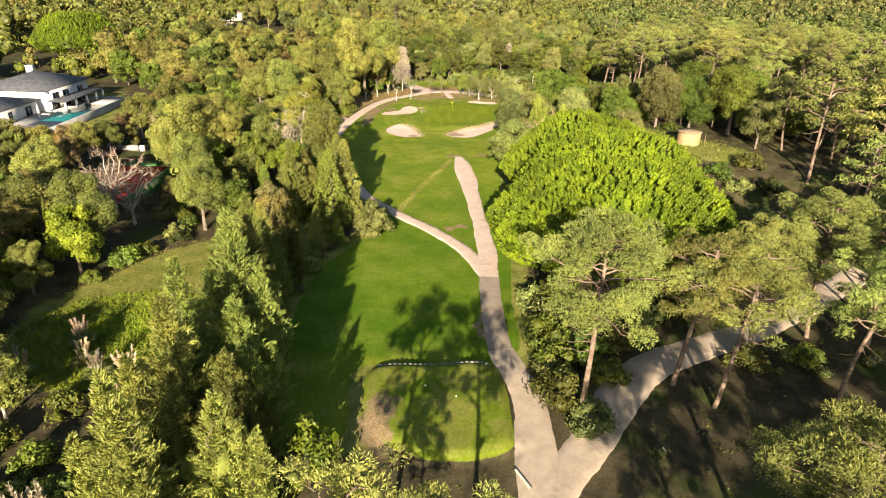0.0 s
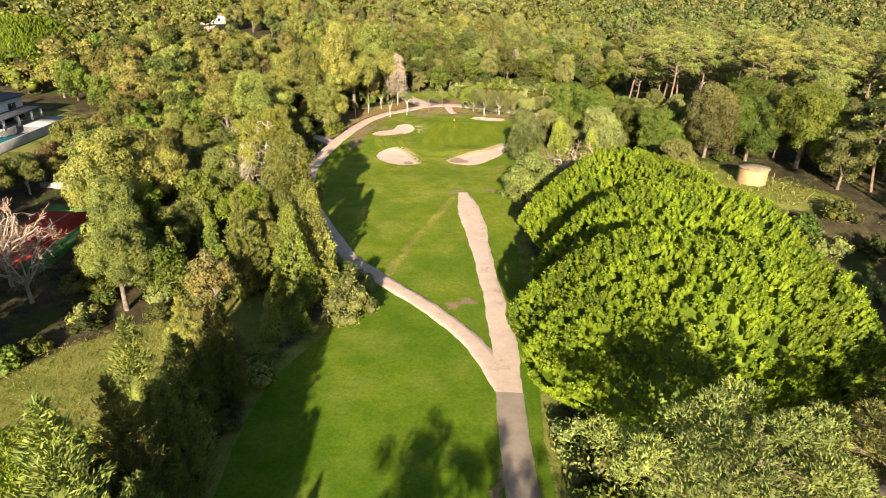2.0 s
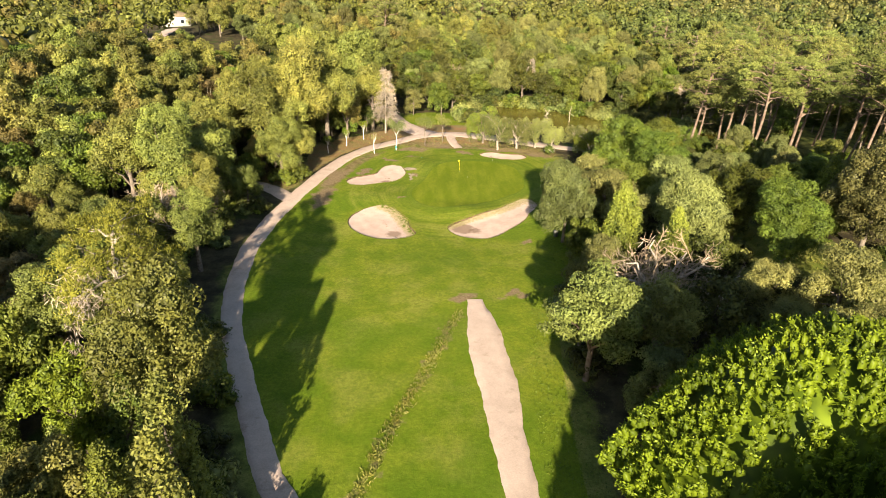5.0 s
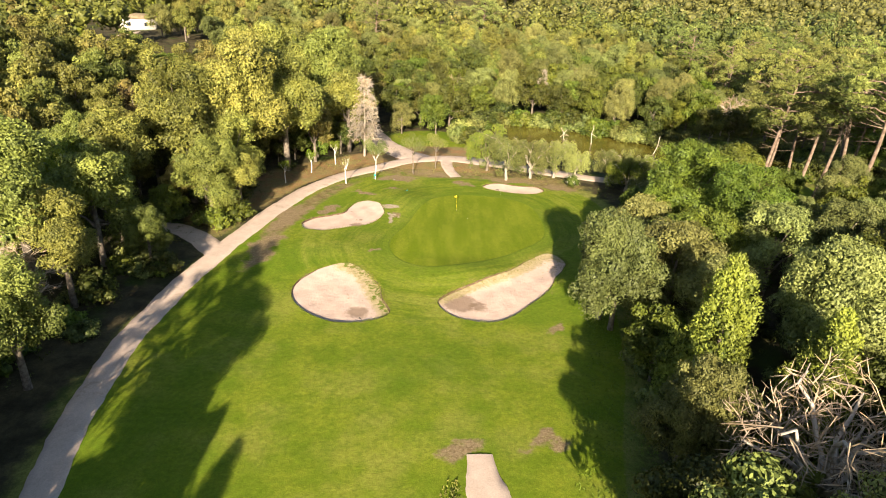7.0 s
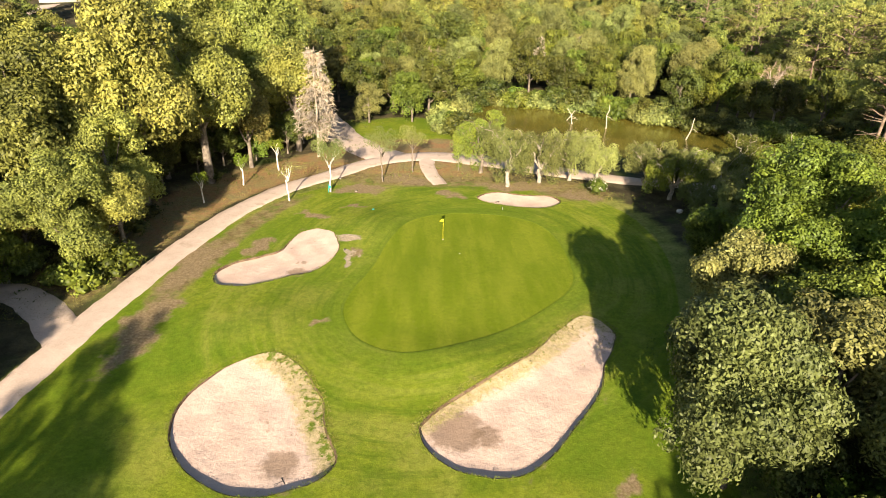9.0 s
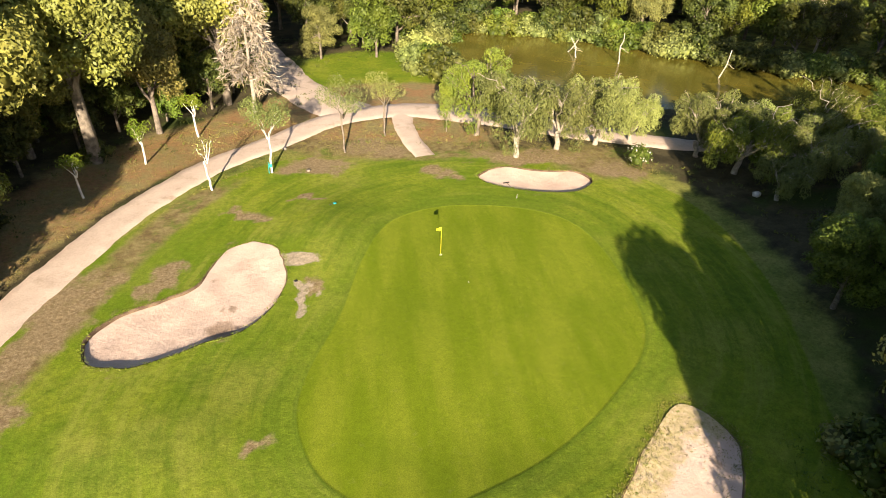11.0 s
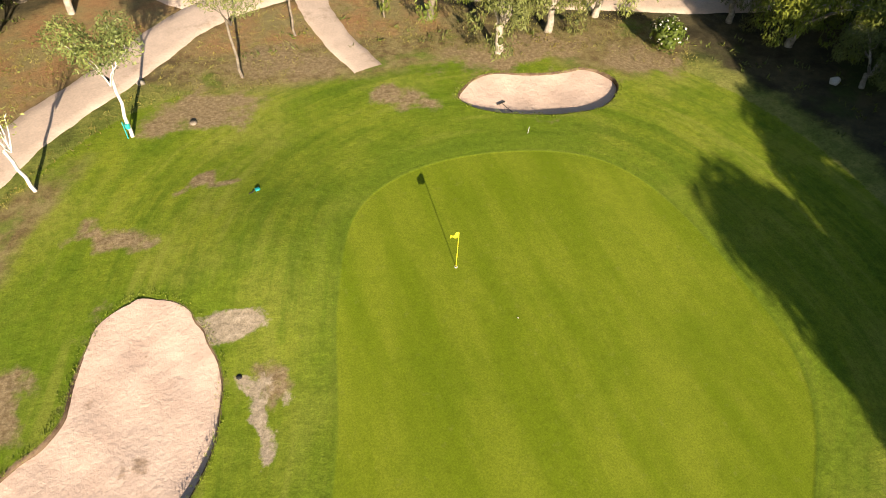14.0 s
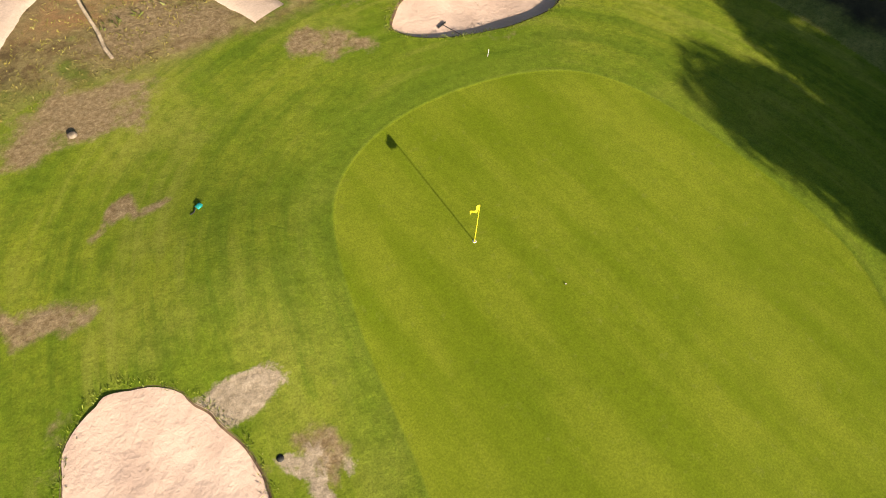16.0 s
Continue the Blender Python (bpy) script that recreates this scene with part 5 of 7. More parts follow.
for i, x, y, s in ((2, 8.9, 202.2, 1.0), (0, 11.9, 197.2, 1.0), (1, 16.2, 199.0, 1.0), (0, 20.2, 199.8, .95), (1, 29.0, 196.6, .82), (0, 31.5, 197.5, .8), (1, 36.5, 193.5, .8)):
    at(OLV, i, x, y, s, r=2.6, group=G4)

# the mixed wood right of the green
OAK = [broadleaf(101, 12, 5.2, M_OAK, 44, 0.42, 0.08, "dense dark green oak with a lumpy rounded crown", "oak_tree", None, 85, 4, fine=2.1), broadleaf(102, 10.5, 4.6, M_OAK, 40, 0.42, 0.06, "dense dark green oak with a lumpy rounded crown", "oak_tree", None, 85, 4, fine=2.1)]
GREYOAK = [broadleaf(103, 10.5, 4.6, M_HOLM, 42, 0.40, 0.06, "grey-green holm oak with fine leaves", "holm_oak", None, 90, 4, fine=2.1), broadleaf(104, 8.5, 4.0, M_HOLM, 36, 0.40, 0.05, "grey-green holm oak with fine leaves", "holm_oak", None, 90, 3, fine=2.1)]
CONE = [cone_tree(105, 13.0, 4.0, None, "broad upright evergreen with yellow-green shoots", 190)]
PINELOW = [broadleaf(106, 10.5, 4.2, M_PINE, 36, 0.36, 0.28, "spreading young pine with bright rounded tufts", "young_pine", M_BARK, 120, 4, 0.7)]
at(GREYOAK, 0, 17.6, 150.4, .98, r=4.2, sz=1.15)
at(OAK, 0, 29.5, 164.5, 1.05, r=5)
at(CONE, 0, 21.6, 138.6, .88, r=3.4, sz=.98)
at(PINELOW, 0, 14.0, 118.0, 1.12, r=4)
at(BARE, 1, 23.2, 127.2, 1.55, r=3.4)
at(GREYOAK, 1, 25, 146.5, 1.0, r=4)
at(OAK, 1, 36, 172.0, .95, r=4)
at(CONE, 0, 26.0, 133.0, .85, r=3)
at(GREYOAK, 1, 21.5, 158.0, .95, r=3)
at(GREYOAK, 0, 30, 139, 1.0, r=4)
at(GREYOAK, 1, 32, 152, 1.05, r=4)
at(PINELOW, 0, 20.5, 119.5, .85, r=3)
at(GREYOAK, 1, 23.0, 151.5, 1.2, r=3)
at(OAK, 1, 26.5, 155.5, 1.0, r=3.5)
at(OAK, 1, 26.5, 173.5, .62, r=4)
G5 = "dark evergreens behind the stone hut"
for i, (x, y, s) in enumerate(((45.5, 131, 1.05), (52, 129.5, 1.1), (58.5, 125.5, 1.1), (49, 138, .9), (56, 136, 1.0), (63, 132, 1.2), (65, 122, 1.0), (42, 143, .7), (48, 147, .5), (71, 127, 1.1), (37.5, 131, .8), (36, 140, 1.0))):
    at(OAK if i % 3 else GREYOAK, i, x, y, s, r=3.4, group=G5)
for i, (x, y, s) in enumerate([(59, 198, 1.0), (55.4, 185, 1.1), (53, 174, 1.2), (47, 185, 1.1), (55, 189, 1.2), (62, 190, 1.2), (50.4, 191, 1.0), (67.5, 184.6, 1.1), (72, 193, 1.1), (61, 176.5, 1.15), (79, 186, 1.1), (65.7, 169, 1.15), (75.6, 174, 1.1), (83, 178, 1.1), (70, 201, 1.0), (84, 198, 1.05)]):
    at(P_TALL, i, x, y, s, r=4, group="tall pines beyond the pond")


# ---- the woods ----
EUC = [broadleaf(111, 16, 5.6, M_EUC, 46, 0.42, 0.12, count=85, split=4, droop=0.35), broadleaf(112, 14.5, 5.0, M_EUC, 42, 0.42, 0.10, count=85, split=3, droop=0.35), broadleaf(113, 18, 5.4, M_EUC, 46, 0.42, 0.14, count=82, split=4, droop=0.35)]
SCRUB = [broadleaf(114, 8.5, 4.2, M_RUST, 30, 0.42, 0.15, "scrubby brownish-olive tree with thin twigs", "scrub_tree", M_PALE, 62, 4), broadleaf(115, 9.5, 4.4, M_EUC, 32, 0.42, 0.15, "scrubby olive-green tree with pale limbs", "scrub_tree", M_PALE, 66, 4)]
DARKW = [broadleaf(116, 9.0, 4.4, M_DARK, 30, 0.5, 0.1, "low dark green thicket tree in the wood", "thicket_tree", None, 50, 3), broadleaf(117, 7.0, 3.8, M_OAK, 30, 0.46, 0.1, "low mid-green thicket tree in the wood", "thicket_tree", None, 66, 3)]
WOODPINE = [open_pine(118, 15, 5.0, 0.42, 20, 0.08, "pine with layered grey-green boughs", 0.5, 62, None, "wood_pine"), open_pine(119, 17, 4.8, 0.5, 20, 0.06, "pine with layered grey-green boughs", 0.5, 62, None, "wood_pine")]
LINES = [np.array(p) for p in (PATH_MAIN, PATH_LEFT, PATH_RIGHT, PATH_SPUR, PATH_WEST, PATH_NORTH)]
COURT = smooth_loop([(-62, 98), (-62, 116), (-54, 116), (-48, 100), (-41, 87), (-43, 79), (-49, 81), (-57, 92)], 3)
HUTSUN = smooth_loop([(40, 84), (40, 120), (56, 124), (56, 84)], 3)
SHORE = smooth_loop([(18, 166), (21, 199), (10, 206), (10, 214), (75, 206), (60, 196), (44, 186), (31, 184), (27.5, 178), (26, 167)], 3)
VILLA = smooth_loop([(-125, 128), (-122, 172), (-84, 172), (-70, 150), (-70, 120), (-84, 112), (-104, 106)], 3)


def clearance(x, y):
    """Metres to the nearest open ground or path; negative inside it."""
    d = np.minimum.reduce([near_line(l, x, y) - 2.2 for l in LINES])
    for loop in (FAIRWAY, TEE, CLEARING, BANK, LAWN, POND, COURT, VILLA, SHORE, HUTSUN):
        d = np.minimum(d, -inside(loop, x, y))
    return np.minimum(d, np.hypot((x - 2) / 1.1, y - 219) - 8)


def wood(rng, n, x0, x1, y0, y1, choose, group="", taller=1.0, close=0.62):
    """Trees at random places that keep clear of open ground and of each other."""
    xs, ys = rng.uniform(x0, x1, n), rng.uniform(y0, y1, n)
    free = clearance(xs, ys)
    for x, y, c in zip(xs, ys, free):
        if c < 1:
            continue
        protos, s, r = choose(x, y, rng)
        if protos is BARE and c < 8:
            continue
        if c < r * 0.55:
            continue
        P = np.array(PLACED)
        if (np.hypot(P[:, 0] - x, P[:, 1] - y) < (P[:, 2] + r) * close).any():
            continue
        PLACED.append((x, y, r))
        put(protos[int(rng.integers(len(protos)))], x, y, s, None, s * rng.uniform(0.95, 1.15) * taller, group=group)


for i, (x, y, s) in enumerate(((-27.8, 173.0, .70), (-39.7, 174.7, 1.0), (-24.0, 196.5, 1.12), (-28.2, 182.0, 1.15), (-25.5, 177.0, .66), (-19.5, 216.0, 1.15), (-31.5, 200, 1.1), (-27, 208, 1.15), (-33, 180.5, 1.0), (-30, 160, .62), (-36, 166, .8), (-33, 150.5, .6), (-26.5, 222, 1.1), (-38, 188, 1.1), (-29.5, 138, .55), (-28.5, 128, .6), (-44.5, 154, 1.0), (-38, 153, .88))):
    PLACED.append((x, y, 4.4))
    put(EUC[i % 3], x, y, s, group="wood left of the fairway")


EUCF = [broadleaf(121, 15.5, 5.6, M_EUC, 34, 0.62, 0.15, count=36, split=4, droop=0.3, fine=1.35), broadleaf(122, 14.5, 5.2, M_GOLD, 34, 0.62, 0.15, "tall yellowing olive-green leafy tree", count=36, split=4, droop=0.3, fine=1.35)]
GOLD = [broadleaf(123, 14, 4.8, M_GOLD, 40, 0.42, 0.12, "tall yellowing olive-green leafy tree", count=80, split=4, droop=0.35)]
ROUND = [broadleaf(124, 9, 4.0, M_LIME, 40, 0.40, 0.08, "rounded bright green leafy tree", "round_tree", None, 85, 3)]


def left_wood(x, y, rng):
    k = rng.uniform()
    if y < 60:
        return (SCRUB, rng.uniform(0.5, 0.8), 2.6) if x < -38 else (SHR0, rng.uniform(0.8, 1.3), 2.4)
    if y < 130 and x < -62:
        return SCRUB, rng.uniform(0.6, 0.8), 2.8
    if 116 < y < 152:
        return (EUC, rng.uniform(0.45, 0.62), 3.6) if k < 0.3 else (GOLD, rng.uniform(0.5, 0.7), 3.4) if k < 0.5 else (SCRUB, rng.uniform(0.8, 1.0), 3.4) if k < 0.7 else (BARE, rng.uniform(0.9, 1.2), 3.0) if k < 0.84 else (DARKW, rng.uniform(0.8, 1.1), 3.4)
    if y < 128 and x < -28:
        return (EUC, rng.uniform(0.55, 0.85), 4.0) if k < 0.38 else (GOLD, rng.uniform(0.6, 0.85), 3.8) if k < 0.5 else (SCRUB, rng.uniform(0.8, 1.15), 3.8) if k < 0.72 else (ROUND, rng.uniform(0.8, 1.1), 3.6) if k < 0.82 else (DARKW, rng.uniform(0.8, 1.1), 3.6) if k < 0.94 else (BARE, rng.uniform(0.8, 1.2), 3.0)
    if x < -50 or y > 232:
        return (EUCF, rng.uniform(0.75, 1.1), 4.6) if k < 0.7 else (DARKW, rng.uniform(0.9, 1.2), 3.6)
    if x > -31 and y > 160:
        return (EUC, rng.uniform(0.95, 1.12), 4.6) if k < 0.7 else (GOLD, rng.uniform(0.9, 1.2), 4.2)
    return (EUC, rng.uniform(0.7, 1.05), 4.6) if k < 0.32 else (GOLD, rng.uniform(0.7, 1.05), 4.2) if k < 0.5 else (ROUND, rng.uniform(0.85, 1.2), 3.8) if k < 0.62 else (BARE, rng.uniform(0.9, 1.3), 3.2) if k < 0.74 else (DARKW, rng.uniform(0.9, 1.2), 3.6) if k < 0.88 else (SCRUB, rng.uniform(0.9, 1.2), 3.6)


def back_wood(x, y, rng):
    k = rng.uniform()
    if y < 275:
        return (DARKW, rng.uniform(0.7, 1.1), 3.4) if k < 0.5 else (GREYOAK, rng.uniform(0.7, 1.05), 3.6) if k < 0.8 else (ROUND, rng.uniform(0.6, 0.9), 3.6) if k < 0.9 else (BARE, rng.uniform(0.7, 1.0), 3)
    return (EUCF[:1], rng.uniform(0.8, 1.1), 4.6) if k < 0.5 else (DARKW, rng.uniform(0.9, 1.3), 3.8) if k < 0.85 else (GREYOAK, rng.uniform(0.9, 1.2), 4.0)


def right_wood(x, y, rng):
    k = rng.uniform()
    if 38 < x < 64 and 138 < y < 172:
        return (DARKW if k < 0.5 else GREYOAK, rng.uniform(0.4, 0.6), 3.0)
    if y < 112:
        if x < 42 and y > 60:
            return WOODPINE, 1.0, 99.0
        if x < 56 and y > 72:
            return DARKW, rng.uniform(0.5, 0.75), 3.0
        return WOODPINE, rng.uniform(0.85, 1.1), 4.4
    if x > 46 and y > 150:
        return (P_TALL, rng.uniform(0.85, 1.1), 4.2) if k < 0.75 else (DARKW, rng.uniform(0.7, 1.0), 3.4)
    if y > 150 and x < 46:
        s = 0.5 if y > 164 else 0.85
        return (OAK, s * rng.uniform(0.8, 1.1), 3.4) if k < 0.5 else (GREYOAK, s * rng.uniform(0.85, 1.15), 3.4)
    if y > 112 and x < 46:
        return (GREYOAK, rng.uniform(0.6, 0.95), 3.2) if k < 0.45 else (DARKW, rng.uniform(0.7, 1.0), 3.2) if k < 0.7 else (BARE, rng.uniform(0.8, 1.1), 2.6) if k < 0.78 else (CONE, rng.uniform(0.5, 0.75), 3.0)
    return (GREYOAK, rng.uniform(0.7, 1.1), 3.6) if k < 0.35 else (DARKW, rng.uniform(0.8, 1.1), 3.4) if k < 0.7 else (WOODPINE, rng.uniform(0.7, 1.0), 4)


for i, (x, y, s) in enumerate(((-48, 67, .62), (-51, 61, .6), (-46, 77, .66), (-53, 72, .7), (-57, 65, .66), (-38, 95, .75), (-35, 103, .7), (-51, 54, .55), (-58, 56, .6), (-61, 74, .66), (-56, 80, .66), (-50, 47, .5), (-45, 44, .6), (-48, 37, .66), (-44, 33, .6), (-52, 40, .6))):
    PLACED.append((x, y, 3.6))
    put((SCRUB[i % 2] if i % 3 else GOLD[0]) if i % 2 else EUC[i % 3], x, y, s * (1.45 if i % 2 and i % 3 else 1.0), group="wood left of the fairway")
SHR0 = [shrub(134, 2.2, 2.6, M_OAK, "rounded green shrub below the cypresses")]
wr = np.random.default_rng(5)
wood(wr, 2600, -92, -13, 62, 250, left_wood, group="wood left of the fairway", close=0.52)
wood(wr, 260, -52, -24, 22, 62, left_wood, group="wood left of the fairway")
wood(wr, 1500, -60, 75, 214, 300, back_wood, group="wood behind the pond")
wood(wr, 1900, 14, 112, 60, 215, right_wood, group="wood right of the fairway")

wood(wr, 1500, 76, 190, 216, 330, lambda x, y, rng: (WOODPINE, rng.uniform(0.75, 1.1), 4.6) if rng.uniform() < 0.72 else (OAK, rng.uniform(0.6, 0.9), 4), group="pines on the far side")
wood(wr, 1400, -90, 76, 301, 372, lambda x, y, rng: (EUCF if x < -20 else EUCF[:1], rng.uniform(0.75, 1.15), 4.8) if rng.uniform() < 0.55 else (GREYOAK, rng.uniform(0.8, 1.2), 4.2), group="far side woodland trees")

# low growth under and before the trees
SHR = [shrub(131, 1.9, 2.3, None, count=190, size=0.22), shrub(132, 1.6, 1.8, M_OAK, "rounded mid-green shrub at the wood's edge", 190, 0.22), shrub(133, 1.7, 1.7, M_OLIVE, "low rounded grey-green mastic shrub", 190, 0.2)]
for i, (x, y) in enumerate(((-40, 6), (-31, 12), (-48, 16), (-36, -8), (-26, 2), (-54, 4), (-58, 20))):
    put(EUC[i % 3], x, y, 0.78, group="wood left of the fairway")
sr = np.random.default_rng(9)
for x, y in POND:      # growth leaning over the pond's far and side banks
    far_bank = y > 218 or x > 60
    if far_bank:
        d = unit(np.array([x, y]) - POND.mean(0))
        for k in range(2):
            put(SHR[int(sr.integers(3))], x + d[0] * (0.6 + 2.2 * k) + sr.normal() * 0.5, y + d[1] * (0.6 + 2.2 * k) + sr.normal() * 0.5, sr.uniform(0.9, 1.5), group="shrubs on the pond's bank")
for x, y, s in [(12.6, 60.5, 1.2), (13.6, 65, 1.1), (16.5, 62, 1.2), (12.8, 56, 1.0), (16.5, 58.5, 1.1), (12.2, 50.5, 1.0), (14.2, 47.6, .9), (18.5, 60, 1.0), (20, 63, 1.1), (24, 66, 1.2), (12.0, 69, .9), (15, 68.5, 1.2), (30, 68, 1.1), (33, 57, .8), (40, 58, .8), (11.8, 54, .8), (17.6, 54.2, .9)]:
    put(SHR[int(sr.integers(3))], x, y, s * 1.2, group="shrubs beside the cart path")
xs, ys = sr.uniform(-45, 48, 900), sr.uniform(70, 232, 900)
free = clearance(xs, ys)
good = (free > 0.3) & (free < 7) & ~((ys > 181) & (xs > -24)) & ~((xs > 10) & (xs < 40) & (ys > 66) & (ys < 117))
for x, y in zip(xs[good][:150], ys[good][:150]):
    put(SHR[int(sr.integers(3))], x, y, sr.uniform(0.55, 1.15), group="shrubs along the wood's edge")


def scatter(name, label, rng, n, area, material, size, tall, clump=7, kind_ok=None):
    """Loose tufts and weeds, one sheet of small blades."""
    x0, x1, y0, y1 = area
    x, y = rng.uniform(x0, x1, n), rng.uniform(y0, y1, n)
    k = kind_ok(x, y)
    x, y = x[k], y[k]
    p = np.repeat(np.stack([x, y, height(x, y)], 1), clump, 0)
    m = len(p)
    go = unit(rng.normal(size=(m, 3)) * [0.75, 0.75, 0.2] + [0, 0, 0.8])
    p = p + rng.normal(size=(m, 3)) * [size * 0.5, size * 0.5, 0]
    side = unit(np.cross(go, rng.normal(size=(m, 3))))
    ob = part(name, blades(p, go, side, rng.uniform(0.5, 1.2, m) * tall, rng.uniform(0.4, 1.0, m) * size * 0.3), material, None, label)
    return tagged(ob, "", "grass", kind="stuff")


tr = np.random.default_rng(12)
scatter("weeds", "tall fresh green weeds in the clearing", tr, 5200, (-46, -20, 48, 72), M_LIME, 0.45, 0.5, 9, lambda x, y: (inside(CLEARING, x, y) > 0) & (np.hypot((x + 33) / 11, (y - 60) / 9) < 1.1))
scatter("dry_grass", "dry olive grass and stalks in the clearing", tr, 15000, (-60, -14, 50, 98), M_STRAW, 0.22, 0.30, 5, lambda x, y: (inside(CLEARING, x, y) > -1) & (np.hypot((x + 33) / 10, (y - 60) / 8) > 1.0))
scatter("bank_grass", "dry grass on the bank by the stone hut", tr, 1500, (36, 62, 106, 160), M_STRAW, 0.5, 0.5, 5, lambda x, y: inside(BANK, x, y) > 0)
scatter("undergrowth", "leafy undergrowth on the woodland floor", tr, 11000, (-70, 75, 24, 240), M_DARK, 0.36, 0.34, 7, lambda x, y: np.minimum.reduce([-inside(FAIRWAY, x, y), -inside(TEE, x, y), -inside(CLEARING, x, y), -inside(POND, x, y), -inside(LAWN, x, y), near_line(np.array(PATH_LEFT), x, y) - 3.5, near_line(np.array(PATH_RIGHT), x, y) - 2.4, near_line(np.array(PATH_MAIN), x, y) - 2.0, np.hypot(x - 2, y - 219) - 9]) > 1.5)
DITCH = smooth_line([(-6.5, 100), (-5.4, 104.6), (-3.8, 110.7), (-1.7, 116.7), (0.3, 123.3), (2.4, 129.5)], 1.0)
scatter("ditch_grass", "ragged taller grass along a shallow ditch", tr, 6500, (-8, 5, 98, 132), M_STRAW, 0.30, 0.32, 5, lambda x, y: near_line(DITCH, x, y) < 0.55)
scatter("rough_tufts", "ragged rough grass at the right edge of the fairway", tr, 7000, (7, 22, 88, 165), M_LIME, 0.28, 0.22, 4, lambda x, y: (inside(FAIRWAY, x, y) > -2.5) & (inside(FAIRWAY, x, y) < 3.0) & (near_line(np.array(PATH_MAIN), x, y) > 1.7))


def bunker_edge(x, y, key, y0):
    d = inside(BUNKERS[key], x, y)
    return (d > -0.5) & (d < 1.9 * tr.uniform(0, 1, len(x)) ** 3) & (y > y0)


scatter("lip_grass", "short ragged grass hanging over the bunkers' lips", tr, 90000, (-18, 19, 149, 196), M_MOWN, 0.10, 0.15, 3, lambda x, y: (np.abs(np.max([inside(b, x, y) for b in BUNKERS.values()], axis=0) + 0.12) < 0.16))
scatter("path_verge", "dry tufts on the bare ground beside the sandy track", tr, 26000, (-34, 24, 166, 206), M_STRAW, 0.16, 0.16, 3, lambda x, y: (near_line(np.array(PATH_LEFT), x, y) > 1.9) & (near_line(np.array(PATH_LEFT), x, y) < 9) & (inside(FAIRWAY, x, y) < 0.5) & (near_line(np.array(PATH_SPUR), x, y) > 1.1))
scatter("bunker_grass", "thin straggling grass on the bunkers' upper faces", tr, 60000, (-17, 18, 150, 185), M_STRAW, 0.13, 0.13, 4, lambda x, y: bunker_edge(x, y, "left", 154) & (x > -9.5) | bunker_edge(x, y, "right", 155) & (y > 150.2 + 0.85 * x))


def far_woods(name, label, rng, n, area, material, leaves, ok, hmin, hmax, heads=3):
    """Distant trees, each a few heads of coarse leaves on a rough body, in one mesh."""
    x0, x1, y0, y1 = area
    x, y = rng.uniform(x0, x1, n), rng.uniform(y0, y1, n)
    keep = ok(x, y)
    x, y = x[keep], y[keep]
    z = height(x, y)
    out = []
    for a, b, c in zip(x, y, z):
        h = rng.uniform(hmin, hmax)
        r = h * rng.uniform(0.28, 0.42)
        for q in range(heads):
            rr = r * rng.uniform(0.45, 0.95)
            o = np.array([a + rng.normal() * r * 0.45, b + rng.normal() * r * 0.45, c + h - rr * rng.uniform(0.9, 2.2)])
            out += clumps(rng, [o], [rr], leaves / (rr * rr), 0.085 * h, 0.055 * h, 0.95, 0.2, 0.1, 0.62, 0.15, 0.45)
    geo = join(out)
    return tagged(part(name, geo, material, None, label), "", "woodland", kind="stuff")


def beyond(x, y):
    d = np.abs(x) < 0.86 * (y + 5) + 25
    return d & ~((x > -92) & (x < 75) & (y < 372)) & ~((x >= 75) & (x < 190) & (y > 215) & (y < 330)) & ~((x >= 75) & (x < 112) & (y < 215)) & (inside(VILLA, x, y) < -2) & ~((np.abs(x + 110) < 26) & (y > 285) & (y < 330)) & ~((np.hypot((x + 175) / 30, (y - 345) / 16) < 1)) & (np.hypot((x + 292) / 55, (y - 412) / 24) > 1) & ~(np.hypot((x + 130) / 22, (y - 190) / 14) < 1) & (inside(LAWN, x, y) < 0) & (inside(POND, x, y) < -1)


fr = np.random.default_rng(21)
far_woods("far_woods_olive", "olive-green woodland beyond the course", fr, 2600, (-330, 330, 60, 420), M_EUC, 48, lambda x, y: beyond(x, y) & (x < 90), 7, 18)
far_woods("far_woods_dark", "dark green thicket beyond the pond", fr, 2200, (-330, 330, 60, 420), M_OAK, 30, lambda x, y: beyond(x, y), 4, 12)
far_woods("far_woods_gold", "yellowing woodland beyond the villa", fr, 700, (-330, 60, 60, 420), M_GOLD, 40, lambda x, y: beyond(x, y), 8, 14)
far_woods("far_pines", "pine wood spreading to the horizon", fr, 1700, (60, 380, 60, 460), M_FARPINE, 46, lambda x, y: beyond(x, y) & (x > 60), 7, 17)
far_woods("distant_woods", "distant woodland at the edge of pale fields", fr, 4800, (-560, 560, 400, 690), M_HOLM, 18, lambda x, y: (np.abs(x) < 0.80 * y + 25) & (np.hypot((x - 4) / 36, (y - 490) / 30) > 1) & (np.hypot((x + 292) / 55, (y - 412) / 24) > 1), 10, 18, 2)

# leafy undergrowth between the tall trunks beside the sandy track
for i, (x, y, s) in enumerate(((-17.5, 210, .6), (-21, 206.5, .62), (-24.3, 203, .6), (-20, 213, .7), (-26, 198.5, .55), (-16.2, 215, .6), (-28.2, 193, .6), (-28, 187.5, .55), (-23, 210.5, .65), (-29.5, 199, .7), (-31, 191, .7), (-13.5, 214.5, .5), (-30, 176.5, .5), (-33, 172, .6))):
    put(DARKW[i % 2], x, y, s, group="undergrowth trees beside the track")

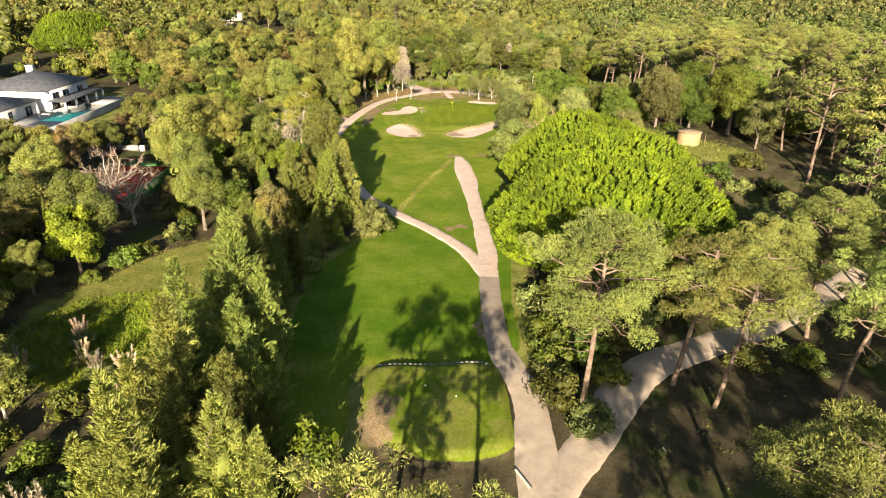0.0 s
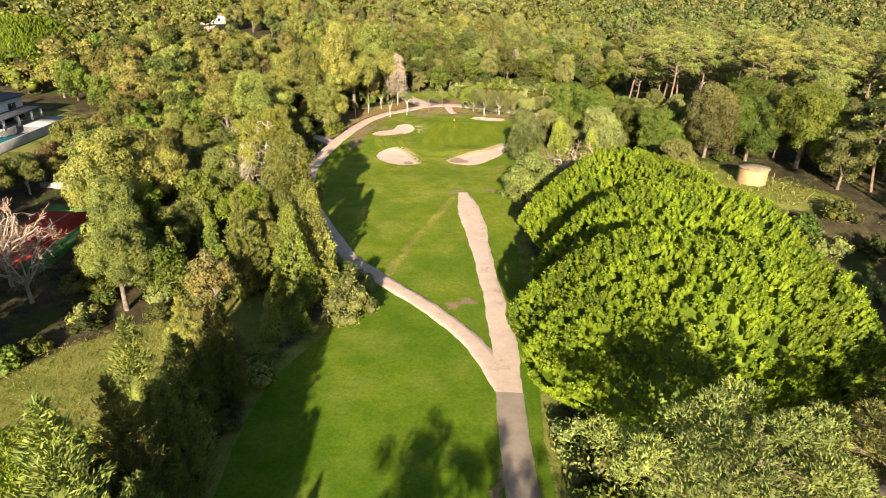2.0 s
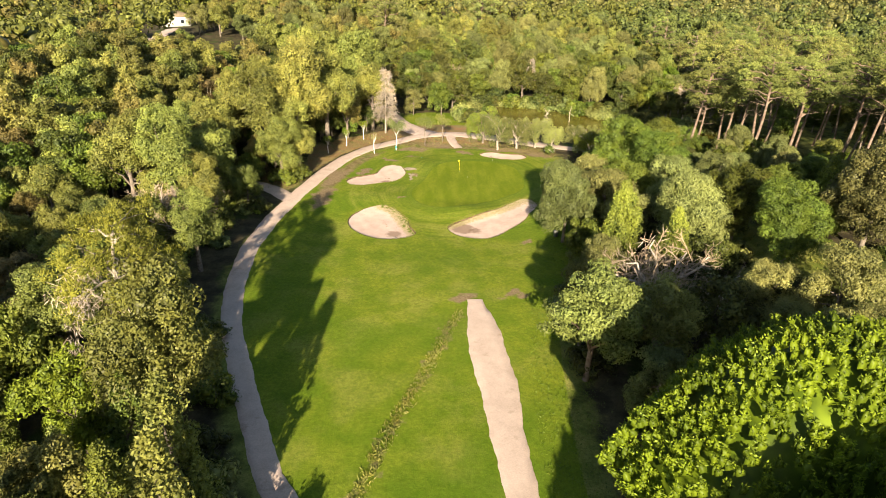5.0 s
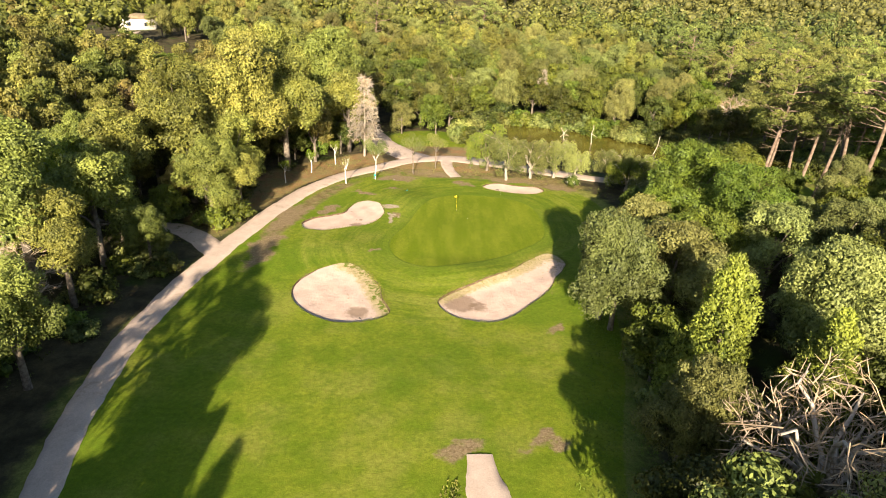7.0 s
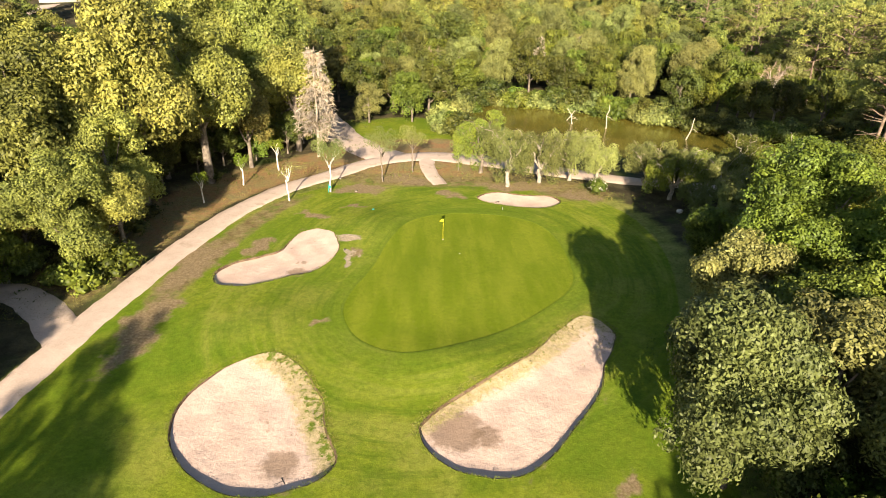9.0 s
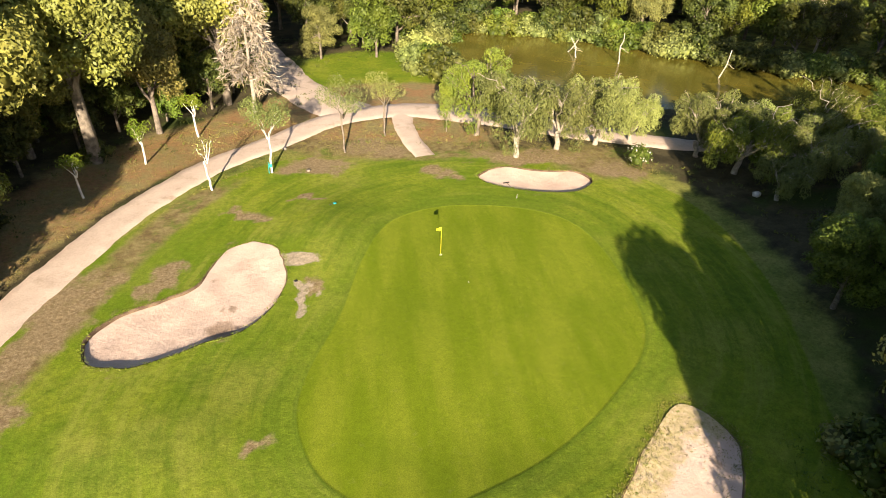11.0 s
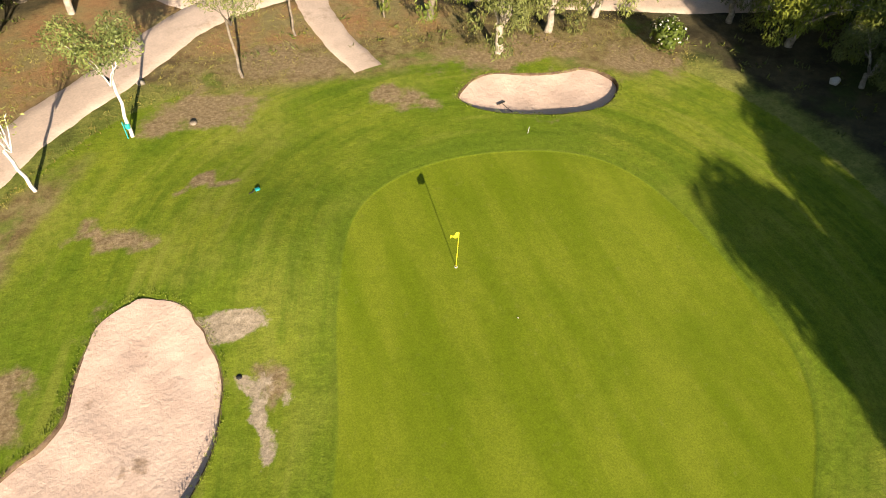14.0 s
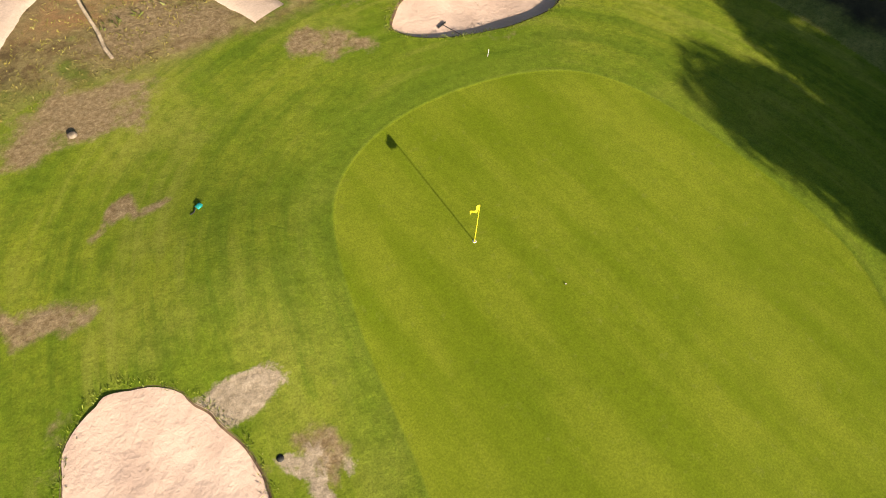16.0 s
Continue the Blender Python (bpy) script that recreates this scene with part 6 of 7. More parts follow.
# a low cover of scrub where the hut's slope begins
for i, (x, y) in enumerate(((42, 100), (45, 94), (49, 98), (53, 104), (44, 106), (51, 91), (54, 97), (47, 101.5), (41.5, 93))):
    put(SHR[i % 3], x, y, 0.8 + 0.1 * (i % 4), group="shrubs along the wood's edge")


# ---- built things ----
M_WHITE = plain("white render", (0.70, 0.68, 0.64), (0.78, 0.76, 0.72), 0.8, 0.85, 0.2, 0.15)
M_SLATE = plain("dark grey roof tiles", (0.060, 0.065, 0.075), (0.11, 0.115, 0.125), 1.5, 0.7, 0.3, 0.5, 0.03, 10)
M_PAVE = plain("grey paving", (0.34, 0.33, 0.31), (0.46, 0.44, 0.41), 0.7, 0.85, 0.2, 0.3)
M_GLASS = Nodes("window glass").done((0.02, 0.025, 0.03), 0.06, 0.6)
M_POOL = Nodes("pool water").done((0.015, 0.115, 0.125), 0.08, 0.5)
M_ROOFSTONE = plain("lichened roof mortar", (0.20, 0.155, 0.095), (0.31, 0.245, 0.155), 1.2, 0.9, 0.15, 0.6, 0.04, 8)
M_PLASTER = plain("sandy plaster", (0.34, 0.235, 0.115), (0.43, 0.305, 0.16), 0.8, 0.9, 0.15, 0.4)
M_RED = plain("red court surface", (0.42, 0.03, 0.02), (0.52, 0.05, 0.03), 0.6, 0.8, 0.2, 0.1)
M_COURTGREEN = plain("green court surface", (0.06, 0.17, 0.05), (0.09, 0.22, 0.07), 0.6, 0.8, 0.2, 0.1)
M_YELLOW = plain("yellow flag", (0.75, 0.62, 0.02), (0.82, 0.70, 0.04), 4, 0.6, 0.3, 0.1)
M_BLACK = plain("black rubber", (0.015, 0.015, 0.015), (0.03, 0.03, 0.03), 4, 0.6, 0.3, 0.1)
M_GREYPLASTIC = plain("grey plastic", (0.12, 0.12, 0.12), (0.18, 0.18, 0.17), 4, 0.6, 0.3, 0.1)
M_CREAM = plain("pale cloth", (0.55, 0.52, 0.46), (0.65, 0.62, 0.56), 2, 0.9, 0.1, 0.3)


def ground_z(x, y):
    return float(height(np.array([float(x)]), np.array([float(y)]))[0])


def hip_roof(x0, y0, x1, y1, z, rise, over=0.6, thick=0.22):
    """A hipped roof with an eaves board."""
    x0, y0, x1, y1 = x0 - over, y0 - over, x1 + over, y1 + over
    w = min(x1 - x0, y1 - y0) / 2
    if x1 - x0 > y1 - y0:
        a, b = (x0 + w, (y0 + y1) / 2), (x1 - w, (y0 + y1) / 2)
    else:
        a, b = ((x0 + x1) / 2, y0 + w), ((x0 + x1) / 2, y1 - w)
    v = [(x0, y0, z), (x1, y0, z), (x1, y1, z), (x0, y1, z), (x0, y0, z + thick), (x1, y0, z + thick), (x1, y1, z + thick), (x0, y1, z + thick), (*a, z + rise), (*b, z + rise)]
    quads = [(3, 2, 1, 0), (0, 1, 5, 4), (1, 2, 6, 5), (2, 3, 7, 6), (3, 0, 4, 7)]
    if x1 - x0 > y1 - y0:
        quads += [(4, 5, 9, 8), (6, 7, 8, 9)]
        tris = [(5, 6, 9), (7, 4, 8)]
    else:
        quads += [(5, 6, 9, 8), (7, 4, 8, 9)]
        tris = [(4, 5, 8), (6, 7, 9)]
    return np.array(v, float), [np.array(quads), np.array(tris)]


def window(parent, face, u, y, z, w, h, mat=None):
    """A window in a wall that faces +x: frame, pane and sill."""
    f = part("window", join([box(u - 0.02, y - w / 2 - 0.07, z - 0.07, u + 0.06, y + w / 2 + 0.07, z), box(u - 0.02, y - w / 2 - 0.07, z + h, u + 0.06, y + w / 2 + 0.07, z + h + 0.07), box(u - 0.02, y - w / 2 - 0.07, z, u + 0.06, y - w / 2, z + h), box(u - 0.02, y + w / 2, z, u + 0.06, y + w / 2 + 0.07, z + h), box(u - 0.01, y - 0.03, z, u + 0.05, y + 0.03, z + h)]), M_WHITE, parent)
    part("pane", box(u + 0.003, y - w / 2, z, u + 0.02, y + w / 2, z + h), M_GLASS, f, "dark window glass")
    part("sill", box(u, y - w / 2 - 0.15, z - 0.14, u + 0.18, y + w / 2 + 0.15, z - 0.075), M_WHITE, f)


def villa():
    g = thing("villa", "white two-storey villa with dark hipped roofs beside a pool", "house")
    part("upper_wall", box(-103, 140, 4.5, -88, 157, 10.4), M_WHITE, g)
    part("lower_wall", box(-109, 122, 3.5, -90, 139.99, 8.6), M_WHITE, g)
    part("upper_roof", hip_roof(-103, 140, -88, 157, 10.4, 2.9), M_SLATE, g, "dark grey tiled hipped roof", m=None)
    part("lower_roof", hip_roof(-109, 122, -90, 139.4, 8.6, 2.5), M_SLATE, g, "dark grey tiled hipped roof")
    for x, y, z in ((-97, 150.5, 14.2), (-101.5, 131, 11.9)):
        c = part("chimney", box(x - 0.7, y - 0.6, z - 2.6, x + 0.7, y + 0.6, z, 0.05), M_WHITE, g)
        part("cap", box(x - 0.8, y - 0.7, z + 0.003, x + 0.8, y + 0.7, z + 0.14, 0.04), M_WHITE, c)
    for y in (143.5, 147.5, 153.5):
        window(g, 0, -88, y, 8.3, 2.4, 1.2)
    for y, w in ((126, 1.6), (130, 1.2), (136, 2.2)):
        window(g, 0, -90, y, 5.9, w, 2.0)
    part("porch_roof", box(-88.0, 140.2, 8.0, -84.2, 157.2, 8.28, 0.05), M_SLATE, g, "flat grey porch roof")
    for y in (140.6, 145, 149.4, 153.6, 156.8):
        part("porch_column", box(-84.7, y - 0.2, 6.0, -84.3, y + 0.2, 8.0), M_WHITE, g)
    for y in (142.8, 147.2, 151.6, 155.2):
        part("terrace_door", box(-87.99, y - 1.4, 6.05, -87.93, y + 1.4, 7.9), M_GLASS, g, "dark glazed terrace door")
    return g


villa()
terrace = thing("terrace", "raised grey paved terrace with pale retaining walls", "terrace")
part("paving", join([box(-89.9, 119, 3.0, -85.2, 139.9, 5.98), box(-87.95, 139.95, 3.0, -85.2, 158, 5.98), box(-85.2, 119, 3.0, -78.2, 131.2, 5.98), box(-85.2, 149.2, 3.0, -78.2, 158, 5.98), box(-79.2, 131.2, 3.0, -78.2, 149.2, 5.98), box(-85.2, 131.2, 3.0, -79.2, 149.2, 5.2)]), M_PAVE, terrace)
part("retaining_wall", join([box(-78.2, 119, 2.6, -77.9, 158, 6.55, 0.04), box(-90, 118.7, 2.6, -77.9, 119, 6.55, 0.04)]), M_PAVE, terrace, "pale grey retaining wall")
part("pool_water", box(-85.19, 131.21, 5.205, -79.21, 149.19, 5.86), M_POOL, terrace, "turquoise swimming pool water")
lower = thing("parking_court", "grey paved forecourt below the white villa", "forecourt")
part("slab", box(-104, 106, 2.0, -80, 118.6, 4.6), M_PAVE, lower)
part("garden_wall", box(-104, 105.6, 1.0, -80, 105.99, 5.6, 0.05), M_WHITE, lower)


def lounger(x, y):
    g = thing("sun_lounger", "white cushioned sun lounger on the terrace", "lounger", "loungers by the pool", m=pose(x, y, 5.985))
    part("frame", join([box(-0.9, -0.33, 0.22, 0.9, 0.33, 0.28)] + [box(a - 0.03, b - 0.03, 0, a + 0.03, b + 0.03, 0.219) for a in (-0.8, 0.8) for b in (-0.28, 0.28)]), M_GREYPLASTIC, g)
    part("cushion", box(-0.88, -0.31, 0.283, 0.88, 0.31, 0.40, 0.03), M_WHITE, g)


for y in (136, 138.5, 152):
    lounger(-86.4, y)
parasol = thing("parasol", "closed white parasol on the villa terrace", "parasol", m=pose(-86.6, 134, 5.985))
part("pole", tube([(0, 0, 0), (0, 0, 3.0)], 0.04, 8), M_GREYPLASTIC, parasol)
part("canopy", tube([(0, 0, 1.0), (0, 0, 1.4), (0, 0, 2.6), (0, 0, 2.95)], (0.2, 0.26, 0.14, 0.02), 10), M_WHITE, parasol)


def stone_hut():
    """A round water store with a low stone roof."""
    x, y = 47.6, 117.8
    g = thing("stone_hut", "round sandy-plastered water store with a low stone roof", "hut", m=pose(x, y, ground_z(x, y) - 0.3, 0, 0, 20))
    a = np.linspace(0, 2 * np.pi, 41)[:-1]
    rows = [(2.1, 0.0), (2.1, 2.55), (2.07, 2.6)]
    part("wall", tube([(0, 0, z) for _, z in rows], [r for r, _ in rows], 40), M_PLASTER, g, "sandy yellow plaster", True)
    part("roof", tube([(0, 0, 2.56), (0, 0, 2.60), (0, 0, 2.74), (0, 0, 2.95), (0, 0, 3.0)], (2.15, 2.27, 2.27, 0.7, 0.01), 40), M_ROOFSTONE, g, "weathered grey stone roof")
    part("door", box(2.05, -0.45, 0.3, 2.15, 0.45, 2.1), M_SOIL, g, "dark plank door")
    part("post", tube([(1.9, -2.2, 0.0), (1.9, -2.2, 2.2)], 0.09, 6), M_BARK, g, "brown wooden post")


stone_hut()
zc = ground_z(-57, 106) + 0.35
court = thing("sports_court", "red sports court with a green surround under bare branches", "court")
part("red_surface", box(-62.5, 96.5, zc - 2.5, -51, 113.5, zc), M_RED, court, "faded red court surface")
part("green_surround", join([box(-64, 113.51, zc - 2.5, -54, 116.5, zc), box(-64, 95, zc - 2.5, -62.51, 113.5, zc), box(-50.99, 95, zc - 2.5, -49.5, 113.5, zc)]), M_COURTGREEN, court, "green court margin")
for x in (-60.5, -55):
    part("line", box(x - 0.04, 100, zc, x + 0.04, 113, zc + 0.005), M_WHITE, court)
part("line", box(-62, 107, zc, -53.5, 107.08, zc + 0.006), M_WHITE, court)
bench = thing("garden_wall", "low grey concrete wall at the court's edge", "wall", m=pose(-62, 122.3, ground_z(-62, 122.3) - 0.2, 0, 0, 8))
part("block", box(-2.4, -0.35, 0, 1.4, 0.35, 1.2, 0.03), M_PAVE, bench)
part("box", box(1.7, -0.4, 0, 2.6, 0.4, 1.1, 0.03), M_WHITE, bench, "white meter box")


def cottage(x, y, w, d, hgt, turn, label):
    g = thing("cottage", label, "house", m=pose(x, y, ground_z(x, y), 0, 0, turn))
    part("wall", box(-w / 2, -d / 2, -1, w / 2, d / 2, hgt), M_CREAM, g)
    part("roof", hip_roof(-w / 2, -d / 2, w / 2, d / 2, hgt, 1.6, 0.4), M_ROOFSTONE, g, "weathered tan roof")
    for u in (-0.25, 0.25):
        part("window", box(w * u - 0.6, -d / 2 - 0.03, 1.0, w * u + 0.6, -d / 2 - 0.003, 2.2), M_GLASS, g, "dark window")
    return g


cottage(-106, 326, 11, 8, 3.4, 12, "small pale cottage with a tan roof among far trees")
ribbon("path_far", [(-125, 300), (-112, 296), (-100, 290), (-104, 318)], 3.5, M_GRAVEL, "pale track towards a far cottage", 0.4, 0.5, 8)
ribbon("road_far", [(105, 386), (160, 400), (235, 423), (330, 440)], 5.0, M_GRAVEL, "pale sandy road through the far pines", 0.8, 0.5, 9)

# ---- on and round the green ----
flag = thing("golf_flag", "yellow golf flag on a thin yellow pole", "flag", m=pose(3.42, 181.6, ground_z(3.42, 181.6)))
part("pole", tube([(0, 0, -0.1), (0, 0, 2.2)], 0.014, 8), M_YELLOW, flag)
part("cup", tube([(0, 0, 0.002), (0, 0, 0.012), (0, 0, 0.013)], (0.075, 0.075, 0.05), 14), M_WHITE, flag, "white hole rim")
u, w = np.meshgrid(np.linspace(0, 1, 12), np.linspace(0, 1, 7))
fx = -u * 0.34
fy = 0.07 * np.sin(u * 7 + w * 2) * (0.3 + u)
fz = 2.18 - w * 0.27 * (1 - 0.25 * u) - 0.10 * u * u
fi = (np.arange(6)[:, None] * 12 + np.arange(11)[None]).ravel()
cloth = part("cloth", (np.stack([fx, fy, fz], -1).reshape(-1, 3), np.stack([fi, fi + 1, fi + 13, fi + 12], 1)), M_YELLOW, flag, "rippling yellow cloth", True)
sol = cloth.modifiers.new("thickness", "SOLIDIFY")
sol.thickness = 0.006


def rake(x, y, z, turn):
    g = thing("bunker_rake", "dark bunker rake lying on the sand", "rake", "bunker rakes", m=pose(x, y, z, 0, 0, turn))
    part("handle", tube([(0, 0, 0.06), (0, -1.5, 0.05)], 0.018, 6), M_BLACK, g)
    part("head", join([box(-0.28, -0.03, 0.02, 0.28, 0.03, 0.07, 0.01)] + [box(a - 0.01, -0.015, -0.03, a + 0.01, 0.015, 0.02) for a in np.linspace(-0.26, 0.26, 9)]), M_BLACK, g)


rake(10.1, 192.4, ground_z(10.1, 192.4) - 0.24, 15)
rake(-6.3, 151.4, ground_z(-6.3, 151.4) - 0.32, -60)
rake(9.6, 155.6, ground_z(9.6, 155.6) - 0.34, 70)
marker = thing("sprinkler_box", "small turquoise box on the fringe grass", "box", m=pose(-4.0, 188.5, ground_z(-4.0, 188.5), 0, 0, 20))
part("body", box(-0.10, -0.08, 0, 0.10, 0.08, 0.07, 0.02), M_TEAL, marker)
part("lid", box(-0.115, -0.09, 0.0705, 0.115, 0.09, 0.085, 0.005), M_TEAL, marker)
part("hose", tube([(-0.16, 0, 0.06), (-0.3, -0.05, 0.03), (-0.45, -0.02, 0.03)], 0.02, 6), M_BLACK, marker)
bm = bmesh.new()
bmesh.ops.create_icosphere(bm, subdivisions=2, radius=0.03)
ball = part("golf_ball", bm, M_WHITE, None, "white golf ball lying on the green")
ball.matrix_basis = pose(4.9, 178.3, ground_z(4.9, 178.3) + 0.028)
tagged(ball, "", "ball")
peg = thing("marker_peg", "thin pale marker peg near the far bunker", "peg", m=pose(10.3, 189.2, ground_z(10.3, 189.2)))
part("stick", tube([(0, 0, -0.05), (0.02, 0, 0.40)], 0.012, 6), M_WHITE, peg)
hole = thing("irrigation_head", "dark round irrigation head set in the grass", "sprinkler", m=pose(-6.0, 178.9, ground_z(-6.0, 178.9)))
part("ring", tube([(0, 0, -0.02), (0, 0, 0.03), (0, 0, 0.032)], (0.11, 0.11, 0.01), 14), M_BLACK, hole)
bin_ = thing("litter_bin", "grey litter bin under the holm oak", "bin", m=pose(16.9, 152.4, ground_z(16.9, 152.4)))
part("body", tube([(0, 0, 0), (0, 0, 0.02), (0, 0, 0.85)], (0.26, 0.3, 0.34), 14), M_GREYPLASTIC, bin_)
part("lid", tube([(0, 0, 0.853), (0, 0, 0.93), (0, 0, 1.0)], (0.37, 0.36, 0.05), 14), M_GREYPLASTIC, bin_)
sack = thing("pale_boulder", "pale boulder in the shade by the wood", "rock", m=pose(29.9, 188, ground_z(29.9, 188)))
part("rock", blob((0, 0, 0.18), (0.42, 0.32, 0.30), np.random.default_rng(3)), M_CREAM, sack, "", True)
stump = thing("tree_stump", "cut tree stump in bare earth", "stump", m=pose(-6.5, 194.9, ground_z(-6.5, 194.9)))
part("wood", tube([(0, 0, -0.1), (0, 0, 0.1), (0, 0, 0.12), (0, 0, 0.121)], (0.22, 0.17, 0.15, 0.01), 12), M_GREY, stump)
seat = thing("stone_bench", "low pale bench beside the pine lawn", "bench", m=pose(48.3, 177.4, ground_z(48.3, 177.4), 0, 0, -8))
part("slab", box(-2.2, -0.3, 0.35, 2.2, 0.3, 0.55, 0.03), M_CREAM, seat)
for x in (-1.6, 1.6):
    part("leg", box(x - 0.2, -0.25, -0.3, x + 0.2, 0.25, 0.349), M_CREAM, seat)


def dead_pole(x, y, h, lean):
    g = thing("dead_pole", "bare grey dead stem standing in the pond", "dead stem", "dead stems in the pond", m=pose(x, y, -1.6))
    rng = np.random.default_rng(int(x * 10))
    part("stem", weld([limb(rng, (0, 0, 0), (lean, 0, h), 0.11, 0.05, 0, 6, 6), limb(rng, (lean * 0.6, 0, h * 0.6), (lean * 0.6 + 1.4, 0.3, h * 0.45), 0.05, 0.02, 0, 5, 4)]), M_PALE, g)


dead_pole(33, 229, 5.0, 0.3)
dead_pole(28.5, 232, 3.6, -1.6)
dead_pole(45, 222.5, 4.5, 0.4)
dead_pole(27, 235, 2.6, 2.0)

# oleander and other flowering shrubs
def flowering(x, y, s, seed):
    rng = np.random.default_rng(seed)
    g = thing("flowering_shrub", "rounded shrub with small white blossoms", "shrub", "white flowering shrubs", m=pose(x, y, ground_z(x, y)) @ Matrix.Diagonal((s, s, s, 1)))
    cs = [np.array([np.cos(k * 2.4) * 0.7 * np.sqrt(k / 9), np.sin(k * 2.4) * 0.7 * np.sqrt(k / 9), 1.25 - 0.07 * k]) for k in range(9)]
    part("foliage", join(clumps(rng, cs, [0.62] * 9, 190, 0.24, 0.11, 1.0, 0.2, 0.2, 0.75)), M_OAK, g)
    part("blossoms", join(clumps(rng, cs, [0.68] * 9, 26, 0.13, 0.13, 1.0, 0.2, 0.1, 0)), M_FLOWER, g, "white blossoms")


flowering(22.4, 194.8, 1.15, 1)
for i, (x, y, s) in enumerate(((37.9, 58.2, .7), (34.9, 56.8, .55), (40.3, 55.2, .7), (48, 58.5, .8), (19.5, 43.4, .6), (46.5, 57.4, .7), (36, 55.6, .5))):
    flowering(x, y, s, i + 2)


def pampas(x, y, s, seed):
    """A tussock of arching blades with upright feathery plumes."""
    rng = np.random.default_rng(seed)
    g = thing("pampas_grass", "pampas grass tussock with cream feathery plumes", "grass", "pampas tussocks", m=pose(x, y, ground_z(x, y)) @ Matrix.Diagonal((s, s, s, 1)))
    n = 520
    a = rng.uniform(0, 6.28, n)
    d = np.stack([np.cos(a), np.sin(a), np.zeros(n)], 1)
    go = unit(d * rng.uniform(0.2, 1.1, (n, 1)) + [0, 0, 1])
    one = blades(d * rng.uniform(0, 0.35, (n, 1)), go, unit(np.cross(go, d + rng.normal(size=(n, 3)) * 0.2)), rng.uniform(1.0, 1.9, n), np.full(n, 0.06))
    bend = unit(go + d * 0.9 - [0, 0, 0.6])
    two = blades(d * 0.2 + go * 1.0, bend, unit(np.cross(bend, d + 0.3)), rng.uniform(0.6, 1.1, n), np.full(n, 0.05))
    part("blades", join([one, two]), M_OLIVE, g)
    pl, st = [], []
    for k in range(11):
        a = rng.uniform(0, 6.28)
        foot = np.array([np.cos(a) * 0.2, np.sin(a) * 0.2, 0.3])
        tip = foot + [np.cos(a) * rng.uniform(0.2, 0.9), np.sin(a) * rng.uniform(0.2, 0.9), rng.uniform(2.0, 2.9)]
        st.append(tube([foot, tip], 0.015, 4))
        m = 90
        p = foot + (tip - foot) * rng.uniform(0.66, 1.12, (m, 1))
        gd = unit((tip - foot) / 3 + rng.normal(size=(m, 3)) * 0.28)
        pl.append(blades(p, gd, unit(np.cross(gd, rng.normal(size=(m, 3)))), rng.uniform(0.2, 0.4, m), rng.uniform(0.04, 0.09, m)))
    part("stalks", join(st), M_PALE, g)
    part("plumes", join(pl), M_PLUME, g, "cream feathery plumes")


for i, (x, y, s) in enumerate(((-27.9, 45.4, 1.2), (-33, 52.5, .95), (-29.6, 51.8, 1.05), (-37.4, 58, .95), (-28.0, 34.5, 1.3), (-40.1, 51.8, 1.0), (-35.5, 54.6, .8), (-30.5, 33.5, 1.1))):
    pampas(x, y, s, 300 + i)

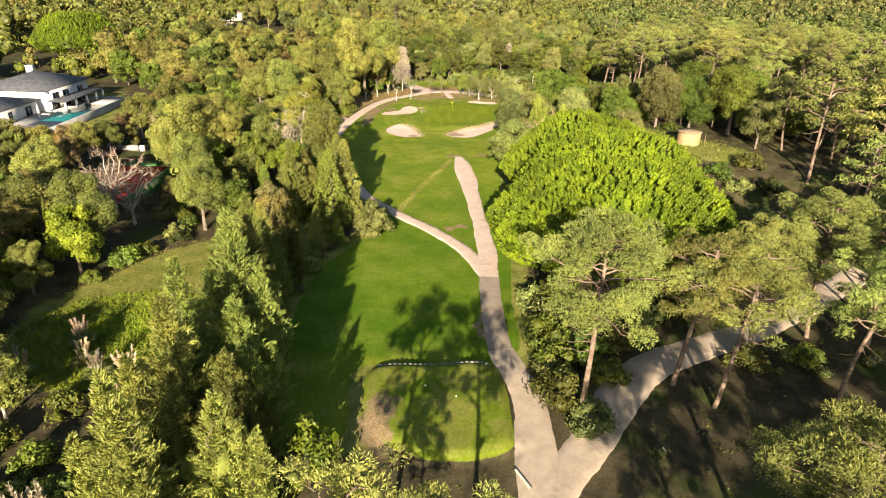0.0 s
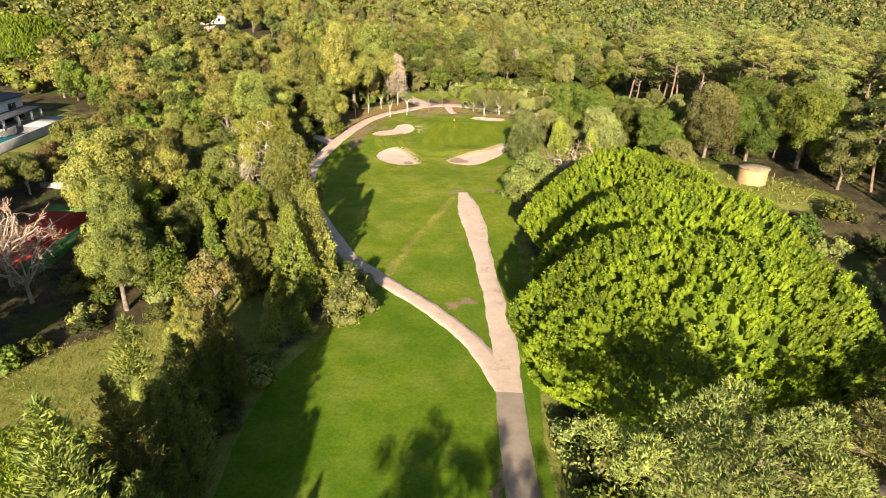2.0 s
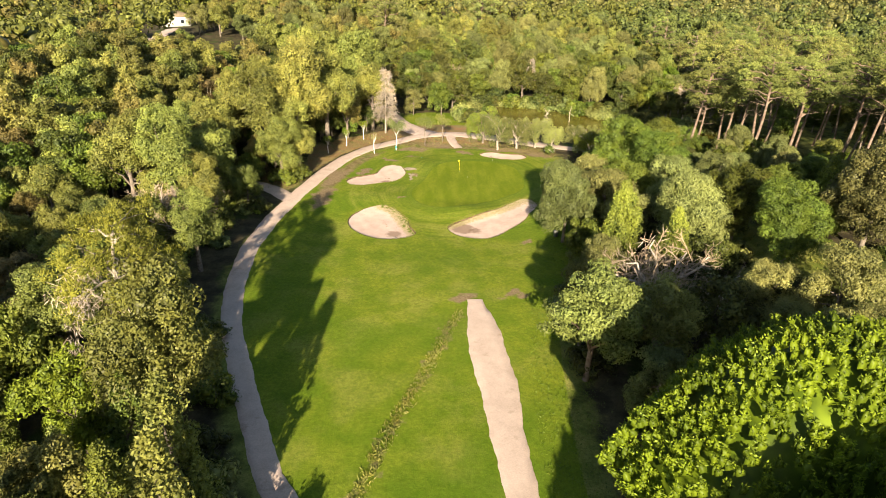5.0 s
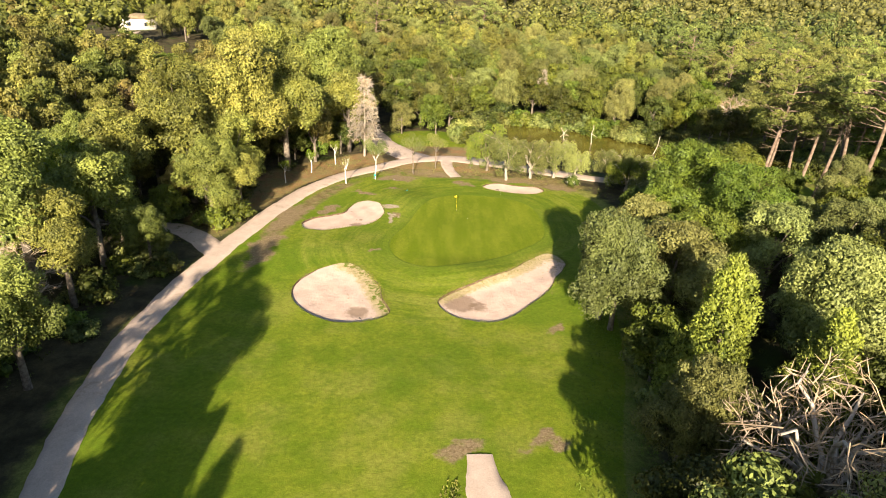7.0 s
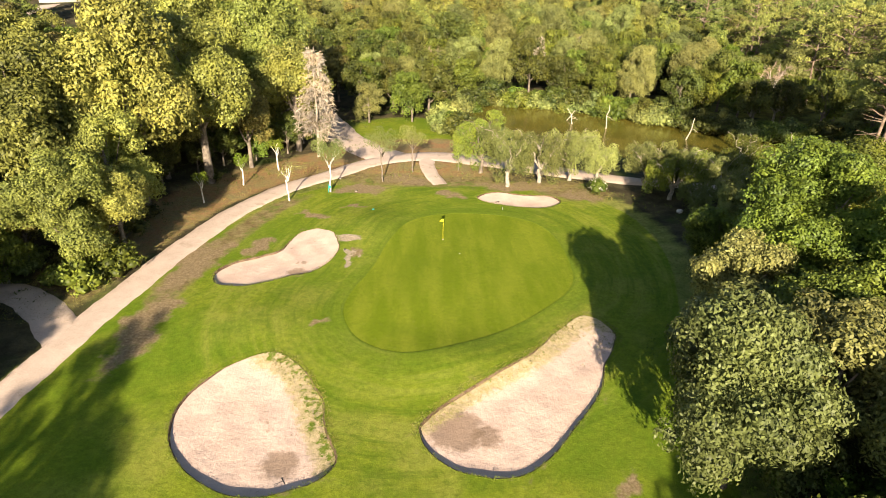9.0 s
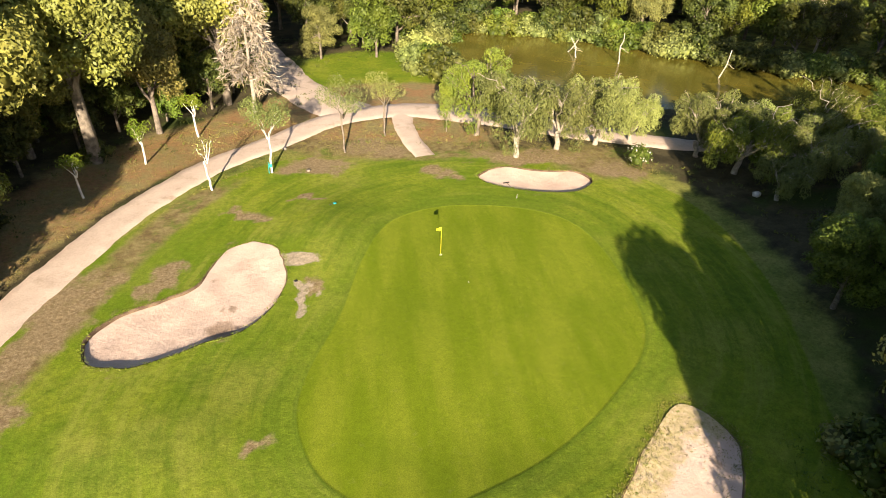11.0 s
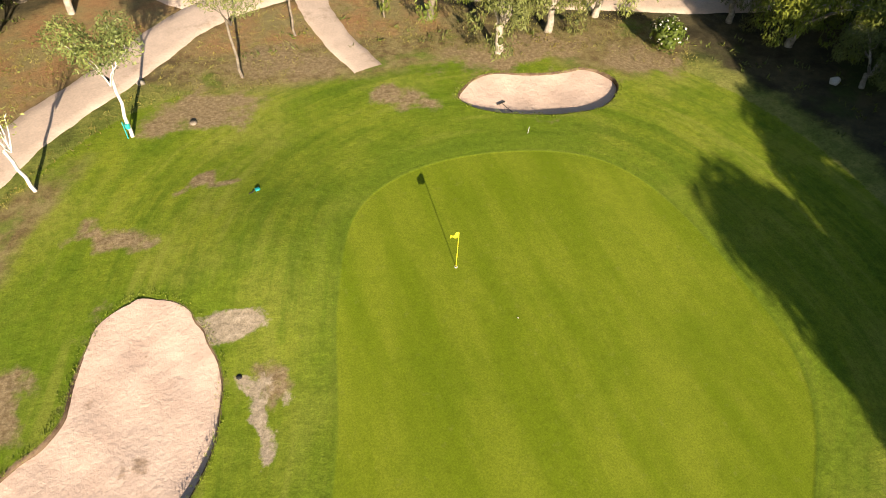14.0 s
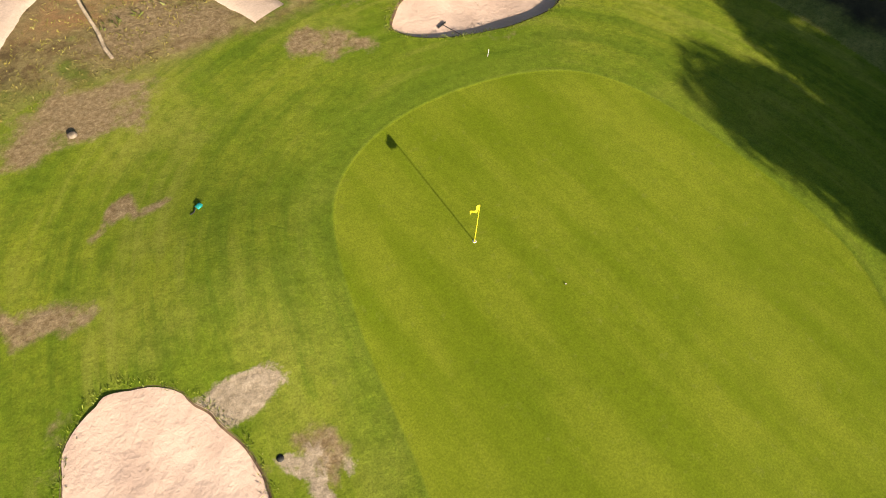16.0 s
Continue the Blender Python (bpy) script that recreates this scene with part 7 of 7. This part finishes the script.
# stones along the far edge of the tee, and scattered ones
sr2 = np.random.default_rng(44)
edge = thing("tee_edging", "low stone edging along the far side of the tee", "edging")
for k in range(22):
    x = -5.6 + k * 0.53
    y = 55.5 + 0.25 * math.sin(x * 0.5) + sr2.normal() * 0.05
    v, f = blob((0, 0, 0), (0.27, 0.2, 0.18), sr2)
    part("stone", (v + [x, y, ground_z(x, y) + 0.05], f), M_STONE, edge)
for k, (x, y) in enumerate(((-23.5, 62), (-9, 199.4))):
    rock = thing("stone", "small grey stone lying on bare earth", "rock", "loose stones", m=pose(x, y, ground_z(x, y)))
    part("rock", blob((0, 0, 0.08), (0.28, 0.2, 0.18), sr2), M_STONE, rock, "", True)
tm = [(-0.8, 51.5), (2.2, 50.0)]
for x, y in tm:
    t_ = thing("tee_marker", "small white tee marker on mown grass", "marker", "tee markers", m=pose(x, y, ground_z(x, y)))
    part("ball", blob((0, 0, 0.08), (0.1, 0.1, 0.1), sr2), M_WHITE, t_, "", True)
# rail along the path by the tee
for (xa, ya), (xb, yb) in (((7.0, 41.6), (8.0, 39.6)),):
    rail = thing("kerb_log", "weathered log edging beside the path", "log", m=pose(xa, ya, ground_z(xa, ya) + 0.12))
    part("log", tube([(0, 0, 0), ((xb - xa) / 2, (yb - ya) / 2, 0.02), (xb - xa, yb - ya, 0)], 0.13, 8), M_PALE, rail)
# tall pale gums far beyond the pond
GUM = [open_pine(141, 22, 6.5, 0.45, 22, 0.05, "tall pale-limbed gum tree beyond the pond", 0.7, 50, M_OLIVE, "gum_tree")]
for x, y, s in ((-25, 338, 1.1), (18, 372, 1.0)):
    at(GUM, 0, x, y, s)

# low trees along the near shore
LOWOLV = [olive(94, 4.8, 3.6), olive(95, 5.0, 3.4, "low pepper tree with green drooping leaves", M_OAK, 30)]
for i, (x, y, s) in enumerate(((24, 200.5, .8), (30.5, 192.5, 1.0), (34.5, 196, 1.05), (39, 194, 1.0), (35.5, 189.5, 1.0), (42.5, 198, 1.0), (41, 189.5, .95), (47, 195, 1.05), (31, 187, .8), (52, 200, 1.0))):
    at(LOWOLV, i, x, y, s, group="pepper trees by the pond")

u4 = copy_thing(UMB[0], pose(-111, 197, ground_z(-111, 197) - 1.5, 0, 0, 40) @ Matrix.Diagonal((0.85, 0.85, 0.9, 1)))
u5 = copy_thing(UMB[1], pose(-128, 176, ground_z(-128, 176) - 1.5, 0, 0, 100) @ Matrix.Diagonal((0.7, 0.7, 0.85, 1)))
for ob in (u4, u5):
    tagged(ob, "broad bright green umbrella pine behind the villa", group="umbrella pines behind the villa")
